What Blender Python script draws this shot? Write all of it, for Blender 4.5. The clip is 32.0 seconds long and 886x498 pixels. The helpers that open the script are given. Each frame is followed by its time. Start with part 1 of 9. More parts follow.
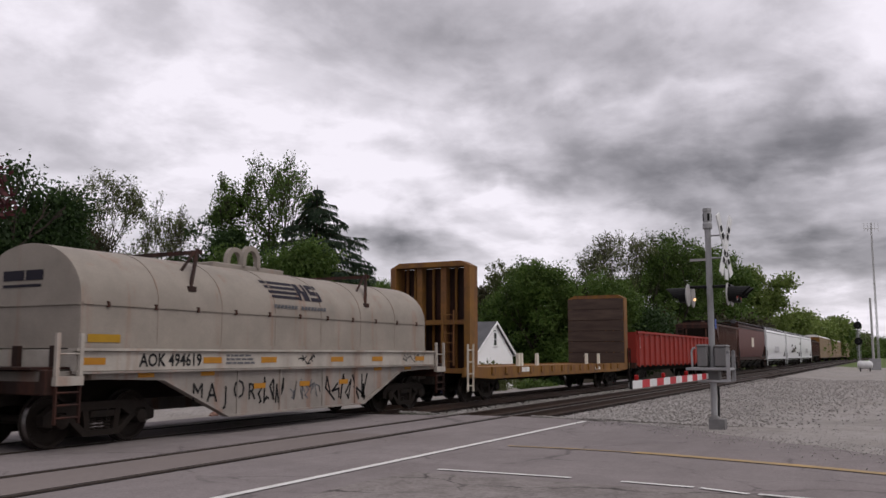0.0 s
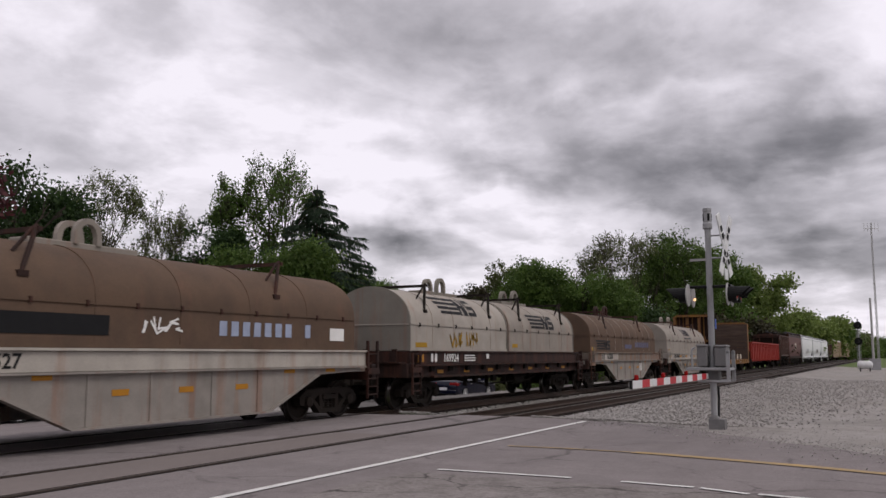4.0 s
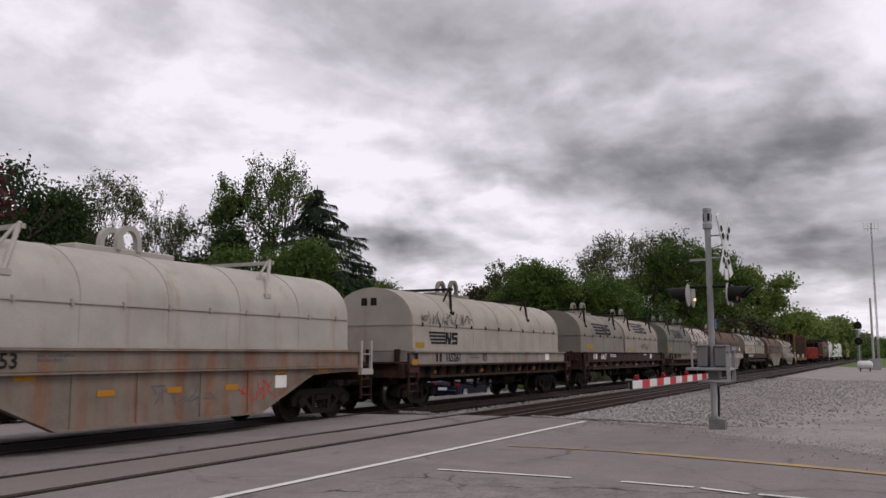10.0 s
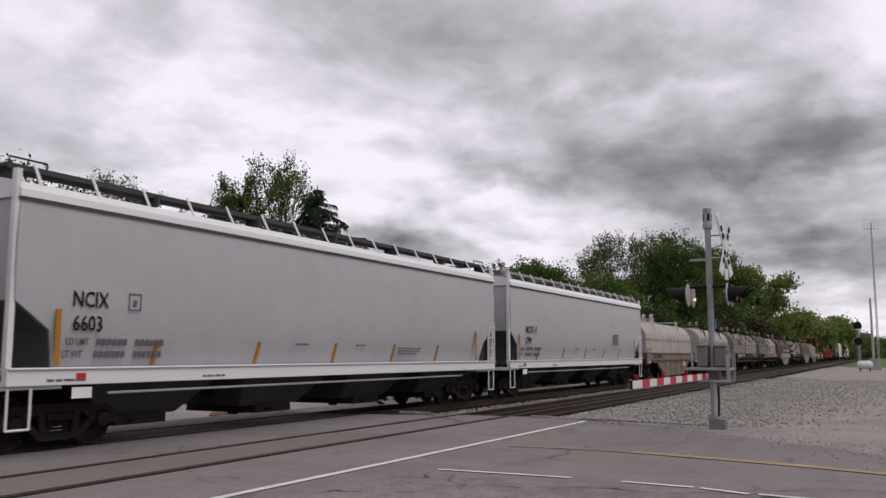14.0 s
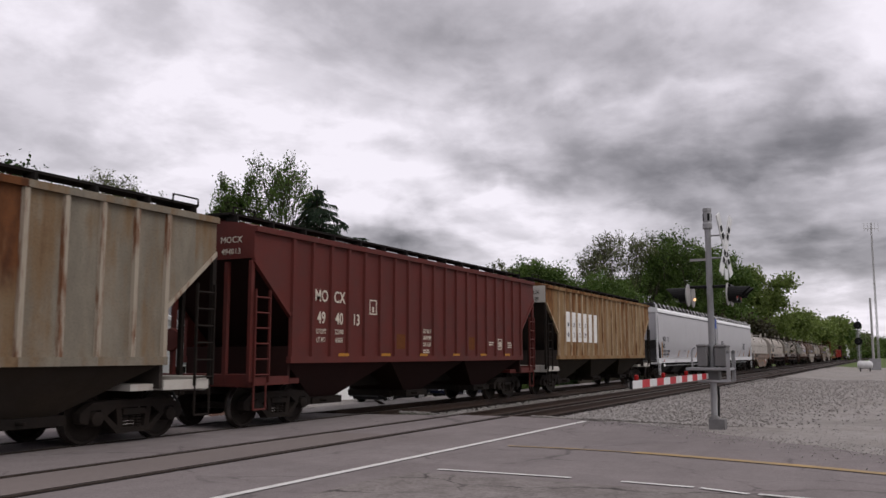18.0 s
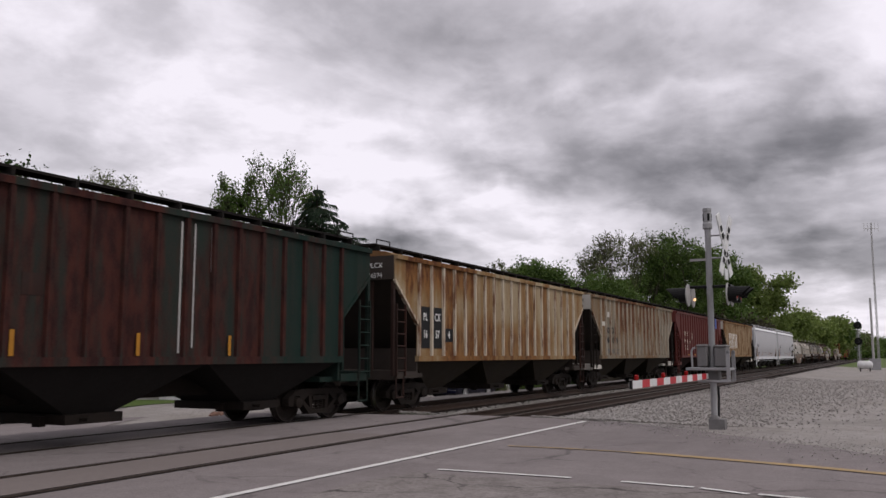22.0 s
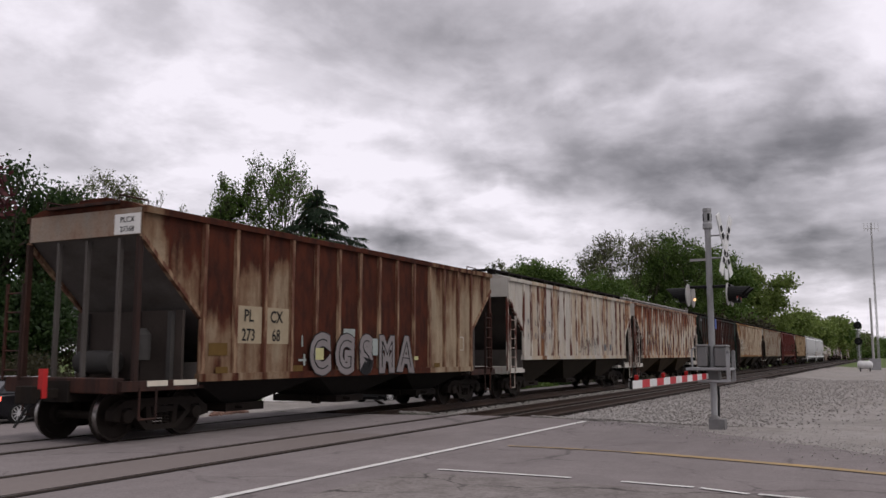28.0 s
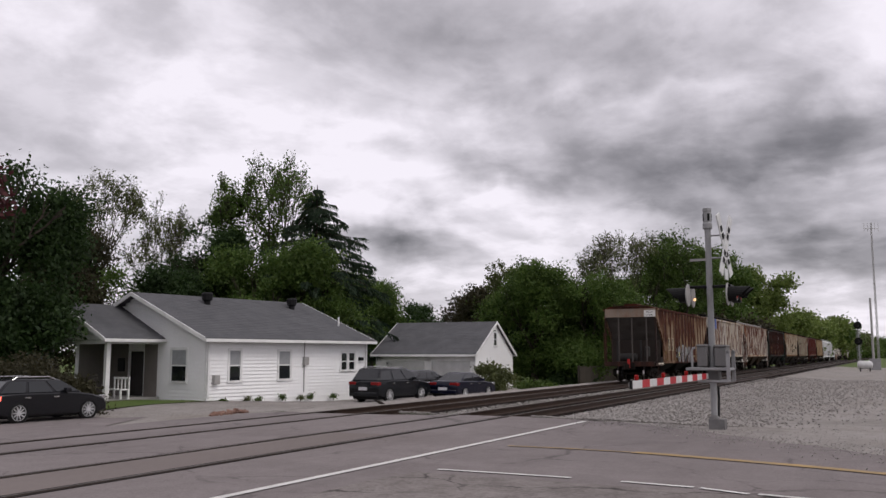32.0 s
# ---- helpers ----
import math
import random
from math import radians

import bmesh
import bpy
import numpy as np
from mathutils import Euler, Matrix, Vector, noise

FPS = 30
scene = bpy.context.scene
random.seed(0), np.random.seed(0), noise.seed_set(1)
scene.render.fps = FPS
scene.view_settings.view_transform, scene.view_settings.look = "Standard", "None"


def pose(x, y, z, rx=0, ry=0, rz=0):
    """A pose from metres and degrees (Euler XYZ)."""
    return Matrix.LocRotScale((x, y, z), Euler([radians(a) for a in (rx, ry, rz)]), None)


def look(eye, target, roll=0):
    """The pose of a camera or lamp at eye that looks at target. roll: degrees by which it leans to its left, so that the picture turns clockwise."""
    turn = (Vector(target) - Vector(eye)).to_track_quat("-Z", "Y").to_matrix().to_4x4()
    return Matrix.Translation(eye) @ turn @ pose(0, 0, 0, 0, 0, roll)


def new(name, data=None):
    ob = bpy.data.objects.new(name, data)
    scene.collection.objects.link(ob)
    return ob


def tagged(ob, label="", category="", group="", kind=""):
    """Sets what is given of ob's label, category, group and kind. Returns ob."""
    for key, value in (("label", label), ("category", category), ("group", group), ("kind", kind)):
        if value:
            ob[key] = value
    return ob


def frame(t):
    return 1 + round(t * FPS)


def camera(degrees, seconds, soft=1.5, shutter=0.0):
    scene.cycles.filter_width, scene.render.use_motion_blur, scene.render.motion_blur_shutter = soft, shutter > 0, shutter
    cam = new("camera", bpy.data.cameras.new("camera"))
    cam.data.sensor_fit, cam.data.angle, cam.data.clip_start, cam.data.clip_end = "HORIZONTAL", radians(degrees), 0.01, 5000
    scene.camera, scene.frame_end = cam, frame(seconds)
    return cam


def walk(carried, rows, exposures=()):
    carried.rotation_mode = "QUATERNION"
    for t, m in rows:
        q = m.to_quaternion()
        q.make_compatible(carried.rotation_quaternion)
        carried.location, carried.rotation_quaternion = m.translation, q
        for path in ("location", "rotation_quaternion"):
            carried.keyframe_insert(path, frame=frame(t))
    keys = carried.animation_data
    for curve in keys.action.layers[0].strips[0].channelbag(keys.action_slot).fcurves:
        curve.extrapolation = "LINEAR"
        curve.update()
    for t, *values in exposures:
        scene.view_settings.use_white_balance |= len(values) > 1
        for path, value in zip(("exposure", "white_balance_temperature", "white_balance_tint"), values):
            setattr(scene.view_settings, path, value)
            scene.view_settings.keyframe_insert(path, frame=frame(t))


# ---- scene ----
# The x axis runs along the rails, y away from the camera across them, z is up from the rail head.
EYE = (0.0, 0.0, 1.57)
cam = camera(54.3, 32.0, shutter=0.1)
AIM = look(EYE, (EYE[0] + 100 * math.cos(radians(27.2)), EYE[1] + 100 * math.sin(radians(27.2)), EYE[2] + 12.22), 0.0)
walk(cam, [(0.0, AIM), (32.0, AIM)])

# ---- light ----
world = bpy.data.worlds.new("overcast_sky")
scene.world = world
world.use_nodes = True
wn, wl = world.node_tree.nodes, world.node_tree.links
wn.clear()


def wnode(kind, **values):
    n = wn.new(kind)
    for key, value in values.items():
        if key in n.inputs:
            n.inputs[key].default_value = value
    return n


def wmath(op, a, b=None, c=None):
    n = wn.new("ShaderNodeMath")
    n.operation = op
    for i, v in enumerate((a, b, c)):
        if v is None:
            continue
        if isinstance(v, (int, float)):
            n.inputs[i].default_value = v
        else:
            wl.new(v, n.inputs[i])
    return n.outputs[0]


SUN_EL, SUN_AZ = 54.0, -103.0
sky = wn.new("ShaderNodeTexSky")
sky.sky_type, sky.sun_disc = "NISHITA", False
sky.sun_elevation, sky.sun_rotation = radians(SUN_EL), radians(90 - SUN_AZ)
coord = wn.new("ShaderNodeTexCoord")
split = wn.new("ShaderNodeSeparateXYZ")
wl.new(coord.outputs["Generated"], split.inputs[0])
sx, sy, sz = split.outputs
# azimuth in degrees to the right of the middle of the street view, and height in degrees
azim = wmath("MULTIPLY", wmath("ARCTAN2", wmath("ADD", wmath("MULTIPLY", sx, math.sin(radians(27.2))), wmath("MULTIPLY", sy, -math.cos(radians(27.2)))),
                               wmath("ADD", wmath("MULTIPLY", sx, math.cos(radians(27.2))), wmath("MULTIPLY", sy, math.sin(radians(27.2))))), 57.2958)
elev = wmath("MULTIPLY", wmath("ARCSINE", sz), 57.2958)
dome = wn.new("ShaderNodeCombineXYZ")
wl.new(azim, dome.inputs[0]), wl.new(elev, dome.inputs[1])
# cloud texture on a flat layer high above, so that it narrows towards the horizon
over = wmath("ADD", wmath("MAXIMUM", sz, 0.0), 0.22)
layer = wn.new("ShaderNodeCombineXYZ")
wl.new(wmath("DIVIDE", sx, over), layer.inputs[0]), wl.new(wmath("DIVIDE", sy, over), layer.inputs[1])


def wnoise(scale, detail, rough, distort, vector):
    n = wnode("ShaderNodeTexNoise", Scale=scale, Detail=detail, Roughness=rough, Distortion=distort)
    wl.new(vector, n.inputs["Vector"])
    return n.outputs["Fac"]


def billow(scale, detail, rough, distort, lo, hi):
    """Noise pushed towards two levels, so that clouds get sides."""
    r = wn.new("ShaderNodeMapRange")
    r.interpolation_type = "SMOOTHSTEP"
    for key, value in (("From Min", lo), ("From Max", hi), ("To Min", -0.5), ("To Max", 0.5)):
        r.inputs[key].default_value = value
    wl.new(wnoise(scale, detail, rough, distort, layer.outputs[0]), r.inputs["Value"])
    return r.outputs[0]


puffs = billow(2.1, 8.0, 0.54, 0.35, 0.38, 0.62)
tufts = billow(6.0, 7.0, 0.55, 0.2, 0.34, 0.66)
warp = wn.new("ShaderNodeVectorMath")
warp.operation = "SCALE"
warpn = wnode("ShaderNodeTexNoise", Scale=0.22, Detail=5.0, Roughness=0.5)
wl.new(dome.outputs[0], warpn.inputs["Vector"])
wl.new(warpn.outputs["Color"], warp.inputs[0])
warp.inputs["Scale"].default_value = 5.0
bent = wn.new("ShaderNodeVectorMath")
bent.operation = "ADD"
wl.new(dome.outputs[0], bent.inputs[0]), wl.new(warp.outputs[0], bent.inputs[1])
# cloud masses: azimuth, height, half width, half height, tilt, light (+) or dark (-)
DARK_CLOUDS = [
    (-1.3, 21.0, 22.0, 5.8, -8, -0.16), (6.4, 20.5, 7.9, 3.1, -20, -0.08), (16.9, 19.8, 13.6, 4.7, 0, -0.20), (2.5, 17.0, 17.3, 3.7, -5, -0.09), (4.0, 12.8, 8.9, 2.1, -8, -0.20),
    (19.0, 11.4, 13.6, 2.4, 0, -0.46), (24.4, 13.7, 8.9, 3.1, 5, -0.28), (14.9, 14.0, 10.5, 3.1, 0, -0.12), (-3.5, 7.6, 4.8, 1.7, 0, -0.50), (14.3, 8.8, 5.2, 1.5, 0, -0.28),
    (23.7, 7.4, 9.4, 3.1, 0, -0.34), (20.4, 5.5, 13.1, 3.1, 0, -0.25), (-25.0, 13.4, 6.5, 2.8, -10, -0.13), (-24.3, 18.6, 5.2, 2.4, 0, -0.07), (-11.7, 20.6, 6.3, 2.6, 0, -0.04),
]
LIGHT_CLOUDS = [
    (-19.1, 16.5, 11.5, 6.3, 0, 0.10), (-10.0, 9.5, 7.0, 4.0, 0, 0.06), (-3.6, 12.6, 6.8, 2.4, 0, 0.20), (6.6, 9.0, 6.8, 2.1, 0, 0.14), (16.0, 16.6, 7.3, 1.5, 0, 0.12), (27.2, 18.5, 4.7, 5.2, 20, 0.12), (3.3, 11.1, 6.3, 1.2, 0, 0.12),
    (24.9, 11.1, 6.3, 0.9, 0, 0.12), (24.5, 3.6, 7.3, 1.6, 0, 0.10), (2.5, 14.8, 5.8, 1.3, 0, 0.06), (8.3, 17.2, 6.3, 1.3, 0, 0.05), (-7.0, 14.0, 6.3, 2.1, 0, 0.08),
]
tone = wmath("ADD", wmath("MULTIPLY", puffs, 0.135), wmath("MULTIPLY", tufts, 0.085))
for a, e, w, h, tilt, amount in DARK_CLOUDS + LIGHT_CLOUDS:
    m = wn.new("ShaderNodeMapping")
    m.vector_type = "TEXTURE"
    m.inputs["Location"].default_value = (a + 2.5, e + 2.5, 0)
    m.inputs["Rotation"].default_value = (0, 0, radians(tilt))
    m.inputs["Scale"].default_value = (w * 1.75, h * 1.75, 1000)
    wl.new(bent.outputs[0], m.inputs["Vector"])
    g = wn.new("ShaderNodeTexGradient")
    g.gradient_type = "QUADRATIC_SPHERE"
    wl.new(m.outputs[0], g.inputs[0])
    tone = wmath("MULTIPLY_ADD", g.outputs["Fac"], amount * (0.85 if amount < 0 else 1.2), tone)
level = wmath("POWER", wmath("MINIMUM", wmath("MAXIMUM", wmath("ADD", tone, 0.90), 0.3), 0.99), 2.2)
grey = wn.new("ShaderNodeVectorMath")
grey.operation = "SCALE"
grey.inputs[0].default_value = (1.0, 0.945, 1.03)
wl.new(level, grey.inputs["Scale"])
blend = wn.new("ShaderNodeMix")
blend.data_type = "RGBA"
blend.inputs["Factor"].default_value = 0.93
skyb = wn.new("ShaderNodeMix")
skyb.data_type, skyb.blend_type = "RGBA", "MULTIPLY"
skyb.inputs["Factor"].default_value = 1.0
skyb.inputs[7].default_value = (0.08, 0.08, 0.08, 1)
wl.new(sky.outputs[0], skyb.inputs[6])
wl.new(skyb.outputs[2], blend.inputs[6]), wl.new(grey.outputs[0], blend.inputs[7])
back = wnode("ShaderNodeBackground", Strength=1.0)
wout = wn.new("ShaderNodeOutputWorld")
wl.new(blend.outputs[2], back.inputs[0]), wl.new(back.outputs[0], wout.inputs[0])

sun_data = bpy.data.lights.new("sun", "SUN")
sun_data.energy, sun_data.angle, sun_data.color = 1.38, radians(30), (1.0, 0.95, 0.9)
sun = new("sun", sun_data)
sun.matrix_world = look((40 * math.cos(radians(SUN_AZ)), 40 * math.sin(radians(SUN_AZ)), 40 * math.tan(radians(SUN_EL))), (0, 0, 0))
scene.view_settings.exposure = 0.0

# ---- materials ----
def material(name, colour, rough=0.7, metal=0.0, second=None, amount=0.5, scale=4.0, fine=60.0, bump=0.15, streak=0.0, streak_colour=(0.12, 0.045, 0.02),
             streak_at=0.55, zone=None, grime=0.0, coords="Object", vary=0.0, spec=0.12, stretch=(1, 1, 1)):
    """A worn surface: base colour with broad patches, fine grain, vertical streaks of rust and a little relief."""
    m = bpy.data.materials.new(name)
    m.use_nodes = True
    nt = m.node_tree
    nodes, links = nt.nodes, nt.links
    bsdf = nodes["Principled BSDF"]
    bsdf.inputs["Metallic"].default_value = metal
    bsdf.inputs["Specular IOR Level"].default_value = spec
    tc = nodes.new("ShaderNodeTexCoord")
    mp = nodes.new("ShaderNodeMapping")
    mp.inputs["Scale"].default_value = stretch
    links.new(tc.outputs[coords], mp.inputs[0])

    def noise_fac(s, d, vec, r=0.6):
        n = nodes.new("ShaderNodeTexNoise")
        n.inputs["Scale"].default_value, n.inputs["Detail"].default_value, n.inputs["Roughness"].default_value = s, d, r
        links.new(vec, n.inputs["Vector"])
        return n.outputs["Fac"]

    def ramped(src, lo, hi):
        r = nodes.new("ShaderNodeMapRange")
        r.inputs["From Min"].default_value, r.inputs["From Max"].default_value = lo, hi
        links.new(src, r.inputs["Value"])
        return r.outputs[0]

    def mixed(fac, a, b, mode="MIX"):
        x = nodes.new("ShaderNodeMix")
        x.data_type, x.blend_type = "RGBA", mode
        for sock, v in ((x.inputs["Factor"], fac), (x.inputs[6], a), (x.inputs[7], b)):
            if isinstance(v, (int, float)):
                sock.default_value = v
            elif isinstance(v, tuple):
                sock.default_value = (*v[:3], 1)
            else:
                links.new(v, sock)
        return x.outputs[2]

    def times(a, k):
        x = nodes.new("ShaderNodeMath")
        x.operation = "MULTIPLY"
        links.new(a, x.inputs[0])
        if isinstance(k, (int, float)):
            x.inputs[1].default_value = k
        else:
            links.new(k, x.inputs[1])
        return x.outputs[0]

    vec = mp.outputs[0]
    second = second or tuple(c * 0.62 for c in colour)
    broad = ramped(noise_fac(scale, 6, vec), 0.36, 0.68)
    col = mixed(times(broad, amount), tuple(colour), tuple(second))
    grain = noise_fac(fine, 4, vec)
    col = mixed(times(ramped(grain, 0.35, 0.7), 0.35), col, tuple(c * 0.7 for c in colour))
    if streak:
        sm = nodes.new("ShaderNodeMapping")
        sm.inputs["Scale"].default_value = (2.6, 2.6, 0.16)
        links.new(tc.outputs[coords], sm.inputs[0])
        drift = noise_fac(1.0, 6, sm.outputs[0], 0.65)
        blots = noise_fac(1.1, 7, vec, 0.68)
        if zone:
            zm = nodes.new("ShaderNodeMapping")
            zm.vector_type = "TEXTURE"
            zm.inputs["Location"].default_value = (zone[0], 0, zone[2])
            zm.inputs["Scale"].default_value = (zone[1], 1000, zone[3])
            links.new(tc.outputs[coords], zm.inputs[0])
            zg = nodes.new("ShaderNodeTexGradient")
            zg.gradient_type = "SPHERICAL"
            links.new(zm.outputs[0], zg.inputs[0])
            lift = times(ramped(zg.outputs["Fac"], 0.0, 0.45), zone[4])
            joined = []
            for src in (drift, blots):
                ad = nodes.new("ShaderNodeMath")
                ad.operation = "ADD"
                links.new(src, ad.inputs[0]), links.new(lift, ad.inputs[1])
                joined.append(ad.outputs[0])
            drift, blots = joined
        run = ramped(drift, streak_at, streak_at + 0.13)
        spots = ramped(blots, streak_at - 0.10, streak_at + 0.12)
        x = nodes.new("ShaderNodeMath")
        x.operation = "MAXIMUM"
        links.new(times(run, 0.85), x.inputs[0]), links.new(times(spots, run), x.inputs[1])
        rustc = mixed(ramped(noise_fac(9, 5, vec), 0.3, 0.7), tuple(streak_colour), tuple(min(1, c * 1.6) for c in streak_colour))
        col = mixed(times(x.outputs[0], streak), col, rustc)
    if grime:
        col = mixed(times(ramped(noise_fac(1.7, 5, vec), 0.4, 0.75), grime), col, (0.035, 0.03, 0.027))
    if vary:
        info = nodes.new("ShaderNodeObjectInfo")
        col = mixed(times(info.outputs["Random"], vary), col, tuple(c * 0.45 for c in colour))
    links.new(col, bsdf.inputs["Base Color"])
    rr = nodes.new("ShaderNodeMapRange")
    rr.inputs["To Min"].default_value, rr.inputs["To Max"].default_value = max(0.05, rough - 0.12), min(1, rough + 0.15)
    links.new(grain, rr.inputs["Value"])
    links.new(rr.outputs[0], bsdf.inputs["Roughness"])
    if bump:
        b = nodes.new("ShaderNodeBump")
        b.inputs["Strength"].default_value, b.inputs["Distance"].default_value = bump, 0.02
        links.new(grain, b.inputs["Height"])
        links.new(b.outputs[0], bsdf.inputs["Normal"])
    return m


def weathered(name, base, dark, orange, x0, pitch, at=0.55, soft=0.12, top=0.0, top_z=4.2, top_run=1.4, panel=0.2, runs=0.5, edge=0.0, inset=0.0, stain=0.5, zones=(), seed=0.0, stain_colour=None, under=0.0):
    """Old paint on a ribbed side: each panel between the ribs rusts in its own way."""
    base = tuple(c * 0.88 for c in base)
    m = bpy.data.materials.new(name)
    m.use_nodes = True
    nodes, links = m.node_tree.nodes, m.node_tree.links
    bsdf = nodes["Principled BSDF"]
    bsdf.inputs["Specular IOR Level"].default_value = 0.06

    def num(op, a, b=None, c=None):
        n = nodes.new("ShaderNodeMath")
        n.operation = op
        for i, v in enumerate((a, b, c)):
            if isinstance(v, (int, float)):
                n.inputs[i].default_value = v
            elif v is not None:
                links.new(v, n.inputs[i])
        return n.outputs[0]

    def span(src, lo, hi):
        r = nodes.new("ShaderNodeMapRange")
        r.interpolation_type = "SMOOTHSTEP"
        r.inputs["From Min"].default_value, r.inputs["From Max"].default_value = lo, hi
        links.new(src, r.inputs["Value"])
        return r.outputs[0]

    def vec(x, y, z):
        n = nodes.new("ShaderNodeCombineXYZ")
        for i, v in enumerate((x, y, z)):
            if isinstance(v, (int, float)):
                n.inputs[i].default_value = v
            else:
                links.new(v, n.inputs[i])
        return n.outputs[0]

    def noise(v, scale, detail, rough=0.6):
        n = nodes.new("ShaderNodeTexNoise")
        n.inputs["Scale"].default_value, n.inputs["Detail"].default_value, n.inputs["Roughness"].default_value = scale, detail, rough
        links.new(v, n.inputs["Vector"])
        return n.outputs["Fac"]

    def mix(f, a, b):
        x = nodes.new("ShaderNodeMix")
        x.data_type = "RGBA"
        for sock, v in ((x.inputs["Factor"], f), (x.inputs[6], a), (x.inputs[7], b)):
            if isinstance(v, (int, float)):
                sock.default_value = v
            elif isinstance(v, tuple):
                sock.default_value = (*v, 1)
            else:
                links.new(v, sock)
        return x.outputs[2]

    tc, sep = nodes.new("ShaderNodeTexCoord"), nodes.new("ShaderNodeSeparateXYZ")
    links.new(tc.outputs["Object"], sep.inputs[0])
    x, y, z = sep.outputs
    t = num("DIVIDE", num("SUBTRACT", x, x0), pitch)
    p = num("FLOOR", t)
    u = num("SUBTRACT", t, p)
    xc = num("MULTIPLY_ADD", num("ADD", p, 0.5), pitch, x0)
    w = nodes.new("ShaderNodeTexWhiteNoise")
    w.noise_dimensions = "1D"
    links.new(num("ADD", p, seed + 0.5), w.inputs["W"])
    rnd = w.outputs["Value"]
    shift = num("MULTIPLY", rnd, 41.0)
    streaks = noise(vec(num("MULTIPLY_ADD", x, 2.7, shift), y, num("MULTIPLY", z, 0.36)), 1.0, 5, 0.55)
    blots = noise(vec(num("MULTIPLY_ADD", x, 1.5, shift), y, num("MULTIPLY", z, 0.9)), 1.0, 8, 0.66)
    v = num("ADD", num("MULTIPLY", streaks, runs), num("MULTIPLY", blots, 1 - runs))
    v = num("MULTIPLY_ADD", num("SUBTRACT", rnd, 0.5), panel, v)
    if top:
        v = num("MULTIPLY_ADD", span(z, top_z - top_run, top_z), top, v)
    if under:
        v = num("MULTIPLY_ADD", num("SUBTRACT", 1.0, span(z, 1.3, 2.2)), under, v)
    far = num("MULTIPLY", num("ABSOLUTE", num("SUBTRACT", u, 0.5)), 2.0)
    if edge:
        v = num("MULTIPLY_ADD", span(far, 0.70, 0.92), edge, v)
    if inset:
        v = num("MULTIPLY_ADD", span(far, 0.45, 0.85), -inset, v)
    for xa, xb, za, zb, amount in zones:
        inx = num("MULTIPLY", span(xc, xa - 0.6, xa + 0.3), num("SUBTRACT", 1.0, span(xc, xb - 0.3, xb + 0.6)))
        inz = num("MULTIPLY", span(z, za - 0.5, za + 0.4), num("SUBTRACT", 1.0, span(z, zb - 0.4, zb + 0.5)))
        v = num("MULTIPLY_ADD", num("MULTIPLY", inx, inz), amount, v)
    grain = noise(tc.outputs["Object"], 28, 5)
    tone = mix(num("MULTIPLY", span(noise(vec(num("MULTIPLY_ADD", x, 2.2, shift), y, num("MULTIPLY", z, 0.7)), 1.0, 6), 0.35, 0.7), 0.75), base, tuple(c * 0.66 for c in base))
    tone = mix(num("MULTIPLY", span(v, at - 0.17, at + 0.05), stain), tone, stain_colour or tuple(0.45 * b + 0.55 * o for b, o in zip(base, orange)))
    rust = mix(span(noise(vec(num("MULTIPLY", x, 3.0), y, num("MULTIPLY", z, 1.2)), 1.4, 6), 0.34, 0.66), dark, orange)
    col = mix(num("MULTIPLY", span(v, at, at + soft), 0.94), tone, rust)
    col = mix(num("MULTIPLY", span(grain, 0.4, 0.75), 0.30), col, (0.05, 0.035, 0.028))
    links.new(col, bsdf.inputs["Base Color"])
    bsdf.inputs["Roughness"].default_value = 0.85
    b = nodes.new("ShaderNodeBump")
    b.inputs["Strength"].default_value, b.inputs["Distance"].default_value = 0.18, 0.02
    links.new(grain, b.inputs["Height"])
    links.new(b.outputs[0], bsdf.inputs["Normal"])
    return m


def rib_paint(name, pale, rust, at=0.5, soft=0.2):
    """Paint on the upright ribs, each with its own rust."""
    m = bpy.data.materials.new(name)
    m.use_nodes = True
    nodes, links = m.node_tree.nodes, m.node_tree.links
    bsdf = nodes["Principled BSDF"]
    tc, info = nodes.new("ShaderNodeTexCoord"), nodes.new("ShaderNodeObjectInfo")
    mp = nodes.new("ShaderNodeMapping")
    mp.inputs["Scale"].default_value = (6, 6, 0.8)
    off = nodes.new("ShaderNodeVectorMath")
    off.operation = "SCALE"
    off.inputs[0].default_value = (31, 17, 53)
    links.new(info.outputs["Random"], off.inputs["Scale"])
    links.new(tc.outputs["Object"], mp.inputs[0]), links.new(off.outputs[0], mp.inputs["Location"])
    n = nodes.new("ShaderNodeTexNoise")
    n.inputs["Detail"].default_value, n.inputs["Roughness"].default_value, n.inputs["Scale"].default_value = 7, 0.65, 1.0
    links.new(mp.outputs[0], n.inputs["Vector"])
    r = nodes.new("ShaderNodeMapRange")
    r.interpolation_type = "SMOOTHSTEP"
    r.inputs["From Min"].default_value, r.inputs["From Max"].default_value = at - soft / 2, at + soft / 2
    links.new(n.outputs["Fac"], r.inputs["Value"])
    x = nodes.new("ShaderNodeMix")
    x.data_type = "RGBA"
    x.inputs[6].default_value, x.inputs[7].default_value = (*pale, 1), (*rust, 1)
    links.new(r.outputs[0], x.inputs["Factor"])
    links.new(x.outputs[2], bsdf.inputs["Base Color"])
    bsdf.inputs["Roughness"].default_value = 0.7
    bsdf.inputs["Specular IOR Level"].default_value = 0.25
    return m


def glow(name, colour, strength):
    m = bpy.data.materials.new(name)
    m.use_nodes = True
    b = m.node_tree.nodes["Principled BSDF"]
    b.inputs["Base Color"].default_value = (*colour, 1)
    b.inputs["Emission Color"].default_value = (*colour, 1)
    b.inputs["Emission Strength"].default_value = strength
    return m


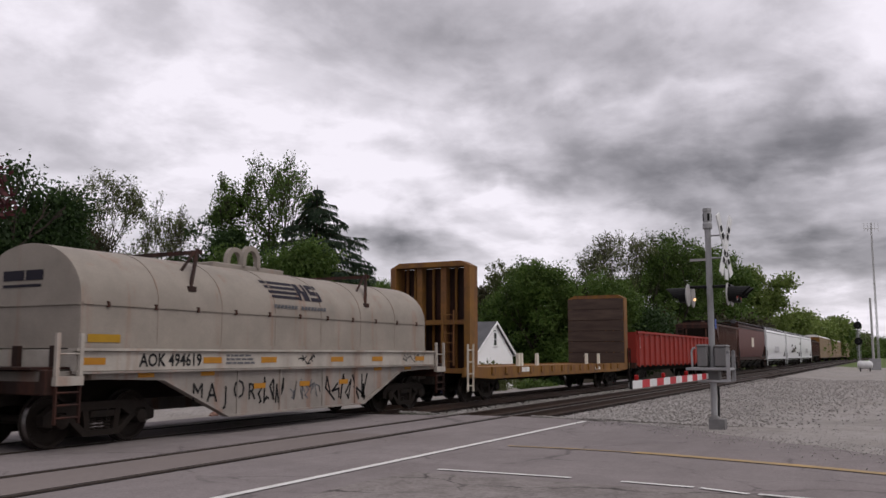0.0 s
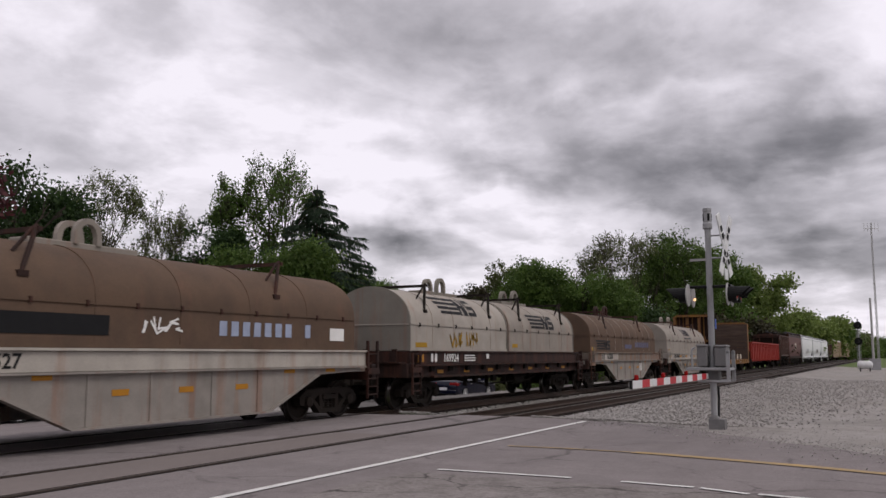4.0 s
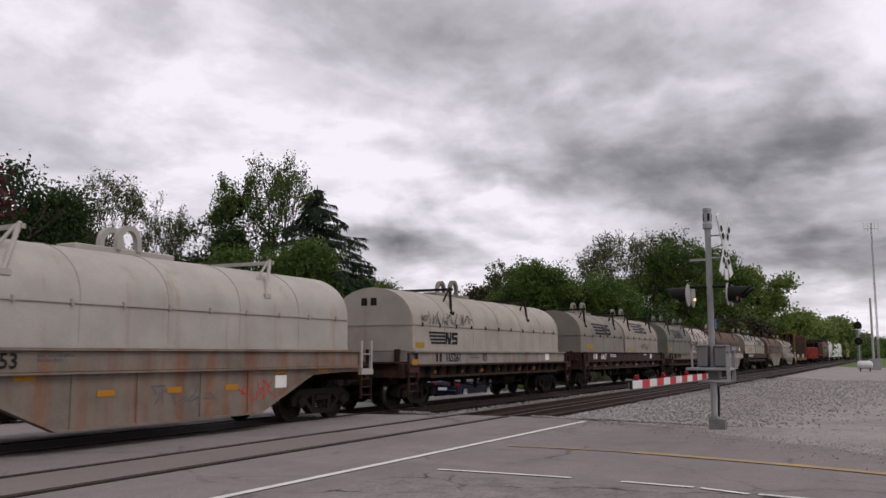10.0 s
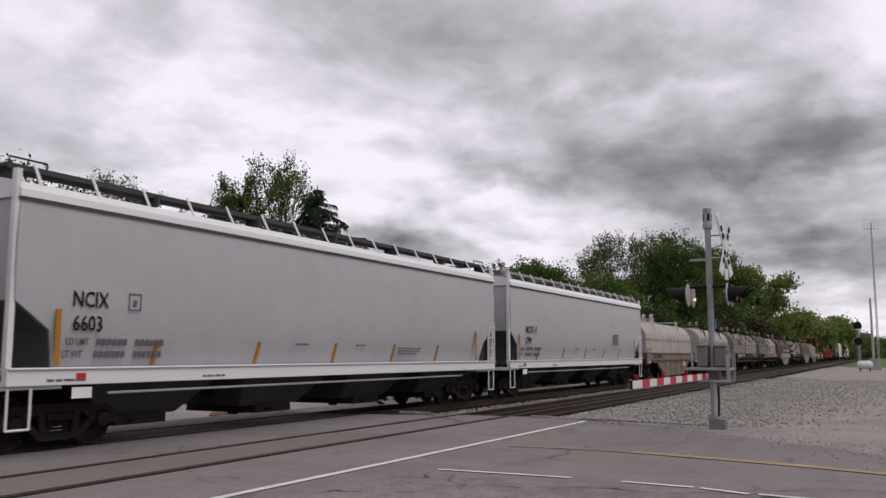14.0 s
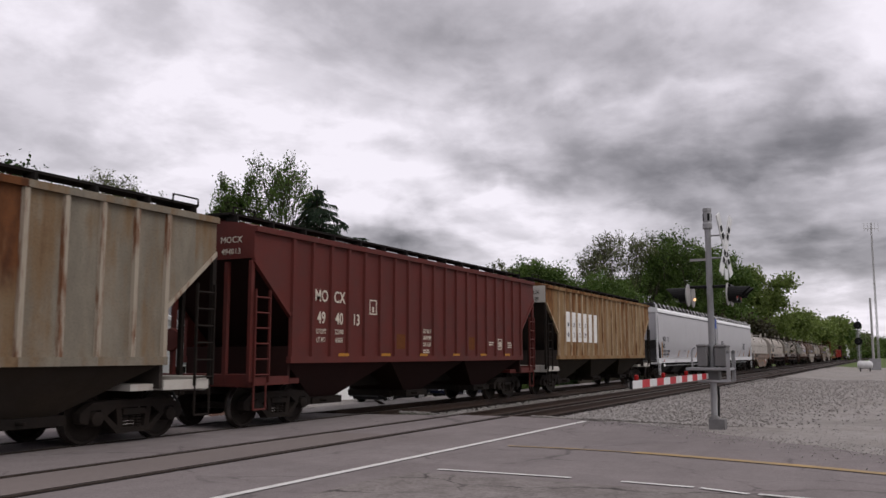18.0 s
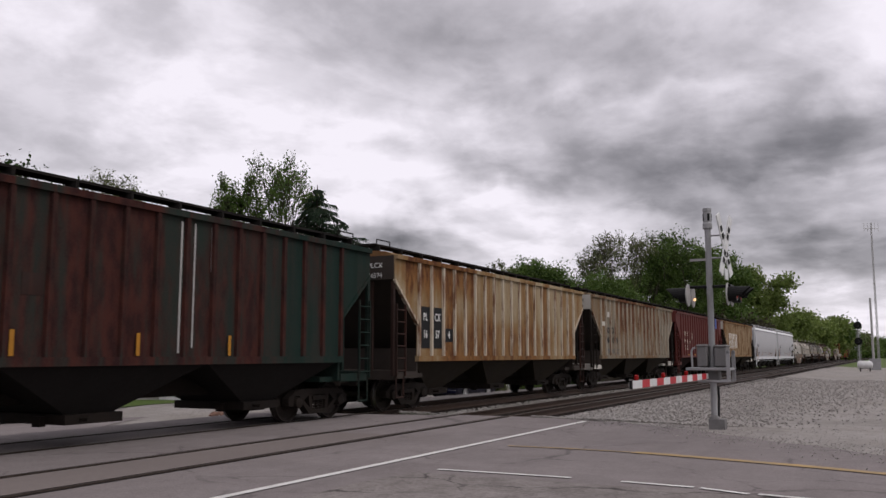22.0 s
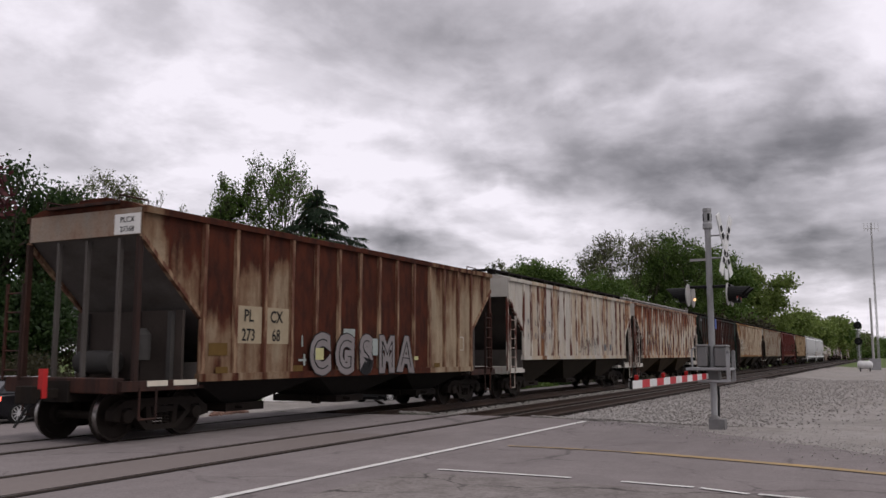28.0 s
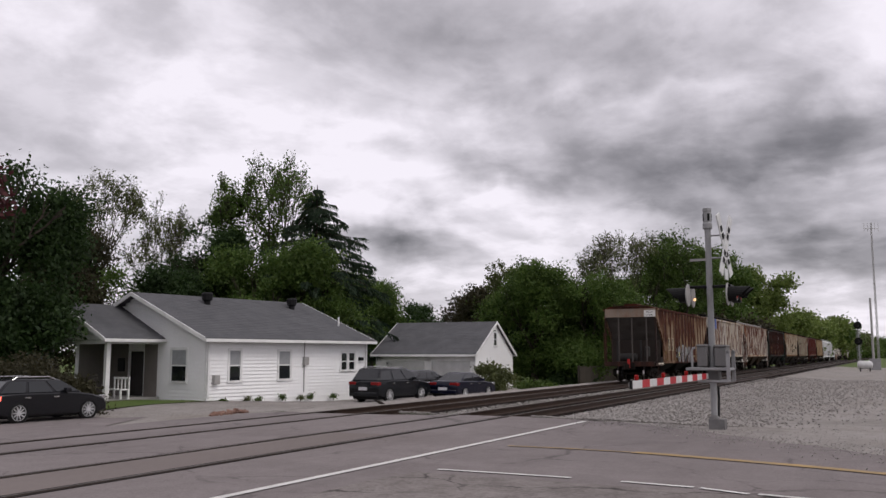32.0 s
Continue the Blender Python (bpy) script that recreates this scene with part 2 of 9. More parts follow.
def leafy(name, colour, second, dry=0.0):
    m = bpy.data.materials.new(name)
    m.use_nodes = True
    nodes, links = m.node_tree.nodes, m.node_tree.links
    b = nodes["Principled BSDF"]
    geo = nodes.new("ShaderNodeNewGeometry")
    mx = nodes.new("ShaderNodeMix")
    mx.data_type = "RGBA"
    mx.inputs[6].default_value, mx.inputs[7].default_value = (*colour, 1), (*second, 1)
    links.new(geo.outputs["Random Per Island"], mx.inputs["Factor"])
    tc = nodes.new("ShaderNodeTexCoord")
    n = nodes.new("ShaderNodeTexNoise")
    n.inputs["Scale"].default_value, n.inputs["Detail"].default_value = 0.55, 3
    links.new(tc.outputs["Object"], n.inputs["Vector"])
    r = nodes.new("ShaderNodeMapRange")
    r.inputs["From Min"].default_value, r.inputs["From Max"].default_value = 0.35, 0.65
    r.inputs["To Min"].default_value, r.inputs["To Max"].default_value = 0.72, 1.22
    links.new(n.outputs["Fac"], r.inputs["Value"])
    vm = nodes.new("ShaderNodeVectorMath")
    vm.operation = "SCALE"
    links.new(mx.outputs[2], vm.inputs[0]), links.new(r.outputs[0], vm.inputs["Scale"])
    links.new(vm.outputs[0], b.inputs["Base Color"])
    b.inputs["Roughness"].default_value = 0.6
    b.inputs["Specular IOR Level"].default_value = 0.25
    tr = nodes.new("ShaderNodeBsdfTranslucent")
    links.new(vm.outputs[0], tr.inputs[0])
    ms = nodes.new("ShaderNodeMixShader")
    ms.inputs[0].default_value = 0.42
    links.new(b.outputs[0], ms.inputs[1]), links.new(tr.outputs[0], ms.inputs[2])
    links.new(ms.outputs[0], nodes["Material Output"].inputs[0])
    return m


def glass(name, colour=(0.012, 0.014, 0.016), rough=0.06, shine=0.5):
    m = bpy.data.materials.new(name)
    m.use_nodes = True
    b = m.node_tree.nodes["Principled BSDF"]
    b.inputs["Base Color"].default_value = (*colour, 1)
    b.inputs["Roughness"].default_value = rough
    b.inputs["Specular IOR Level"].default_value = shine
    return m




def worn_ground(name, base, dark, light, cell, crack=0.0, mottles=0.45, bump=0.5, tint=(0.2, 0.15, 0.12), streaks=False):
    """Asphalt or gravel: stones of uneven tone, broad mottles, stains, and cracks where asked."""
    m = bpy.data.materials.new(name)
    m.use_nodes = True
    nodes, links = m.node_tree.nodes, m.node_tree.links
    bsdf = nodes["Principled BSDF"]
    bsdf.inputs["Roughness"].default_value, bsdf.inputs["Specular IOR Level"].default_value = 0.9, 0.2
    tc = nodes.new("ShaderNodeTexCoord")

    def noise(scale, detail, rough=0.6, stretch=None):
        n = nodes.new("ShaderNodeTexNoise")
        n.inputs["Scale"].default_value, n.inputs["Detail"].default_value, n.inputs["Roughness"].default_value = scale, detail, rough
        src = tc.outputs["Object"]
        if stretch:
            mp = nodes.new("ShaderNodeMapping")
            mp.inputs["Scale"].default_value = stretch
            links.new(src, mp.inputs[0])
            src = mp.outputs[0]
        links.new(src, n.inputs["Vector"])
        return n

    def span(src, lo, hi, top=1.0):
        r = nodes.new("ShaderNodeMapRange")
        r.inputs["From Min"].default_value, r.inputs["From Max"].default_value, r.inputs["To Max"].default_value = lo, hi, top
        links.new(src, r.inputs["Value"])
        return r.outputs[0]

    def mix(f, a, b):
        x = nodes.new("ShaderNodeMix")
        x.data_type = "RGBA"
        for sock, v in ((x.inputs["Factor"], f), (x.inputs[6], a), (x.inputs[7], b)):
            if isinstance(v, tuple):
                sock.default_value = (*v, 1)
            elif isinstance(v, (int, float)):
                sock.default_value = v
            else:
                links.new(v, sock)
        return x.outputs[2]

    vor = nodes.new("ShaderNodeTexVoronoi")
    vor.inputs["Scale"].default_value = cell
    links.new(tc.outputs["Object"], vor.inputs["Vector"])
    pick = nodes.new("ShaderNodeSeparateColor")
    links.new(vor.outputs["Color"], pick.inputs[0])
    col = mix(span(pick.outputs[0], 0.0, 1.0, 0.8), dark, light)
    col = mix(0.5, col, base)
    col = mix(span(noise(0.33, 6).outputs["Fac"], 0.38, 0.66, mottles), col, dark)
    col = mix(span(noise(1.9, 6, 0.7).outputs["Fac"], 0.45, 0.72, mottles * 0.8), col, light)
    col = mix(span(noise(0.16, 5).outputs["Fac"], 0.5, 0.7, 0.35), col, tint)
    if streaks:
        col = mix(span(noise(0.55, 5, 0.6, (0.16, 1.6, 1)).outputs["Fac"], 0.48, 0.72, 0.55), col, dark)
        col = mix(span(noise(0.9, 4, 0.6, (1.2, 0.25, 1)).outputs["Fac"], 0.55, 0.75, 0.4), col, light)
    if crack:
        bend = noise(0.8, 5)
        sc = nodes.new("ShaderNodeVectorMath")
        sc.operation = "MULTIPLY_ADD"
        sc.inputs[1].default_value = (1.6, 1.6, 0)
        links.new(bend.outputs["Color"], sc.inputs[0]), links.new(tc.outputs["Object"], sc.inputs[2])
        ce = nodes.new("ShaderNodeTexVoronoi")
        ce.feature = "DISTANCE_TO_EDGE"
        ce.inputs["Scale"].default_value = 0.38
        links.new(sc.outputs[0], ce.inputs["Vector"])
        line = nodes.new("ShaderNodeMath")
        line.operation = "MULTIPLY"
        links.new(span(ce.outputs["Distance"], 0.014, 0.003, crack), line.inputs[0]), links.new(span(noise(0.5, 3).outputs["Fac"], 0.42, 0.56), line.inputs[1])
        col = mix(line.outputs[0], col, tuple(c * 0.35 for c in dark))
    links.new(col, bsdf.inputs["Base Color"])
    bm_ = nodes.new("ShaderNodeBump")
    bm_.inputs["Strength"].default_value, bm_.inputs["Distance"].default_value = bump, 0.02
    links.new(vor.outputs["Distance"], bm_.inputs["Height"])
    links.new(bm_.outputs[0], bsdf.inputs["Normal"])
    return m


ASPHALT = worn_ground("asphalt", (0.188, 0.163, 0.160), (0.115, 0.100, 0.099), (0.232, 0.207, 0.205), 34, crack=0.5, mottles=0.5, bump=0.2, tint=(0.15, 0.125, 0.118), streaks=True)
OLD_ASPHALT = worn_ground("old_asphalt", (0.19, 0.168, 0.160), (0.095, 0.083, 0.078), (0.27, 0.245, 0.235), 22, crack=0.9, mottles=0.8, bump=0.6, tint=(0.12, 0.10, 0.09))
GRAVEL = worn_ground("gravel", (0.285, 0.262, 0.245), (0.150, 0.138, 0.130), (0.36, 0.335, 0.315), 60, mottles=0.6, bump=0.6, tint=(0.21, 0.175, 0.145))
BALLAST = material("ballast", (0.23, 0.215, 0.205), 0.9, second=(0.13, 0.12, 0.115), scale=1.0, fine=12, bump=0.7, vary=0.6)
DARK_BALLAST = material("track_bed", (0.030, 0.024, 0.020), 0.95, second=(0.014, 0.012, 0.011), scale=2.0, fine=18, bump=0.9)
GRASS = material("grass_ground", (0.075, 0.115, 0.03), 0.95, second=(0.12, 0.12, 0.055), scale=0.5, fine=30, bump=0.8)
RAIL = material("rail_steel", (0.045, 0.028, 0.020), 0.55, metal=0.3, scale=3, fine=40)
RAIL_TOP = material("rail_head", (0.10, 0.085, 0.075), 0.35, metal=0.7, scale=3, fine=40, bump=0.05)
TIE = material("tie_wood", (0.030, 0.023, 0.019), 0.9, scale=3, fine=30, bump=0.6, vary=0.5)
WHITE_LINE = material("white_road_paint", (0.62, 0.61, 0.59), 0.8, second=(0.36, 0.35, 0.34), scale=3, fine=30)
YELLOW_LINE = material("yellow_road_paint", (0.36, 0.25, 0.12), 0.85, second=(0.20, 0.16, 0.115), scale=2, fine=30, amount=0.9)
UNDER = material("grimy_steel", (0.013, 0.0105, 0.009), 0.85, second=(0.024, 0.016, 0.012), scale=2.5, fine=25, bump=0.3, spec=0.12)
WHEEL = material("wheel_steel", (0.022, 0.017, 0.014), 0.7, metal=0.1, scale=5, fine=30)
TREAD = material("wheel_tread", (0.30, 0.28, 0.27), 0.3, metal=1.0, scale=5, fine=40, bump=0.05)


# ---- building tools ----
def box(bm, x0, x1, y0, y1, z0, z1, m=None):
    v = [bm.verts.new((x, y, z)) for x in (x0, x1) for y in (y0, y1) for z in (z0, z1)]
    for f in ((0, 1, 3, 2), (4, 6, 7, 5), (0, 4, 5, 1), (2, 3, 7, 6), (0, 2, 6, 4), (1, 5, 7, 3)):
        bm.faces.new([v[i] for i in f])
    if m is not None:
        bmesh.ops.transform(bm, matrix=m, verts=v)
    return v


def prism(bm, outline, a0, a1, axis="x"):
    """A solid: the outline pushed along an axis. For x the outline is (y, z), for y (x, z), for z (x, y)."""
    place = {"x": lambda u, v, a: (a, u, v), "y": lambda u, v, a: (u, a, v), "z": lambda u, v, a: (u, v, a)}[axis]
    lo = [bm.verts.new(place(u, v, a0)) for u, v in outline]
    hi = [bm.verts.new(place(u, v, a1)) for u, v in outline]
    n = len(lo)
    bm.faces.new(lo[::-1]), bm.faces.new(hi)
    for i in range(n):
        bm.faces.new((lo[i], lo[(i + 1) % n], hi[(i + 1) % n], hi[i]))
    return lo + hi


def rod(bm, p0, p1, r0, r1=None, seg=8):
    r1 = r0 if r1 is None else r1
    p0, p1 = Vector(p0), Vector(p1)
    way = (p1 - p0).normalized()
    side = way.orthogonal().normalized()
    up = way.cross(side)
    a = [bm.verts.new(p0 + (side * math.cos(t) + up * math.sin(t)) * r0) for t in (2 * math.pi * i / seg for i in range(seg))]
    b = [bm.verts.new(p1 + (side * math.cos(t) + up * math.sin(t)) * r1) for t in (2 * math.pi * i / seg for i in range(seg))]
    for i in range(seg):
        bm.faces.new((a[i], a[(i + 1) % seg], b[(i + 1) % seg], b[i]))
    bm.faces.new(a[::-1]), bm.faces.new(b)


def pipe(bm, points, r, seg=6):
    for p, q in zip(points, points[1:]):
        rod(bm, p, q, r, seg=seg)


def lathe(bm, profile, centre=(0, 0, 0), axis="y", seg=24):
    """Turn (radius, along) pairs about an axis."""
    c = Vector(centre)
    rings = []
    for r, a in profile:
        ring = []
        for i in range(seg):
            t = 2 * math.pi * i / seg
            u, v = r * math.cos(t), r * math.sin(t)
            ring.append(bm.verts.new(c + Vector({"y": (u, a, v), "z": (u, v, a), "x": (a, u, v)}[axis])))
        rings.append(ring)
    for r0, r1 in zip(rings, rings[1:]):
        for i in range(seg):
            bm.faces.new((r0[i], r0[(i + 1) % seg], r1[(i + 1) % seg], r1[i]))
    bm.faces.new(rings[0][::-1]), bm.faces.new(rings[-1])


def finish(name, bm, mat, smooth=False, bevel=0.0):
    bmesh.ops.recalc_face_normals(bm, faces=bm.faces)
    if bevel:
        sharp = [e for e in bm.edges if len(e.link_faces) == 2 and e.calc_face_angle() > 0.6]
        bmesh.ops.bevel(bm, geom=sharp, offset=bevel, segments=1, affect="EDGES", clamp_overlap=True)
    me = bpy.data.meshes.new(name)
    bm.to_mesh(me)
    bm.free()
    for one in (mat if isinstance(mat, (list, tuple)) else [mat]):
        me.materials.append(one)
    if smooth:
        me.polygons.foreach_set("use_smooth", [True] * len(me.polygons))
        me.set_sharp_from_angle(angle=radians(35))
    return me


def part(name, bm, mat, parent=None, label="", smooth=False, bevel=0.0):
    ob = new(name, finish(name, bm, mat, smooth, bevel) if isinstance(bm, bmesh.types.BMesh) else bm)
    ob.parent = parent
    if label:
        tagged(ob, label)
    return ob


def solid(name, boxes, mat, parent=None, label="", bevel=0.0):
    bm = bmesh.new()
    for b in boxes:
        box(bm, *b)
    return part(name, bm, mat, parent, label, bevel=bevel)


def thing(name, label, category, group="", kind=""):
    ob = new(name)
    ob.empty_display_size = 0.3
    return tagged(ob, label, category, group, kind)


def writing(text, size, mat, parent, place, name="lettering", squeeze=1.0, label="", bold=0.0):
    """Letters with a little thickness, standing on place (a pose); they read along its x axis."""
    cu = bpy.data.curves.new("letters", "FONT")
    cu.body, cu.size, cu.extrude, cu.resolution_u = text, size, 0.002, 2
    cu.align_x, cu.offset = "CENTER", bold
    tmp = bpy.data.objects.new("letters", cu)
    me = bpy.data.meshes.new_from_object(tmp)
    bpy.data.objects.remove(tmp)
    me.materials.clear()
    me.materials.append(mat)
    me.transform(place @ Matrix.Diagonal((squeeze, 1, 1, 1)))
    ob = part(name, me, mat, parent, label)
    return ob


def bars(rows, mat, parent, name="marking", label="", y=0.0, t=0.003):
    """Flat painted marks on a side of a car: rows of x0, x1, z0, z1."""
    bm = bmesh.new()
    for x0, x1, z0, z1 in rows:
        box(bm, x0, x1, y - t, y + t, z0, z1)
    mark = part(name, bm, mat, parent, label)
    return tagged(mark, label, kind="stuff") if len(rows) > 1 else mark


# ---- ground, road and tracks ----
NEAR_TRACK, FAR_TRACK, GAUGE = 9.575, 13.45, 1.435
CROSS_END = 20.6


def smooth(a, b, x):
    t = min(1.0, max(0.0, (x - a) / (b - a)))
    return t * t * (3 - 2 * t)


def land(x, y):
    """Height of the ground: flat over the crossing, lower beyond the tracks, a low bank beside them."""
    z = -0.02 - 0.45 * smooth(15.0, 20.5, y) - 0.05 * smooth(20.5, 40, y)
    z -= 0.32 * smooth(29, 38, x) * smooth(16.0, 19.0, y)
    z -= 0.14 * smooth(21.5, 24.5, y) * (1 - smooth(23, 27, x))
    out = smooth(CROSS_END - 0.3, CROSS_END + 1.2, x)
    z -= out * 0.25 * smooth(6.5, 7.6, y) * (1 - smooth(15.0, 16.5, y))
    z -= out * 0.16 * (1 - smooth(3.0, 7.0, y))
    return z


def sheet(name, xs, lo, hi, steps, mat, dz, label="", kind="structure", rough=0.0, category=""):
    """Ground between the edges lo(x) and hi(x), draped over the land."""
    verts, faces = [], []
    for x in xs:
        a, b = lo(x), hi(x)
        for j in range(steps + 1):
            y = a + (b - a) * j / steps
            z = land(x, y) + dz + (rough * (noise.noise((x * 0.9, y * 0.9, 3.1)) + 0.5 * noise.noise((x * 2.9, y * 2.9, 7.7))) if rough else 0)
            verts.append((x, y, z))
    n = steps + 1
    for i in range(len(xs) - 1):
        for j in range(steps):
            faces.append((i * n + j, (i + 1) * n + j, (i + 1) * n + j + 1, i * n + j + 1))
    me = bpy.data.meshes.new(name)
    me.from_pydata(verts, [], faces)
    me.materials.append(mat)
    me.polygons.foreach_set("use_smooth", [True] * len(me.polygons))
    return tagged(new(name, me), label, category, "", kind)


def span(a, b, step):
    n = max(1, round((b - a) / step))
    return [a + (b - a) * i / n for i in range(n + 1)]


def between(pairs):
    """Straight pieces through (at, value) pairs."""
    def f(u):
        if u <= pairs[0][0]:
            return pairs[0][1]
        for (a, p), (b, q) in zip(pairs, pairs[1:]):
            if u <= b:
                return p + (q - p) * (u - a) / (b - a)
        return pairs[-1][1]
    return f


far_x = [-3000, -800, -250, -90] + span(-40, 140, 2.5) + [160, 200, 260, 340, 450, 700, 1200, 3000]
far_y = [-3000, -800, -250, -90, -40] + span(-20, 60, 1.0) + [75, 100, 140, 200, 320, 600, 1200, 3000]
verts = [(x, y, land(x, y) - 0.09 - (0.1 if abs(x) > 200 or y > 100 else 0)) for x in far_x for y in far_y]
n = len(far_y)
faces = [(i * n + j, (i + 1) * n + j, (i + 1) * n + j + 1, i * n + j + 1) for i in range(len(far_x) - 1) for j in range(n - 1)]
me = bpy.data.meshes.new("ground")
me.from_pydata(verts, [], faces)
me.materials.append(GRASS)
tagged(new("ground", me), "patchy spring grass and soil reaching to the horizon", "", "", "structure")

# right-hand edge of the asphalt, as a function of y
ROAD_EDGE = between([(-12, 13.2), (-4, 14.2), (0, 15.4), (0.7, 16.1), (1.7, 17.0), (2.8, 18.0), (4.2, 19.25), (5.4, 20.05), (6.7, 20.6), (8.3, 21.05), (9.7, 21.0), (11.9, 20.15), (13.4, 19.9), (15, 19.7), (17, 19.3), (20, 17.8), (22, 21.5), (27, 22)])
edge_y = [-12, -8, -4, -3, -2] + [-1.5 + 0.25 * i for i in range(39)] + [8.4, 9, 10, 12, 13, 14, 15, 16, 17, 18, 19, 20, 21, 22, 24, 26]
verts, faces = [], []
for y in edge_y:
    e = ROAD_EDGE(y) + 0.25 * noise.noise((y * 1.3, 2.0, 0)) + 0.12 * noise.noise((y * 3.7, 5.0, 0))
    for j in range(25):
        x = -30 + (e + 30) * j / 24
        verts.append((x, y, land(min(x, 19.0), y) + 0.006))
faces = [(i * 25 + j, i * 25 + j + 1, (i + 1) * 25 + j + 1, (i + 1) * 25 + j) for i in range(len(edge_y) - 1) for j in range(24)]
me = bpy.data.meshes.new("road")
me.from_pydata(verts, [], faces)
me.materials.append(ASPHALT)
tagged(new("road", me), "worn grey asphalt road over the level crossing", "", "", "structure")

sheet("gravel_lot", span(12.5, 130, 1.0), lambda x: -14, lambda x: 8.2, 32, GRAVEL, -0.012, "pale grey gravel lot beside the road", rough=0.03)
sheet("gravel_drive", span(15.5, 60, 0.8), lambda x: 15.6, lambda x: 28.2 if x > 29.5 else 27.3, 22, GRAVEL, -0.010, "pale gravel drive before the white house", rough=0.02)
sheet("verge", span(20, 30.5, 0.7), between([(20, 28.0), (26, 27.4), (30.5, 26.9)]), between([(20, 34), (28, 33), (30.5, 27.5)]), 5, GRASS, 0.02, "strip of green lawn before the porch")
sheet("shoulder", span(-3, 10.5, 0.5), lambda x: -6.0, between([(-3, 6.2), (7.0, 5.9), (8.4, 5.94), (9.2, 5.98), (10.1, 5.88), (10.5, 5.80)]), 20, OLD_ASPHALT, 0.012,
      "rough broken asphalt shoulder", rough=0.004)


def paint(name, points, width, mat, label, gaps=()):
    bm = bmesh.new()
    for i, ((x0, y0), (x1, y1)) in enumerate(zip(points, points[1:])):
        if i in gaps:
            continue
        d = Vector((x1 - x0, y1 - y0, 0)).normalized()
        s = Vector((-d.y, d.x, 0)) * width / 2
        a, b = Vector((x0, y0, land(min(x0, 19), y0) + 0.018)), Vector((x1, y1, land(min(x1, 19), y1) + 0.018))
        bm.faces.new([bm.verts.new(p) for p in (a - s, b - s, b + s, a + s)])
    return tagged(part(name, bm, mat), label, "", "", "structure")


paint("crossing_line", [(-4, 6.75), (7.7, 6.71), (13.2, 6.63), (20.2, 6.55)], 0.13, WHITE_LINE, "white line painted across the road before the rails")
paint("crossing_line", [(2, 18.9), (10, 18.7), (15.5, 18.5)], 0.13, WHITE_LINE, "faded white line on the road beyond the rails")
paint("centre_line", [(14.15, 6.0), (14.22, 5.0), (14.15, 3.8)], 0.10, YELLOW_LINE, "worn end of the faded yellow centre line")
paint("centre_line", [(14.15, 3.8), (14.13, 3.5), (13.8, 2.15), (13.47, 0.97), (13.15, 0.1), (12.0, -2.5), (10.5, -5)], 0.24, YELLOW_LINE, "faded yellow centre line")
paint("edge_line", [(10.85, 5.66), (10.89, 4.6), (10.9, 3.75), (10.87, 3.08), (10.8, 2.18), (10.78, 2.10), (10.57, 1.52), (10.6, 1.42), (10.53, 0.89), (10.2, -0.8), (9.3, -3)], 0.09,
      WHITE_LINE, "thin broken white edge line", gaps=(2, 4, 6))


def rail_outline(y):
    return [(y - 0.075, -0.17), (y + 0.075, -0.17), (y + 0.07, -0.155), (y + 0.012, -0.13), (y + 0.012, -0.045), (y + 0.036, -0.032), (y + 0.036, -0.006), (y + 0.026, 0.0),
            (y - 0.026, 0.0), (y - 0.036, -0.006), (y - 0.036, -0.032), (y - 0.012, -0.045), (y - 0.012, -0.13), (y - 0.07, -0.155)]


tie_bm = bmesh.new()
box(tie_bm, -0.115, 0.115, -1.3, 1.3, -0.17, 0)
tie_mesh = finish("tie", tie_bm, TIE)
for centre, label in ((NEAR_TRACK, "rusty rails on dark wooden ties, empty track"), (FAR_TRACK, "rusty rails on dark wooden ties under the train")):
    track = thing("railway_track", label, "railway track", "", "structure")
    for s in (-1, 1):
        bm = bmesh.new()
        prism(bm, rail_outline(centre + s * GAUGE / 2), -60, 700)
        part("rail", bm, RAIL, track)
        bm = bmesh.new()
        box(bm, -60, 700, centre + s * GAUGE / 2 - 0.024, centre + s * GAUGE / 2 + 0.024, -0.002, 0.004)
        part("rail_head", bm, RAIL_TOP, track, "dull worn running surface")
        for side in (-1, 1):
            y = centre + s * GAUGE / 2 + side * 0.068
            bm = bmesh.new()
            box(bm, -40, CROSS_END + 0.15, y - 0.03, y + 0.03, -0.10, -0.003)
            part("flangeway", bm, UNDER, track, "dark dirt-filled groove beside the rail")
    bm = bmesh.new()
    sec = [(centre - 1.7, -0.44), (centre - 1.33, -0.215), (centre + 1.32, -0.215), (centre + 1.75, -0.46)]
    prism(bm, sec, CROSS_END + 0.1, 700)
    part("track_bed", bm, DARK_BALLAST, track, "near-black brown ballast")
    for i in range(120):
        o = part("tie", tie_mesh, TIE, track)
        o.matrix_basis = pose(CROSS_END + 0.4 + i * 0.53, centre + 0.02 * math.sin(i * 2.3), -0.172, 0, 0, 0.8 * math.sin(i * 1.7))
    bm = bmesh.new()
    for i in range(120, 520):
        x = CROSS_END + 0.4 + i * 0.53
        box(bm, x - 0.115, x + 0.115, centre - 1.3, centre + 1.3, -0.34, -0.174)
    tagged(part("ties", bm, TIE, track), kind="stuff")
solid("crossing_panel", [(-30, 15.0, NEAR_TRACK - 0.60, NEAR_TRACK + 0.60, -0.1, -0.004)],
      material("timber_panel", (0.175, 0.15, 0.142), 0.9, second=(0.13, 0.112, 0.105), scale=0.8, fine=25, bump=0.4, stretch=(0.3, 1, 1)))
tagged(bpy.data.objects["crossing_panel"], "brownish worn infill between the rails", "", "", "structure")

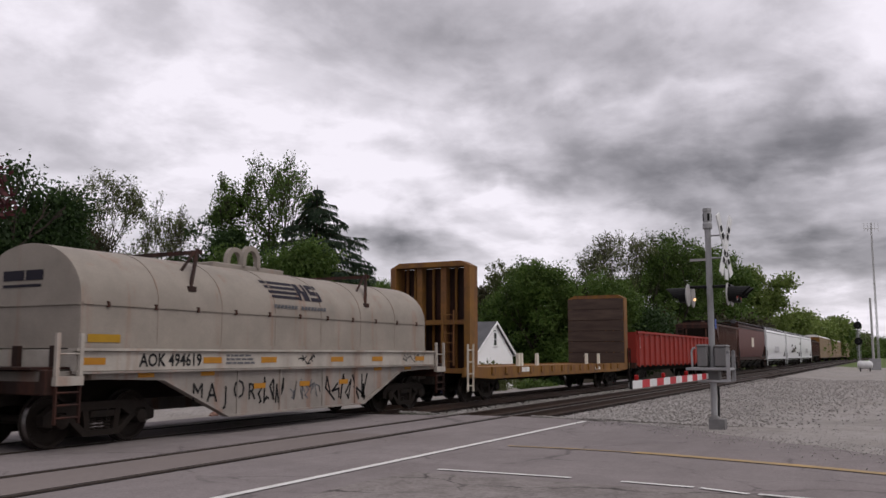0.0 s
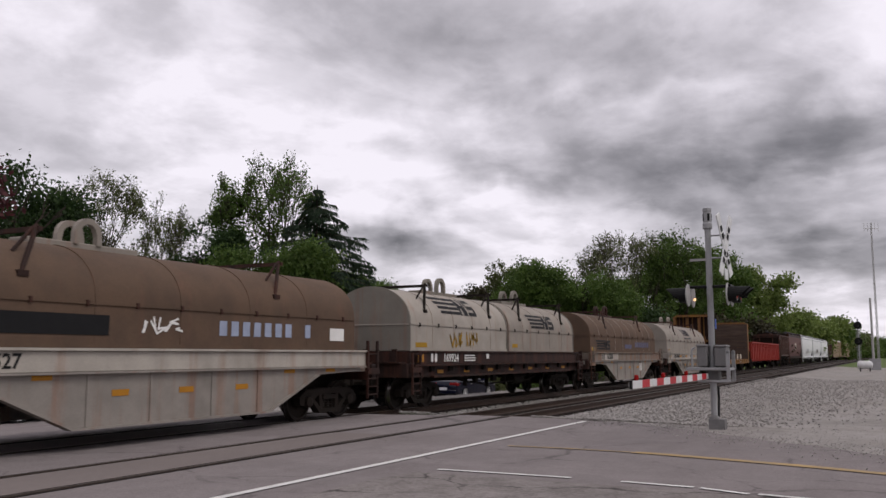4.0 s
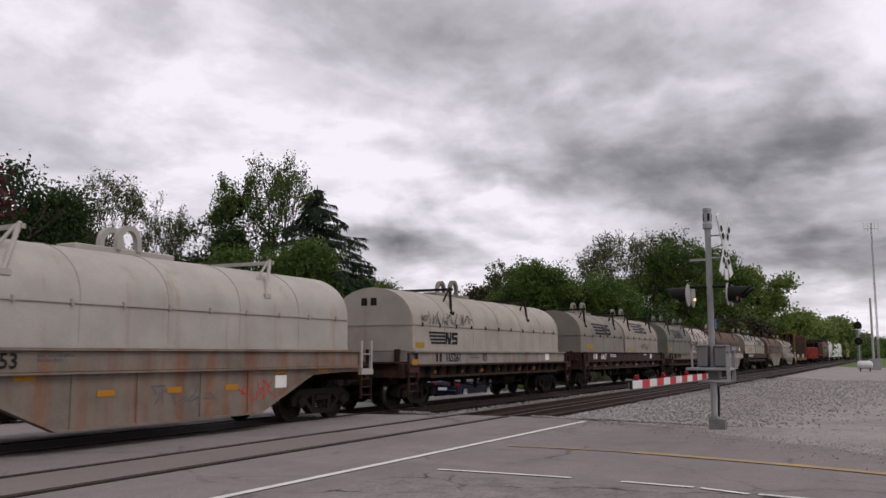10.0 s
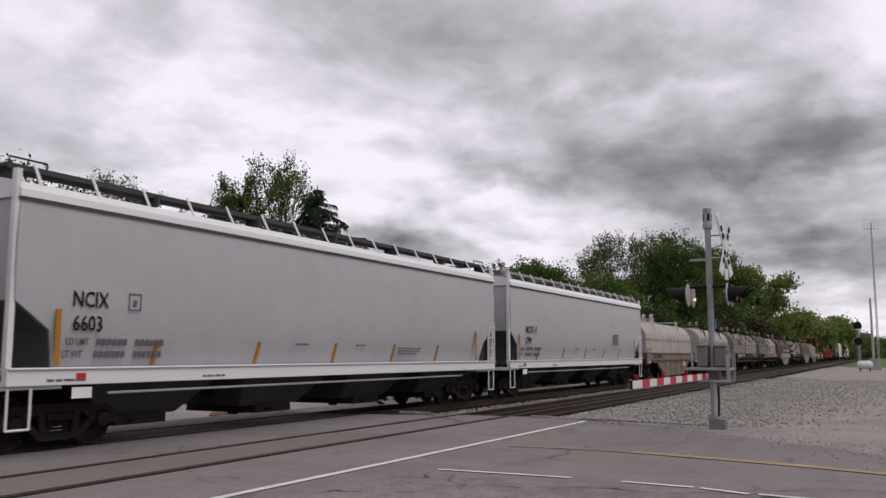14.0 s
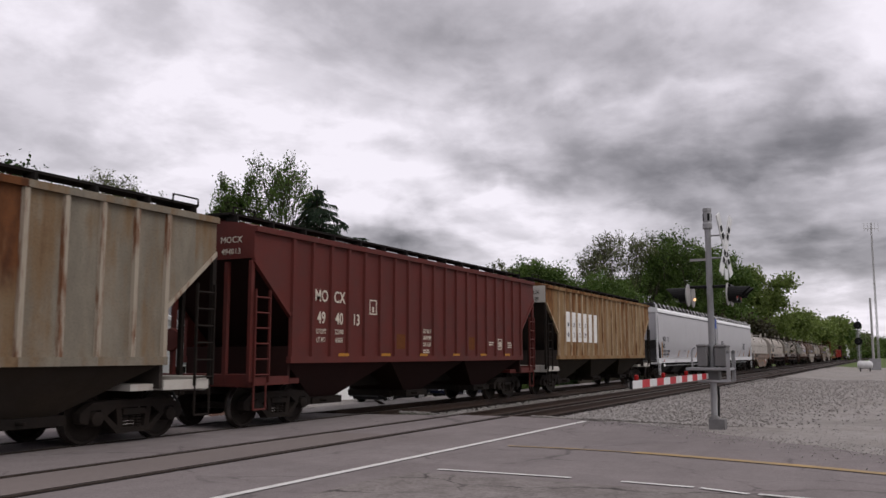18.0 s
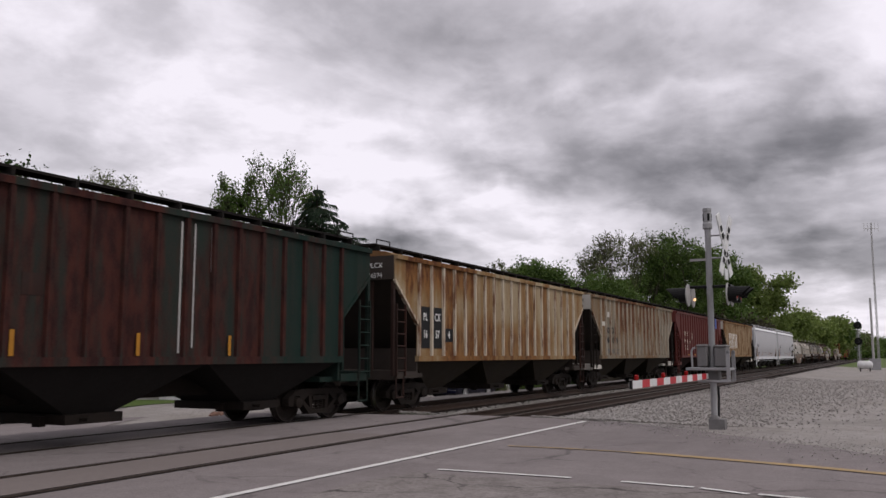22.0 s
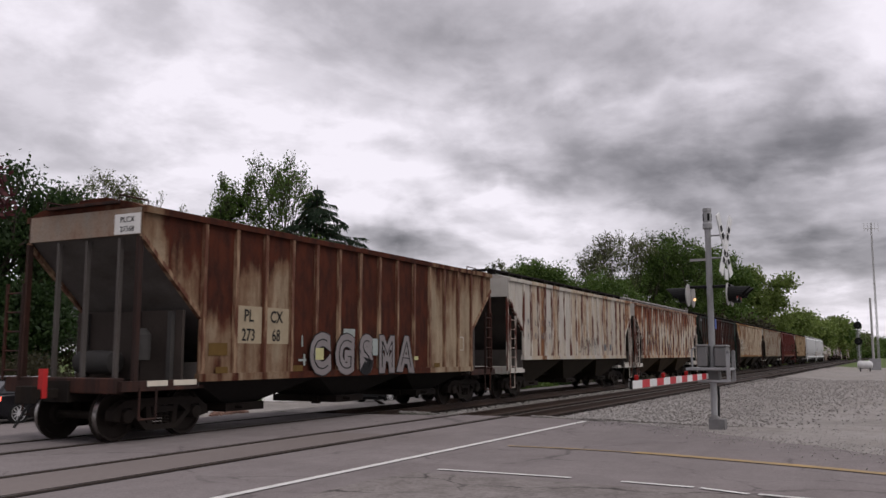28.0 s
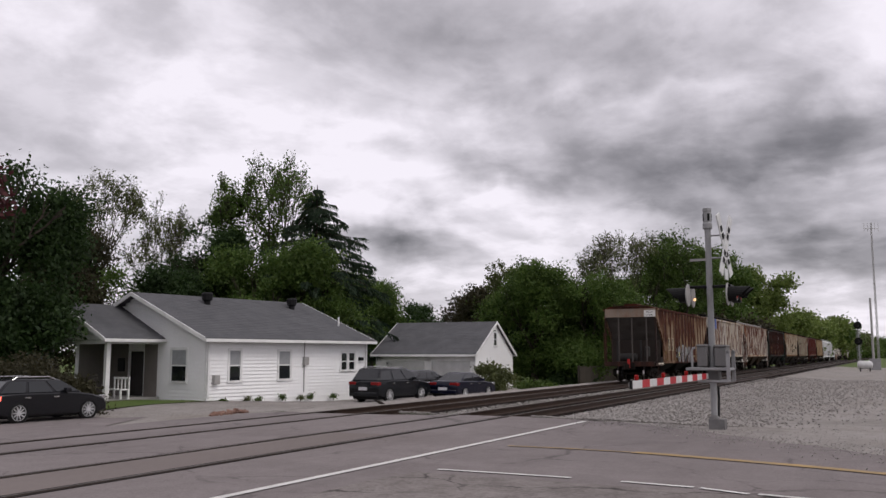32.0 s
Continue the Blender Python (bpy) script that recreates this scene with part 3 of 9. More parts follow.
# loose ballast
rng = random.Random(5)
stone_shapes = []
for k in range(6):
    pts = [Vector((rng.uniform(-1, 1), rng.uniform(-1, 1), rng.uniform(-0.7, 0.7))) for _ in range(7)]
    bm = bmesh.new()
    for p in pts:
        bm.verts.new(p.normalized() * rng.uniform(0.75, 1.1))
    bmesh.ops.convex_hull(bm, input=bm.verts)
    bm.verts.ensure_lookup_table()
    loose = [v for v in bm.verts if not v.link_faces]
    bmesh.ops.delete(bm, geom=loose, context="VERTS")
    bm.verts.index_update()
    stone_shapes.append(([v.co.copy() for v in bm.verts], [[v.index for v in f.verts] for f in bm.faces]))
    bm.free()
STONE = material("loose_stone", (0.32, 0.30, 0.285), 0.9, second=(0.21, 0.196, 0.187), scale=1.2, fine=30, bump=0.3, amount=0.9)


def stones(name, count, spot, size, mat, label):
    verts, faces = [], []
    for i in range(count):
        x, y, lift = spot()
        s = rng.uniform(*size)
        vs, fs = stone_shapes[i % 6]
        turn = Euler((rng.uniform(-0.6, 0.6), rng.uniform(-0.6, 0.6), rng.uniform(0, 6.28))).to_matrix()
        b = len(verts)
        z = land(x, y) + lift
        for v in vs:
            w = turn @ v * s
            verts.append((x + w.x, y + w.y, z + w.z * 0.8))
        faces += [[b + k for k in f] for f in fs]
    me = bpy.data.meshes.new(name)
    me.from_pydata(verts, [], faces)
    me.materials.append(mat)
    return tagged(new(name, me), label, "", "", "stuff")


def bank():
    x = CROSS_END + 0.3 + 45 * rng.random() ** 1.8
    y = 8.22 - abs(rng.gauss(0, 1)) * (1.9 + 0.13 * (x - CROSS_END))
    return x, y, 0.02 + 0.10 * smooth(6.4, 8.0, y)


stones("ballast_stones", 20000, bank, (0.022, 0.055), STONE, "loose pale grey ballast stones on the bank")


def gap_spot():
    x = CROSS_END + 0.2 + 50 * rng.random() ** 1.6
    return x, (NEAR_TRACK + FAR_TRACK) / 2 + rng.uniform(-0.55, 0.55), 0.07 + rng.uniform(0, 0.05)


stones("ballast_stones", 4500, gap_spot, (0.022, 0.055), STONE, "pale ballast stones between the two tracks")


def lot_spot():
    x = 16.5 + 50 * rng.random() ** 1.5
    return x, -6 + 11.5 * rng.random(), 0.0


stones("lot_stones", 9000, lot_spot, (0.006, 0.017), STONE, "loose stones scattered on the gravel lot")


def road_grit():
    y = rng.uniform(-3, 7)
    return ROAD_EDGE(y) + rng.gauss(0, 0.7), y, 0.015


stones("road_grit", 1800, road_grit, (0.008, 0.025), STONE, "grit washed on to the road edge")


def drive_spot():
    return rng.uniform(19.8, 40), rng.uniform(15.7, 26.5), 0.0


stones("drive_stones", 5000, drive_spot, (0.008, 0.024), STONE, "scattered stones on the gravel drive")


# ---- the train ----
TRAIN, WHEELSETS = [], []
BLACK = material("black_paint", (0.012, 0.012, 0.013), 0.6, scale=6, fine=40)
WHITE = material("white_paint", (0.72, 0.71, 0.69), 0.55, second=(0.5, 0.49, 0.47), scale=2, fine=30, bump=0.05)
CREAM_MARK = material("cream_paint", (0.60, 0.55, 0.46), 0.7, scale=3, fine=30, bump=0.05)
ORANGE = material("reflector_orange", (0.37, 0.165, 0.018), 0.5, second=(0.24, 0.12, 0.025), scale=4, bump=0.05)
GREY_MARK = material("grey_marking", (0.11, 0.11, 0.12), 0.7, scale=5, bump=0.05)
RED_MARK = material("red_marking", (0.45, 0.03, 0.03), 0.5, scale=5, bump=0.05)
RUBBER = material("rubber_hose", (0.015, 0.015, 0.015), 0.7, scale=8)


def truck_meshes():
    bm = bmesh.new()
    box(bm, -0.20, 0.20, -0.98, 0.98, 0.40, 0.66)
    box(bm, -0.30, 0.30, -0.30, 0.30, 0.62, 0.78)
    for s in (-1, 1):
        box(bm, -0.16, 0.16, s * 0.62 - 0.1, s * 0.62 + 0.1, 0.64, 0.76)
    bolster = finish("bolster", bm, UNDER, bevel=0.02)
    bm = bmesh.new()
    top = [(-1.20, 0.56), (-1.20, 0.40), (-1.02, 0.36), (-0.98, 0.60), (-0.76, 0.60), (-0.70, 0.44), (-0.42, 0.62), (0.42, 0.62), (0.70, 0.44), (0.76, 0.60), (0.98, 0.60), (1.02, 0.36),
           (1.20, 0.40), (1.20, 0.56), (0.95, 0.73), (0.55, 0.76), (-0.55, 0.76), (-0.95, 0.73)]
    prism(bm, top, -0.09, 0.09, "y")
    prism(bm, [(-0.76, 0.50), (-0.40, 0.17), (0.40, 0.17), (0.76, 0.50), (0.62, 0.50), (0.34, 0.27), (-0.34, 0.27), (-0.62, 0.50)], -0.10, 0.10, "y")
    for s in (-1, 1):
        prism(bm, [(s * 0.24, 0.25), (s * 0.36, 0.25), (s * 0.42, 0.66), (s * 0.30, 0.66)], -0.085, 0.085, "y")
        lathe(bm, [(0.05, -0.17), (0.125, -0.15), (0.14, -0.02), (0.14, 0.09)], (s * 0.864, 0, 0.457), "y", 12)
    for sx in (-0.16, 0.0, 0.16):
        for k in range(4):
            lathe(bm, [(0.055, 0.0), (0.075, 0.012), (0.075, 0.03), (0.055, 0.042)], (sx, 0, 0.27 + k * 0.055), "z", 8)
    box(bm, -0.26, 0.26, -0.10, 0.10, 0.49, 0.60)
    frame_mesh = finish("side_frame", bm, UNDER)
    bm = bmesh.new()
    rod(bm, (0, -0.98, 0), (0, 0.98, 0), 0.075, seg=10)
    for s in (-1, 1):
        a = s * 0.68
        prof = [(0.10, a - s * 0.02), (0.16, a - s * 0.02), (0.20, a + s * 0.03), (0.36, a + s * 0.06), (0.40, a - s * 0.01), (0.487, a - s * 0.012), (0.487, a + s * 0.02), (0.459, a + s * 0.035),
                (0.453, a + s * 0.13), (0.40, a + s * 0.13), (0.37, a + s * 0.085), (0.20, a + s * 0.075), (0.15, a + s * 0.14), (0.10, a + s * 0.14)]
        lathe(bm, prof if s > 0 else prof, (0, 0, 0), "y", 28)
    wheels = finish("wheelset", bm, [WHEEL, TREAD], smooth=True)
    for p in wheels.polygons:
        c = p.center
        if math.hypot(c.x, c.z) > 0.445 and 0.72 < abs(c.y) < 0.80:
            p.material_index = 1
    bm = bmesh.new()
    rod(bm, (0.9, -0.95, 0.26), (0.9, 0.95, 0.26), 0.04)
    return bolster, frame_mesh, wheels


BOLSTER, SIDE_FRAME, WHEELSET = truck_meshes()


def trucks(car, offset):
    for s in (-1, 1):
        t = part("truck", BOLSTER, UNDER, car, "dark cast-steel truck with two axles")
        t.matrix_basis = pose(s * offset, 0, 0)
        for side in (-1, 1):
            f = part("side_frame", SIDE_FRAME, UNDER, t)
            f.matrix_basis = pose(0, side * 1.0, 0)
        for e in (-1, 1):
            w = part("wheelset", WHEELSET, WHEEL, t)
            w.matrix_basis = pose(e * 0.864, 0, 0.457)
            WHEELSETS.append((w, e * 0.864))


def make_coupler():
    bm = bmesh.new()
    box(bm, -0.75, -0.12, -0.075, 0.075, 0.79, 0.96)
    prism(bm, [(-0.14, -0.12), (0.02, -0.20), (0.10, -0.14), (0.03, -0.06), (0.03, 0.06), (0.02, 0.19), (-0.14, 0.14)], 0.72, 1.02, "z")
    return finish("coupler", bm, UNDER, bevel=0.012)


def make_hose():
    bm = bmesh.new()
    pipe(bm, [(-0.45, -0.35, 0.82), (-0.30, -0.34, 0.62), (-0.12, -0.30, 0.40), (0.0, -0.24, 0.31)], 0.026)
    return finish("brake_hose", bm, RUBBER)


COUPLER, HOSE = make_coupler(), make_hose()


def couplers(car, half):
    for s in (-1, 1):
        for nm, me, mt in (("coupler", COUPLER, UNDER), ("brake_hose", HOSE, RUBBER)):
            c = part(nm, me, mt, car)
            c.matrix_basis = pose(s * half, 0, 0, 0, 0, 0 if s > 0 else 180)


def rungs_and_rails(name, car, mat, rails, rungs, r):
    """A ladder whose rails are its mesh and whose rungs are parts of their own."""
    bm = bmesh.new()
    box(bm, *rails[0])
    lad = part(name, bm, mat, car)
    bm = bmesh.new()
    box(bm, *rails[1])
    part("ladder_rail", bm, mat, lad)
    p, q = rungs[0]
    bm = bmesh.new()
    rod(bm, p, q, r, seg=5)
    me = finish("rung", bm, mat)
    for a, _ in rungs:
        part("rung", me, mat, lad).matrix_basis = pose(0, 0, a[2] - p[2])
    return lad


def ladder(car, x0, x1, y, z0, z1, mat, rungs=6, r=0.02):
    return rungs_and_rails("ladder", car, mat, [(x - 0.014, x + 0.014, y - 0.03, y + 0.03, z0, z1) for x in (x0, x1)],
                           [((x0, y, z0 + (z1 - z0) * (i + 0.5) / rungs), (x1, y, z0 + (z1 - z0) * (i + 0.5) / rungs)) for i in range(rungs)], r)


def end_ladder(car, x, y0, y1, z0, z1, mat, rungs=6):
    return rungs_and_rails("end_ladder", car, mat, [(x - 0.025, x + 0.025, y - 0.02, y + 0.02, z0, z1) for y in (y0, y1)],
                           [((x, y0, z0 + (z1 - z0) * (i + 0.5) / rungs), (x, y1, z0 + (z1 - z0) * (i + 0.5) / rungs)) for i in range(rungs)], 0.018)


def stirrup(car, x, y, mat, z=0.95):
    bm = bmesh.new()
    pipe(bm, [(x - 0.2, y, z), (x - 0.2, y, 0.42), (x + 0.2, y, 0.42), (x + 0.2, y, z)], 0.022, 5)
    return part("step", bm, mat, car)


FOLD, CROWN = 2.45, 3.53      # height of the fold along a hood's sides and of its crown


def arch(w, z0, n=24):
    """Half outline of a hood: straight sides, round crown."""
    return [(w, z0)] + [(w * math.cos(math.pi * i / n), FOLD + (CROWN - FOLD) * math.sin(math.pi * i / n) ** 0.92) for i in range(n + 1)] + [(-w, z0)]


def hood_y(w, z):
    """Half width of a hood at a height."""
    return w if z <= FOLD else w * math.sqrt(max(0.0, 1 - min(1.0, (z - FOLD) / (CROWN - FOLD)) ** 2.17))


def hood(car, x0, x1, mat, wide=1.38, seams=8, label="", rim=False, bolt_mat=None, trim=None, seam_mat=None):
    bm = bmesh.new()
    prism(bm, arch(wide, 1.68), x0, x1)
    bm.normal_update()
    for ed in bm.edges:
        if len(ed.link_faces) == 2 and ed.calc_face_angle() > 0.6:
            ed.smooth = False
    h = part("hood", bm, mat, car, label, smooth=True)
    for s in (-1, 1):
        solid("fold_strip", [(x0 + 0.03, x1 - 0.03, *sorted((s * (wide - 0.003), s * (wide + 0.025))), FOLD - 0.03, FOLD + 0.012)], mat, h)
        solid("bottom_strip", [(x0 + 0.02, x1 - 0.02, *sorted((s * (wide - 0.003), s * (wide + 0.03))), 1.683, 1.76)], mat, h)
    for x in (x0 - 0.012, x1 + 0.012):
        solid("end_fold_strip", [(x - 0.012, x + 0.012, -wide + 0.02, wide - 0.02, FOLD - 0.035, FOLD)], mat, h)
    n = max(4, round((x1 - x0) / 1.15))
    bm = bmesh.new()
    for s in (-1, 1):
        box(bm, -0.026, 0.026, *sorted((s * (wide + 0.005), s * (wide + 0.045))), FOLD - 0.06, FOLD + 0.04)
    clamp = finish("hood_clamp", bm, bolt_mat or UNDER)
    for i in range(n):
        tagged(part("hood_clamp", clamp, bolt_mat or UNDER, h), kind="stuff").matrix_basis = pose(x0 + (x1 - x0) * (i + 0.5) / n, 0, 0)
    if seams > 1:
        bm = bmesh.new()
        prism(bm, [(u * 1.005, 1.69 + (v - 1.68) * 1.003) for u, v in arch(wide, 1.68)], -0.010, 0.010)
        me = finish("seam", bm, seam_mat or mat)
        for i in range(1, seams):
            part("seam", me, mat, h).matrix_basis = pose(x0 + (x1 - x0) * i / seams, 0, 0)
    if rim:
        out = [(u * 1.02, 1.685 + (v - 1.68) * 1.012) for u, v in arch(wide, 1.68)]
        for x in (x0, x1 - 0.05):
            bm = bmesh.new()
            prism(bm, out, x - 0.002, x + 0.052)
            part("rim", bm, trim or UNDER, h, "raised rim")
    h["wide"] = wide
    return h


def hood_bracket(hd, x, mat, lean=0.45):
    """A stacking guide: leaning struts on both flanks of the hood, joined by a bar across the crown."""
    w = hd["wide"]
    for s in (-1, 1):
        bm = bmesh.new()
        rod(bm, (x, s * (hood_y(w, 2.86) - 0.02), 2.86), (x + lean, s * 1.0, 3.70), 0.045, seg=6)
        part("bracket_strut", bm, mat, hd)
        bm = bmesh.new()
        rod(bm, (x + lean - 0.42, s * (hood_y(w, 3.22) - 0.02), 3.22), (x + lean - 0.06, s * 0.99, 3.66), 0.032, seg=6)
        part("bracket_brace", bm, mat, hd)
        solid("bracket_foot", [(x - 0.10, x + 0.10, *sorted((s * (hood_y(w, 2.86) - 0.05), s * (hood_y(w, 2.80) + 0.02))), 2.80, 2.90)], mat, hd)
    solid("stacking_bar", [(x + lean - 0.035, x + lean + 0.035, -1.1, 1.1, 3.60, 3.68)], mat, hd)


def lifting_eye(hd, x, mat):
    """A lifting point on the crown: a plate along the ridge with two bent hoops on it."""
    solid("ridge_plate", [(x - 1.25, x + 1.25, -0.26, 0.26, CROWN - 0.05, CROWN + 0.09)], mat, hd, bevel=0.02)
    for y in (-0.24, 0.24):
        outer, inner = [], []
        for i in range(13):
            a = math.pi * i / 12
            outer.append((x + 0.31 * math.cos(a), CROWN + 0.06 + 0.50 * math.sin(a) ** 0.6))
            inner.append((x + 0.20 * math.cos(a), CROWN + 0.06 + 0.39 * math.sin(a) ** 0.6))
        bm = bmesh.new()
        prism(bm, outer + inner[::-1], y - 0.06, y + 0.06, "y")
        part("lifting_eye", bm, mat, hd)


def coil_car(length, hood_mats, sill_mat, low_mat, style, label, end_mat=None, seams=6, brackets=(), eyes=(), frame_mat=None, hood_len=None, eye_mat=None, trim=None, gussets=False, step_mat=None,
             bracket_mat=None, seam_mat=None, bin_mat=None):
    car = thing("coil_car", label, "freight car", "train")
    half = length / 2
    body = half - 0.72
    hl = hood_len or (6.10 if len(hood_mats) == 1 else body - 0.42)
    frame_mat = frame_mat or low_mat
    em, step_mat = end_mat or low_mat, step_mat or end_mat or low_mat
    solid("deck", [(-body, body, -1.35, 1.35, 1.14, 1.30)], low_mat, car)
    for s in (-1, 1):
        solid("upper_sill", [(-body + 0.55, body - 0.55, *sorted((s * 1.42, s * 1.54)), 1.29, 1.63)], sill_mat, car, bevel=0.008)
        solid("sill_cap", [(-body + 0.5, body - 0.5, *sorted((s * 1.38, s * 1.60)), 1.633, 1.678)], sill_mat, car)
        if style == "flat":
            solid("side_sill", [(-body + 0.3, body - 0.3, *sorted((s * 1.36, s * 1.44)), 0.92, 1.288)], bin_mat or low_mat, car)
            solid("sill_flange", [(-body + 0.2, body - 0.2, *sorted((s * 1.442, s * 1.66)), 1.24, 1.287)], low_mat, car)
            solid("lower_flange", [(-body + 1.5, body - 1.5, *sorted((s * 1.442, s * 1.56)), 0.90, 0.96)], low_mat, car)
            bm = bmesh.new()
            if gussets:
                prism(bm, [(s * 1.442, 1.238), (s * 1.65, 1.238), (s * 1.46, 0.97), (s * 1.442, 0.97)], -0.11, 0.11)
            else:
                box(bm, -0.10, 0.10, *sorted((s * 1.442, s * 1.52)), 1.08, 1.238)
            me = finish("gusset", bm, frame_mat)
            for i in range(17 if gussets else 11):
                part("gusset", me, frame_mat, car).matrix_basis = pose(-body + 1.5 + (2 * body - 3.0) * i / (16 if gussets else 10), 0, 0)
        else:
            bm = bmesh.new()
            prism(bm, [(-body + 0.9, 1.286), (-body + 0.9, 1.16), (-4.35, 1.10), (-2.58, 0.36), (2.42, 0.36), (4.25, 1.10), (body - 0.9, 1.16), (body - 0.9, 1.286)], s * 1.42, s * 1.50, "y")
            part("side_sill", bm, low_mat, car)
            solid("sill_flange", [(-body + 0.5, body - 0.5, *sorted((s * 1.502, s * 1.60)), 1.25, 1.287)], low_mat, car)
            bm = bmesh.new()
            prism(bm, [(-4.40, 1.10), (-2.60, 0.33), (2.45, 0.33), (4.30, 1.10), (4.18, 1.10), (2.40, 0.37), (-2.56, 0.37), (-4.28, 1.10)], s * 1.40, s * 1.57, "y")
            part("lower_flange", bm, low_mat, car)
            for x in (-2.3, -0.9, 0.7, 2.1):
                solid("web_stiffener", [(x - 0.02, x + 0.02, *sorted((s * 1.502, s * 1.525)), 0.38, 1.24)], low_mat, car)
    solid("centre_sill", [(-half + 0.65, half - 0.65, -0.38, 0.38, 0.72, 1.14)], UNDER, car)
    if style == "flat":
        bm = bmesh.new()
        lathe(bm, [(0.0, -0.5), (0.2, -0.45), (0.22, 0.45), (0.0, 0.5)], (1.6, -0.9, 0.70), "x", 12)
        part("air_reservoir", bm, UNDER, car)
        bm = bmesh.new()
        pipe(bm, [(-3.6, -1.0, 0.78), (-1.4, -1.0, 0.58), (2.6, -1.05, 0.62), (3.6, -1.0, 0.78)], 0.03, 5)
        part("brake_rod", bm, UNDER, car)
        for x, w, z0 in ((-2.9, 0.10, 0.50), (-2.1, 0.22, 0.56), (-1.2, 0.07, 0.42), (-0.6, 0.30, 0.60), (0.3, 0.06, 0.48), (2.7, 0.08, 0.50)):
            solid("brake_lever", [(x - w * 0.5, x + w * 0.5, -1.08, -0.96, z0 + 0.06, 0.94)], UNDER, car)
    for s in (-1, 1):
        solid("end_sill", [(*sorted((s * body, s * (body - 0.22))), -1.5, 1.5, 0.92, 1.32)], em, car, bevel=0.015)
        solid("end_bulkhead", [(*sorted((s * (hl + 0.08), s * (hl + 0.14))), -1.42, 1.42, 1.30, 1.66)], sill_mat, car)
        for y in (-0.95, 0.0, 0.95):
            solid("bulkhead_post", [(*sorted((s * (hl + 0.145), s * (hl + 0.24))), y - 0.07, y + 0.07, 1.30, 1.72)], em, car)
        solid("walk_plate", [(*sorted((s * (hl + 0.16), s * (body + 0.12))), -1.30, 1.30, 1.325, 1.365)], em, car)
        for side in (-1, 1):
            x0, x1 = sorted((s * (body - 0.12), s * (body - 0.58)))
            ladder(car, x0, x1, side * 1.60, 0.46, 1.06, em, 3)
            solid("step_plate", [(x0 - 0.04, x1 + 0.04, side * 1.60 - 0.05, side * 1.60 + 0.05, 1.07, 1.22)], step_mat, car, "pale step plate at the corner")
            for x in (x0, x1):
                solid("corner_stanchion", [(x - 0.035, x + 0.035, side * 1.60 - 0.03, side * 1.60 + 0.03, 1.225, 1.92 if style == "belly" else 1.62)], step_mat, car)
            bm = bmesh.new()
            rod(bm, (x0, side * 1.60, 1.58), (x1, side * 1.60, 1.58), 0.018, seg=5)
            part("grab_iron", bm, step_mat, car)
    bm = bmesh.new()
    lathe(bm, [(0.20, -0.02), (0.27, -0.03), (0.29, 0.0), (0.27, 0.03), (0.20, 0.02)], (-body - 0.02, 0.85, 2.0), "x", 18)
    wheel_rim = part("brake_wheel", bm, RAIL, car)
    for k in range(4):
        bm = bmesh.new()
        a = k * math.pi / 2 + 0.4
        rod(bm, (-body - 0.02, 0.85, 2.0), (-body - 0.02, 0.85 + 0.26 * math.cos(a), 2.0 + 0.26 * math.sin(a)), 0.02, seg=5)
        part("spoke", bm, RAIL, wheel_rim)
    solid("brake_stand", [(-body - 0.0, -body + 0.10, 0.78, 0.92, 1.3, 2.05)], em, car)
    trucks(car, length / 2 - 2.25)
    couplers(car, half)
    for i in range(7):
        x = -body + 2.1 + (2 * body - 4.2) * i / 6
        z = (1.02, 1.12) if style == "flat" else ((0.86, 0.97) if -3 < x < 2.8 else (1.16, 1.24))
        y = -1.447 if style == "flat" else -1.507
        bars([(x - 0.19, x + 0.19, *z)], ORANGE, car, "reflector", "small orange reflector", y=y)
    hoods = []
    if len(hood_mats) == 1:
        hoods.append(hood(car, -hl - 0.06, hl - 0.10, hood_mats[0], 1.38, seams, bolt_mat=frame_mat, seam_mat=seam_mat))
    else:
        hoods.append(hood(car, -hl, 0.0 - 0.10, hood_mats[0], 1.32, seams, rim=True, bolt_mat=frame_mat, trim=trim))
        hoods.append(hood(car, 0.02, hl, hood_mats[1], 1.32, seams, rim=True, bolt_mat=frame_mat, trim=trim))
    for x in brackets:
        hood_bracket(hoods[0] if x < 0 or len(hoods) == 1 else hoods[1], x, bracket_mat or frame_mat)
    for x in eyes:
        lifting_eye(hoods[0] if x < 0 or len(hoods) == 1 else hoods[1], x, eye_mat or frame_mat)
    return car, hoods, body, hl


def side_text(car, text, x, z, size, mat, y=-1.565, squeeze=1.0, bold=0.004):
    return writing(text, size, mat, car, pose(x, y - 0.004, z, 90, 0, 0), squeeze=squeeze, bold=bold)


def end_text(car, text, x, y, z, size, mat):
    return writing(text, size, mat, car, pose(x - 0.006, y, z, 90, 0, -90))


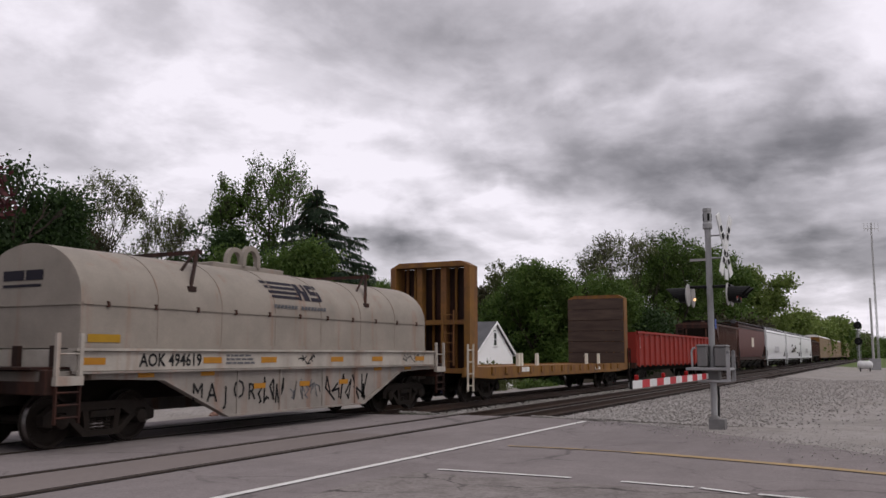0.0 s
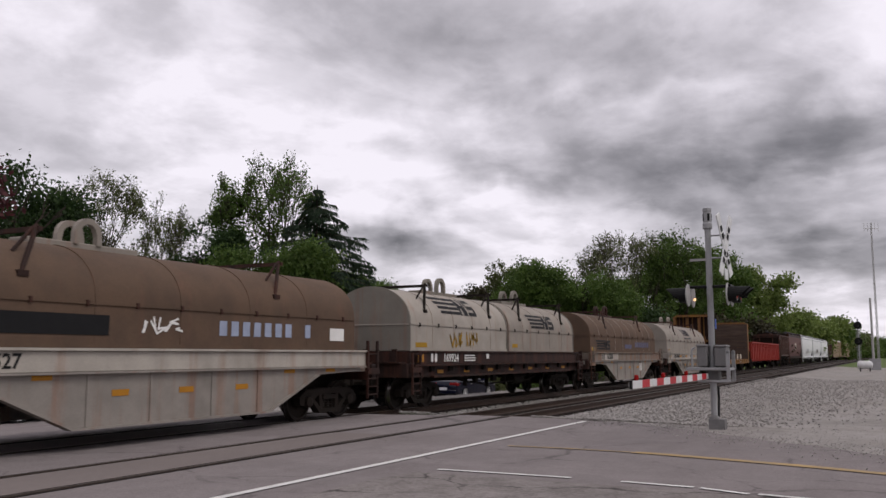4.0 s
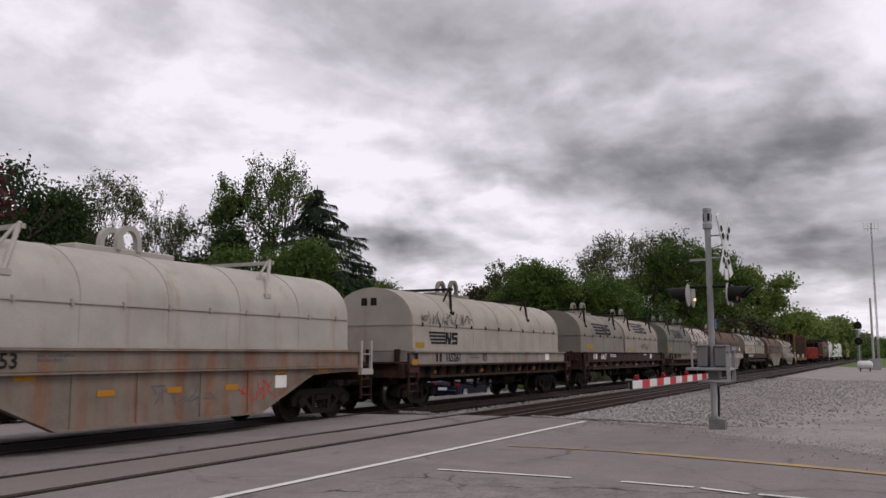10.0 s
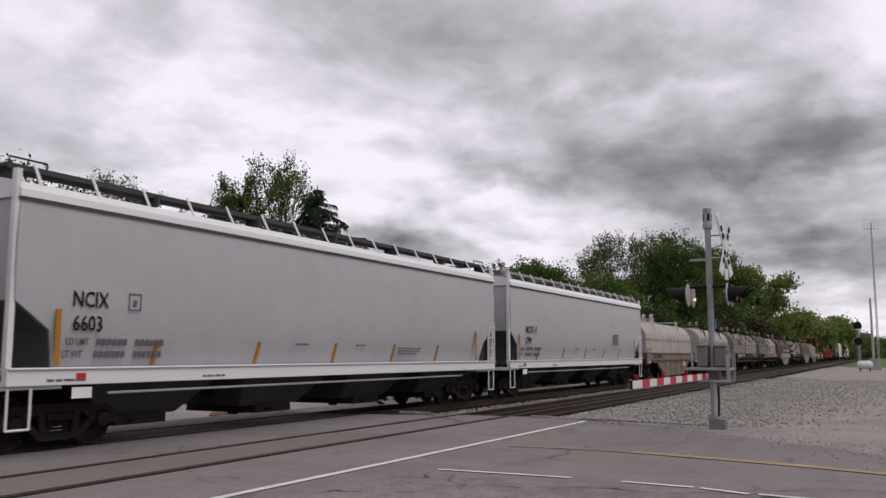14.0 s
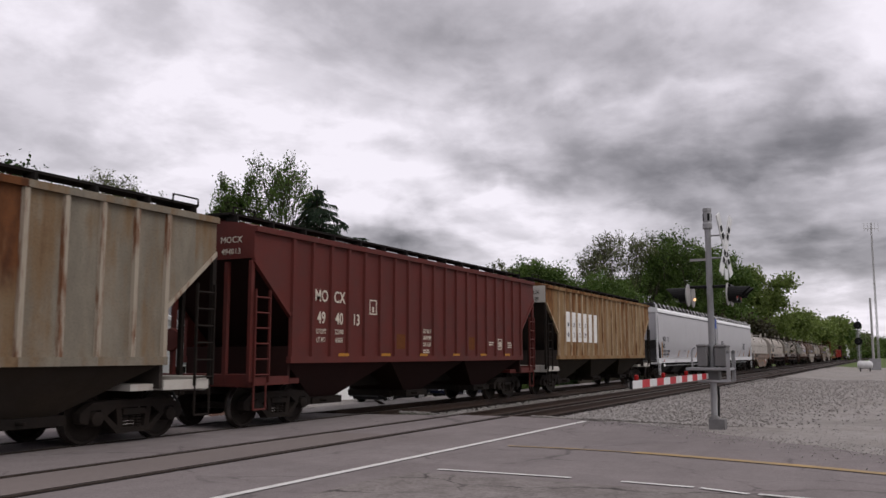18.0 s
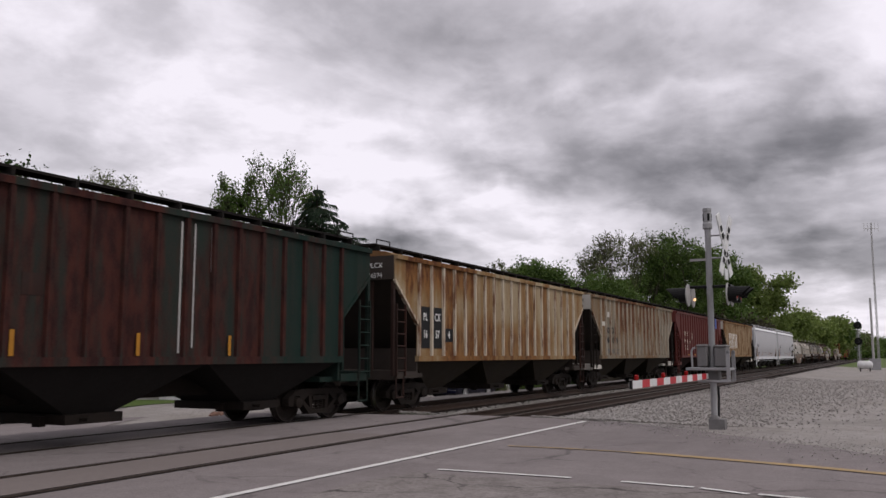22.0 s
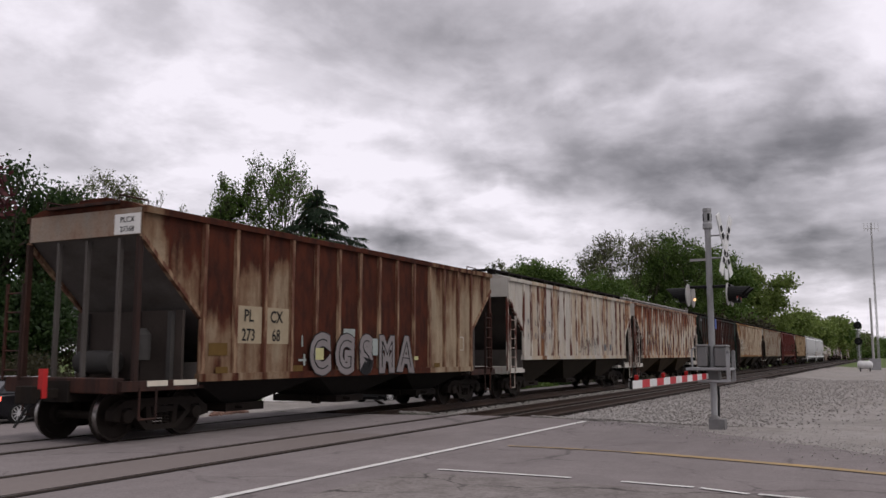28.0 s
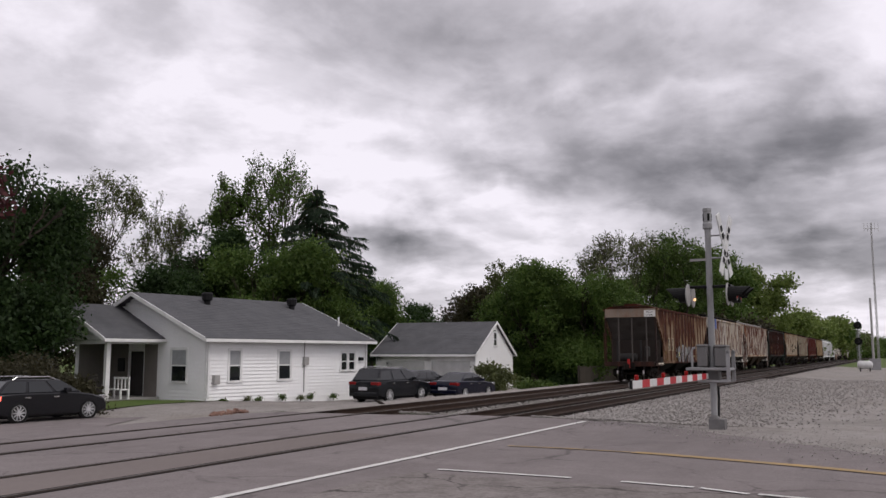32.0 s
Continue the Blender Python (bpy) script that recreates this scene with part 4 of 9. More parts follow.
def stripe_badge(hd, x, z, w, mat):
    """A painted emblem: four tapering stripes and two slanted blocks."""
    bm = bmesh.new()

    def quad(x0, x1, z0, z1, slant=0.0):
        def at(xx, zz):
            return (xx, -hood_y(hd["wide"], zz) - 0.014, zz)
        n = 4
        for i in range(n):
            za, zb = z0 + (z1 - z0) * i / n, z0 + (z1 - z0) * (i + 1) / n
            da, db = slant * i / n, slant * (i + 1) / n
            bm.faces.new([bm.verts.new(p) for p in (at(x0 + da, za), at(x1 + da, za), at(x1 + db, zb), at(x0 + db, zb))])
    h = w * 0.19
    for i in range(4):
        quad(x + i * w * 0.025, x + w * 0.55, z + h * (0.84 - i * 0.27), z + h * (1.0 - i * 0.27))
    # two bold blocks with slanted strokes
    quad(x + w * 0.555, x + w * 0.60, z, z + h, w * 0.012)
    quad(x + w * 0.60, x + w * 0.665, z + h * 0.42, z + h, w * -0.01)
    quad(x + w * 0.645, x + w * 0.71, z, z + h * 0.58, w * -0.01)
    quad(x + w * 0.70, x + w * 0.745, z, z + h, w * 0.012)
    quad(x + w * 0.79, x + w * 0.985, z + h * 0.78, z + h)
    quad(x + w * 0.79, x + w * 0.975, z + h * 0.38, z + h * 0.62)
    quad(x + w * 0.775, x + w * 0.97, z, z + h * 0.22)
    quad(x + w * 0.78, x + w * 0.835, z + h * 0.5, z + h * 0.9)
    quad(x + w * 0.925, x + w * 0.98, z + h * 0.1, z + h * 0.5)
    return part("emblem", bm, mat, hd, "dark painted striped emblem")


def scribble(parent, x, z, w, h, mat, seed, y, thick=0.025, strokes=9, label="sprayed graffiti scrawl"):
    r = random.Random(seed)
    bm = bmesh.new()
    for i in range(strokes):
        cx = x + w * (i + 0.5) / strokes
        pts = [Vector((cx + r.uniform(-0.5, 0.5) * w / strokes * 1.5, y, z + r.uniform(0, 1) * h)) for _ in range(4)]
        for p, q in zip(pts, pts[1:]):
            d = (q - p)
            if d.length < 0.03:
                continue
            s = Vector((-d.z, 0, d.x)).normalized() * thick / 2
            e = d.normalized() * thick / 2
            bm.faces.new([bm.verts.new(v) for v in (p - s - e, q - s + e, q + s + e, p + s - e)])
    return tagged(part("graffiti", bm, mat, parent, label), label, kind="stuff")


def fine_print(car, x, z, rows, w, mat, y, line=0.075):
    r = random.Random(round(x * 100 + z * 37))
    out = []
    for i in range(rows):
        u = x
        end = x + w * r.uniform(0.7, 1.0)
        while u < end:
            k = r.uniform(0.06, 0.22)
            out.append((u, min(u + k, end), z - i * line, z - i * line + line * 0.55))
            u += k + 0.035
    return bars(out, mat, car, "fine_print", y=y)


def rusty(name, colour, rust=0.9, at=0.5, tint=(0.16, 0.055, 0.022), grime=0.25, **kw):
    colour = tuple(c * 0.84 for c in colour)
    return material(name, colour, 0.65, second=tuple(c * 0.7 for c in colour), scale=0.8, fine=30, bump=0.12, streak=rust, streak_at=at - 0.035, streak_colour=tint, grime=grime, **kw)


NAVY_MARK = material("navy_marking", (0.018, 0.016, 0.024), 0.7, scale=3)
SILVER = rusty("aged_silver_paint", (0.31, 0.274, 0.236), 0.4, 0.59, grime=0.2)
BROWN = material("brown_rust_film", (0.108, 0.070, 0.048), 0.75, second=(0.064, 0.043, 0.032), scale=0.8, fine=25, streak=0.5, streak_at=0.55, streak_colour=(0.09, 0.05, 0.035), grime=0.3)
GREY_HOOD = rusty("grey_green_hood", (0.235, 0.215, 0.185), 0.35, 0.58, grime=0.2)
PALE_HOOD = rusty("pale_hood", (0.40, 0.36, 0.315), 0.35, 0.59, grime=0.18)
GREEN_HOOD = rusty("green_grey_hood", (0.165, 0.163, 0.135), 0.3, 0.6, grime=0.2)
def flaking(name, paint_colour, under_colour, at=0.56):
    """Paint that has come away in sharp-edged patches and runs, down to dark rust."""
    m = rusty(name, paint_colour, 0.6, 0.56, (0.10, 0.035, 0.022), grime=0.1)
    nodes, links = m.node_tree.nodes, m.node_tree.links
    bsdf = nodes["Principled BSDF"]
    old = bsdf.inputs["Base Color"].links[0].from_socket
    tc = nodes.new("ShaderNodeTexCoord")
    masks = []
    for scale, lo in (((2.6, 2.6, 1.5), at), ((5.0, 5.0, 1.1), at + 0.05)):
        mp = nodes.new("ShaderNodeMapping")
        mp.inputs["Scale"].default_value = scale
        n = nodes.new("ShaderNodeTexNoise")
        n.inputs["Scale"].default_value, n.inputs["Detail"].default_value, n.inputs["Roughness"].default_value = 1.0, 7, 0.6
        r = nodes.new("ShaderNodeMapRange")
        r.inputs["From Min"].default_value, r.inputs["From Max"].default_value = lo, lo + 0.03
        links.new(tc.outputs["Object"], mp.inputs[0]), links.new(mp.outputs[0], n.inputs["Vector"]), links.new(n.outputs["Fac"], r.inputs["Value"])
        masks.append(r.outputs[0])
    mx = nodes.new("ShaderNodeMath")
    mx.operation = "MAXIMUM"
    links.new(masks[0], mx.inputs[0]), links.new(masks[1], mx.inputs[1])
    mix = nodes.new("ShaderNodeMix")
    mix.data_type = "RGBA"
    mix.inputs[7].default_value = (*under_colour, 1)
    links.new(mx.outputs[0], mix.inputs["Factor"]), links.new(old, mix.inputs[6]), links.new(mix.outputs[2], bsdf.inputs["Base Color"])
    return m


FLAKED = flaking("flaking_white_hood", (0.46, 0.41, 0.38), (0.055, 0.021, 0.016))
CHALK = rusty("chalky_hood", (0.43, 0.40, 0.365), 0.4, 0.61, grime=0.15)
BLACKISH = rusty("dark_brown_frame", (0.032, 0.017, 0.014), 0.5, 0.5, (0.062, 0.022, 0.014))
WHITE_SILL = rusty("dirty_white_sill", (0.47, 0.43, 0.38), 0.4, 0.56, grime=0.28)
BELLY = rusty("stained_belly_plate", (0.31, 0.28, 0.25), 0.45, 0.54, grime=0.3)
RUST_SILL = rusty("rusted_cream_sill", (0.235, 0.195, 0.162), 0.6, 0.50, grime=0.4)
# RUST_SILL at half brightness: shade below the flange, put into the paint.
SHADED_BIN = rusty("shaded_rusty_sill", (0.115, 0.095, 0.078), 0.6, 0.50, grime=0.5)
YELLOW_TAG = material("yellow_tag", (0.33, 0.19, 0.02), 0.6, scale=5, bump=0.05)

# first coil car, silver with a fish-belly sill
car, hd, body, hl = coil_car(15.2, [SILVER], WHITE_SILL, BELLY, "belly", "silver coil car with a white fish-belly side sill and graffiti", end_mat=BLACKISH, step_mat=WHITE_SILL, seams=7,
                             brackets=(-3.5, 2.9), eyes=(-0.5,), frame_mat=BLACKISH, eye_mat=SILVER)
side_text(car, "AOK 494619", -4.2, 1.36, 0.33, BLACK, y=-1.545, squeeze=0.88, bold=0.006)
stripe_badge(hd[0], -1.15, 2.82, 2.1, NAVY_MARK)
bars([(-1.0 + i * 0.125, -0.91 + i * 0.125, 2.60, 2.68) for i in range(16) if i != 7], GREY_MARK, hd[0], y=-1.385)
bars([(-0.55, 0.45, 0, 0.05), (-0.55, 0.0, 0.12, 0.30), (0.05, 0.5, 0.12, 0.30)], NAVY_MARK, hd[0], "emblem", "dark striped emblem on the hood end", y=0.0).matrix_basis = pose(-hl - 0.066, 0.1, 2.75, 0, 0, -90)
bars([(-6.0, -5.3, 1.78, 1.92)], YELLOW_TAG, hd[0], "tag", "yellow tag", y=-1.388)
for x in (-6.0, -3.1, -1.35, 1.25, 3.1, 5.4):
    bars([(x - 0.26, x + 0.26, 1.40, 1.52)], ORANGE, car, "reflector", "small orange reflector", y=-1.545)
fine_print(car, -2.7, 1.53, 3, 1.0, GREY_MARK, -1.546)
for i, ch in enumerate("MAJOR"):
    writing(ch, 0.50 + 0.05 * (i % 2), BLACK, car, pose(-3.45 + i * 0.40, -1.508, 0.68 - 0.04 * (i % 3), 90, 0, 0), "graffiti", 0.85, "black sprayed letter")
scribble(car, -1.6, 0.50, 0.8, 0.62, BLACK, 4, -1.506, 0.05, 5)
scribble(car, -0.5, 0.55, 1.1, 0.5, GREY_MARK, 7, -1.506, 0.03, 8)
scribble(car, 0.9, 0.45, 1.9, 0.68, BLACK, 9, -1.506, 0.055, 7)
scribble(car, -0.3, 1.36, 0.7, 0.22, BLACK, 11, -1.546, 0.03, 4)
scribble(car, 4.5, 1.36, 1.2, 0.24, BLACK, 12, -1.546, 0.03, 6)
TRAIN.append((car, 16.32))

car, hd, body, hl = coil_car(15.2, [BROWN], RUST_SILL, BELLY, "belly", "brown weathered coil car with a pale fish-belly side sill", end_mat=BLACKISH, step_mat=RUST_SILL, seams=9, seam_mat=PALE_HOOD,
                             brackets=(-3.5, 2.9), eyes=(0.0,), frame_mat=BLACKISH)
stripe_badge(hd[0], -5.3, 1.80, 2.3, BLACK)
bars([(-4.95, -2.2, 1.32, 1.62)], WHITE_SILL, car, "number_patch", "pale painted number patch", y=-1.543)
side_text(car, "165508", -3.65, 1.36, 0.33, BLACK, y=-1.548, bold=0.006)
bars([(-4.86, -4.74, 1.36, 1.59), (-4.66, -4.52, 1.36, 1.59)], BLACK, car, "marking", y=-1.548)
bars([(1.6 + 0.42 * i, 1.9 + 0.42 * i, 1.95, 2.22) for i in range(7)] + [(-0.4, 0.9, 1.88, 2.08)], material("faded_blue_marking", (0.10, 0.10, 0.16), 0.7), hd[0], y=-1.388)
bars([(-6.0, -5.45, 1.76, 1.90)], YELLOW_TAG, hd[0], "tag", y=-1.388)
bars([(2.0, 2.35, 0.72, 1.12)], WHITE, car, "placard", y=-1.505)
TRAIN.append((car, 1.1))

car, hd, body, hl = coil_car(16.6, [PALE_HOOD, SILVER], BLACKISH, BLACKISH, "flat", "pale twin-hood coil car on a dark brown frame", seams=5, brackets=(-6.1, -1.45, 1.3, 5.9), eyes=(-3.2, 3.2), frame_mat=UNDER, eye_mat=GREY_HOOD, trim=GREY_HOOD)
stripe_badge(hd[0], -5.25, 2.82, 2.85, BLACK)
stripe_badge(hd[1], 2.1, 2.56, 2.75, BLACK)
side_text(car, "169924", -4.95, 1.36, 0.34, WHITE, y=-1.545, bold=0.006)
bars([(-6.25, -6.12, 1.36, 1.60), (-6.02, -5.88, 1.36, 1.60)], WHITE, car, "marking", y=-1.545)
bars([(-7.05, -6.7, 1.36, 1.58)], ORANGE, car, "reflector", y=-1.546)
fine_print(car, -4.0, 1.52, 3, 0.9, WHITE, -1.545)
bars([(-2.35, -2.15, 1.44, 1.60)], WHITE, car, "placard", y=-1.547)
for k, xx in enumerate((-4.6, -3.4)):
    scribble(hd[0], xx, 1.78, 0.85, 0.5, YELLOW_TAG, 21 + k, -1.332, 0.045, 8)
bars([(-6.8, -6.1, 1.78, 1.92)], YELLOW_TAG, hd[0], "tag", y=-1.329)
bars([(0.4, 0.9, 1.82, 1.95)], YELLOW_TAG, hd[1], "tag", y=-1.329)
TRAIN.append((car, -14.48))

car, hd, body, hl = coil_car(15.2, [BROWN], WHITE_SILL, BELLY, "belly", "brown weathered coil car with a white sill band", end_mat=BLACKISH, seams=6,
                             brackets=(-3.5, 2.9), eyes=(-1.4,), frame_mat=BLACKISH, eye_mat=SILVER)
side_text(car, "165527", -4.1, 1.36, 0.33, BLACK, y=-1.545, bold=0.006)
bars([(-5.3, -5.16, 1.36, 1.60), (-5.08, -4.94, 1.36, 1.60)], BLACK, car, "marking", y=-1.545)
bars([(-4.4, -1.8, 1.90, 2.25)], BLACK, hd[0], "faded_patch", y=-1.388)
bars([(1.0 + i * 0.36, 1.22 + i * 0.36, 1.95, 2.25) for i in range(7)] + [(3.9, 4.1, 1.95, 2.25)], material("pale_blue_marking", (0.30, 0.34, 0.45), 0.7), hd[0], y=-1.388)
bars([(4.9, 5.5, 1.90, 2.2)], WHITE, hd[0], "placard", y=-1.392)
scribble(hd[0], -1.0, 1.95, 1.0, 0.3, WHITE, 31, -1.392, 0.04, 6)
bars([(-5.6, -5.0, 1.82, 2.0)], YELLOW_TAG, hd[0], "tag", y=-1.388)
TRAIN.append((car, -30.58))

car, hd, body, hl = coil_car(16.6, [GREEN_HOOD, FLAKED], RUST_SILL, BLACKISH, "flat", "twin-hood coil car, one hood grey-green, one flaking white and rust", end_mat=BLACKISH, seams=4,
                             brackets=(-6.1, -1.45, 1.3, 5.9), eyes=(-4.0, 2.0), frame_mat=BLACKISH, eye_mat=GREEN_HOOD, trim=GREEN_HOOD, gussets=True, bin_mat=SHADED_BIN)
stripe_badge(hd[0], -5.25, 2.62, 2.72, NAVY_MARK)
stripe_badge(hd[1], 0.45, 2.05, 1.95, BLACK)
side_text(car, "168305", -4.80, 1.36, 0.35, BLACK, y=-1.545, bold=0.006)
bars([(-5.78, -5.65, 1.36, 1.60), (-5.56, -5.42, 1.36, 1.60)], BLACK, car, "marking", y=-1.545)
fine_print(car, -3.7, 1.53, 2, 1.2, GREY_MARK, -1.545)
fine_print(car, -0.5, 1.53, 1, 1.4, GREY_MARK, -1.545)
bars([(4.3, 4.62, 1.34, 1.61)], WHITE, car, "placard", y=-1.546)
bars([(-6.5, -5.9, 0.96, 1.16)], ORANGE, car, "reflector", y=-1.452)
solid("winch_box", [(-6.3, -5.9, -1.62, -1.545, 1.33, 1.62)], BLACKISH, car)
scribble(hd[1], 3.2, 1.95, 1.0, 0.8, WHITE, 41, -1.334, 0.03, 5)
bars([(4.4 + i * 0.22, 4.55 + i * 0.22, 2.0, 2.22) for i in range(9)], material("blue_spray", (0.22, 0.27, 0.5), 0.6), hd[1], "graffiti", y=-1.334)
scribble(hd[1], 1.1, 1.80, 1.6, 0.22, BLACK, 43, -1.334, 0.035, 8)
bars([(-6.6, -6.0, 1.84, 2.0)], YELLOW_TAG, hd[0], "tag", y=-1.329)
TRAIN.append((car, -46.41))

car, hd, body, hl = coil_car(16.6, [GREY_HOOD, SILVER], BLACKISH, BLACKISH, "flat", "grey twin-hood coil car on a rusty dark frame", seams=4, brackets=(-6.1, -1.45, 1.3, 5.9), eyes=(-3.4, 3.4), frame_mat=UNDER, eye_mat=GREY_HOOD, trim=GREY_HOOD)
stripe_badge(hd[0], -5.1, 2.50, 2.72, NAVY_MARK)
stripe_badge(hd[1], 2.0, 2.72, 2.85, NAVY_MARK)
side_text(car, "69637", -4.4, 1.36, 0.36, WHITE, y=-1.545, bold=0.006)
bars([(-5.95, -5.88, 1.36, 1.61), (-5.80, -5.73, 1.36, 1.61), (-5.62, -5.42, 1.36, 1.61)], WHITE, car, "marking", y=-1.545)
fine_print(car, -3.3, 1.54, 2, 1.2, WHITE, -1.545)
fine_print(car, 3.0, 1.54, 1, 0.8, WHITE, -1.545)
bars([(4.4, 4.75, 1.36, 1.60)], WHITE, car, "placard", y=-1.546)
scribble(hd[1], 3.2, 1.80, 1.9, 0.4, GREY_MARK, 51, -1.334, 0.035, 8)
bars([(-6.3, -5.4, 1.84, 2.02)], YELLOW_TAG, hd[0], "tag", y=-1.329)
bars([(0.6, 1.2, 1.78, 1.92)], YELLOW_TAG, hd[1], "tag", y=-1.329)
TRAIN.append((car, -63.24))

car, hd, body, hl = coil_car(15.2, [PALE_HOOD], BELLY, BLACKISH, "flat", "pale cream coil car with one long hood and graffiti", end_mat=BLACKISH, seams=6, gussets=True,
                             brackets=(-3.5, 2.9), eyes=(-1.3,), frame_mat=UNDER, eye_mat=GREY_HOOD)
side_text(car, "165261", -3.88, 1.36, 0.36, BLACK, y=-1.545, bold=0.006)
side_text(car, "05", -1.55, 1.36, 0.36, BLACK, y=-1.545, bold=0.002)
fine_print(car, -2.75, 1.53, 2, 0.75, GREY_MARK, -1.545)
bars([(-5.02, -4.90, 1.36, 1.61), (-4.80, -4.66, 1.36, 1.61)], BLACK, car, "marking", y=-1.545)
stripe_badge(hd[0], -5.2, 1.88, 1.95, BLACK)
for k in range(2):
    bars([(-0.1, 0.1, 0, 0.22)], BLACK, hd[0], "marking", y=0.0).matrix_basis = pose(-hl - 0.066, 0.25 - k * 0.32, 3.0, 0, 0, -90)
scribble(hd[0], -5.7, 2.42, 3.4, 0.42, GREY_MARK, 61, -1.40, 0.035, 16)
bars([(-6.0, -5.45, 1.78, 1.92)], YELLOW_TAG, hd[0], "tag", y=-1.388)
bars([(-6.62, -6.30, 1.26, 1.44)], ORANGE, car, "reflector", y=-1.640)
bars([(4.1, 4.5, 1.36, 1.60)], WHITE, car, "placard", y=-1.546)
TRAIN.append((car, -79.48))

car, hd, body, hl = coil_car(15.2, [CHALK], RUST_SILL, RUST_SILL, "belly", "chalky white coil car with a rust-streaked fish-belly side", end_mat=BLACKISH, step_mat=CHALK, seams=6,
                             brackets=(-3.5, 2.9), eyes=(-0.1,), frame_mat=CHALK, eye_mat=CHALK)
side_text(car, "166053", -3.85, 1.36, 0.34, BLACK, y=-1.545, bold=0.006)
bars([(-4.9, -4.78, 1.36, 1.60), (-4.68, -4.54, 1.36, 1.60)], BLACK, car, "marking", y=-1.545)
fine_print(car, -3.0, 1.54, 2, 0.7, GREY_MARK, -1.545)
end_text(car, "AOK", -hl - 0.062, 0.1, 3.0, 0.30, BLACK)
for k in range(2):
    bars([(-0.62 + 0.2 * i, -0.48 + 0.2 * i, -0.12 * k, 0.06 - 0.12 * k) for i in range(2 * k, 6)], GREY_MARK, hd[0], "fine_print", y=0.0).matrix_basis = pose(-hl - 0.066, 0.1, 2.86, 0, 0, -90)
bars([(-5.5, -4.8, 1.80, 1.94)], YELLOW_TAG, hd[0], "tag", y=-1.388)
bars([(-6.25, -5.9, 1.38, 1.60)], ORANGE, car, "reflector", y=-1.546)
bars([(3.0, 3.4, 0.85, 1.12)], WHITE, car, "placard", y=-1.505)
scribble(car, -0.5, 0.6, 1.6, 0.4, GREY_MARK, 71, -1.505, 0.03, 6)
scribble(car, 1.8, 0.6, 1.2, 0.45, RED_MARK, 72, -1.505, 0.025, 6)
TRAIN.append((car, -94.98))


# ---- covered hoppers ----
def funnel(car, x, z0, mat, top=4.0, low=1.0, z1=0.42, name="hopper_bay"):
    bm = bmesh.new()
    a = [(x - top / 2, -1.45, z0), (x + top / 2, -1.45, z0), (x + top / 2, 1.45, z0), (x - top / 2, 1.45, z0)]
    b = [(x - low / 2, -0.85, z1 + 0.12), (x + low / 2, -0.85, z1 + 0.12), (x + low / 2, 0.85, z1 + 0.12), (x - low / 2, 0.85, z1 + 0.12)]
    va, vb = [bm.verts.new(p) for p in a], [bm.verts.new(p) for p in b]
    for i in range(4):
        bm.faces.new((va[i], va[(i + 1) % 4], vb[(i + 1) % 4], vb[i]))
    bm.faces.new(va), bm.faces.new(vb[::-1])
    bay = part(name, bm, mat, car)
    bm = bmesh.new()
    box(bm, x - 0.62, x + 0.62, -1.0, 1.0, z1 - 0.04, z1 + 0.13)
    rod(bm, (x - 0.3, -1.2, z1 + 0.05), (x - 0.3, 1.2, z1 + 0.05), 0.035)
    box(bm, x - 0.72, x - 0.60, -0.5, -0.3, z1 - 0.08, z1 + 0.1)
    part("outlet_gate", bm, UNDER, bay, "dark steel discharge gate")
    return bay


def running_boards(car, half, z, mat, y=0.72, wide=0.42, step=1.25, rail=False, post_mat=None):
    for s in (-1, 1):
        bm = bmesh.new()
        box(bm, -half, half, s * y - wide / 2, s * y + wide / 2, z, z + 0.05)
        part("running_board", bm, mat, car, "long grated roof walkway")
        n = round(2 * half / step)
        bm = bmesh.new()
        box(bm, -0.03, 0.03, *sorted((s * (y - 0.02), s * (y + wide / 2 + 0.08))), z - 0.20, z + 0.002)
        me = finish("board_bracket", bm, post_mat or mat)
        for i in range(n + 1):
            part("board_bracket", me, mat, car).matrix_basis = pose(-half + 0.15 + (2 * half - 0.3) * i / n, 0, 0)
    for e in (-1, 1):
        bm = bmesh.new()
        box(bm, min(e * half, e * (half - 0.5)), max(e * half, e * (half - 0.5)), -y, y, z + 0.002, z + 0.052)
        part("cross_walk", bm, mat, car)
        for s in (-1, 1):
            bm = bmesh.new()
            pipe(bm, [(e * (half - 0.05), s * (y + 0.25), z), (e * (half - 0.05), s * (y + 0.25), z + 0.16), (e * (half - 0.75), s * (y + 0.25), z + 0.16), (e * (half - 0.75), s * (y + 0.25), z)], 0.018, 5)
            part("grab_iron", bm, post_mat or mat, car)


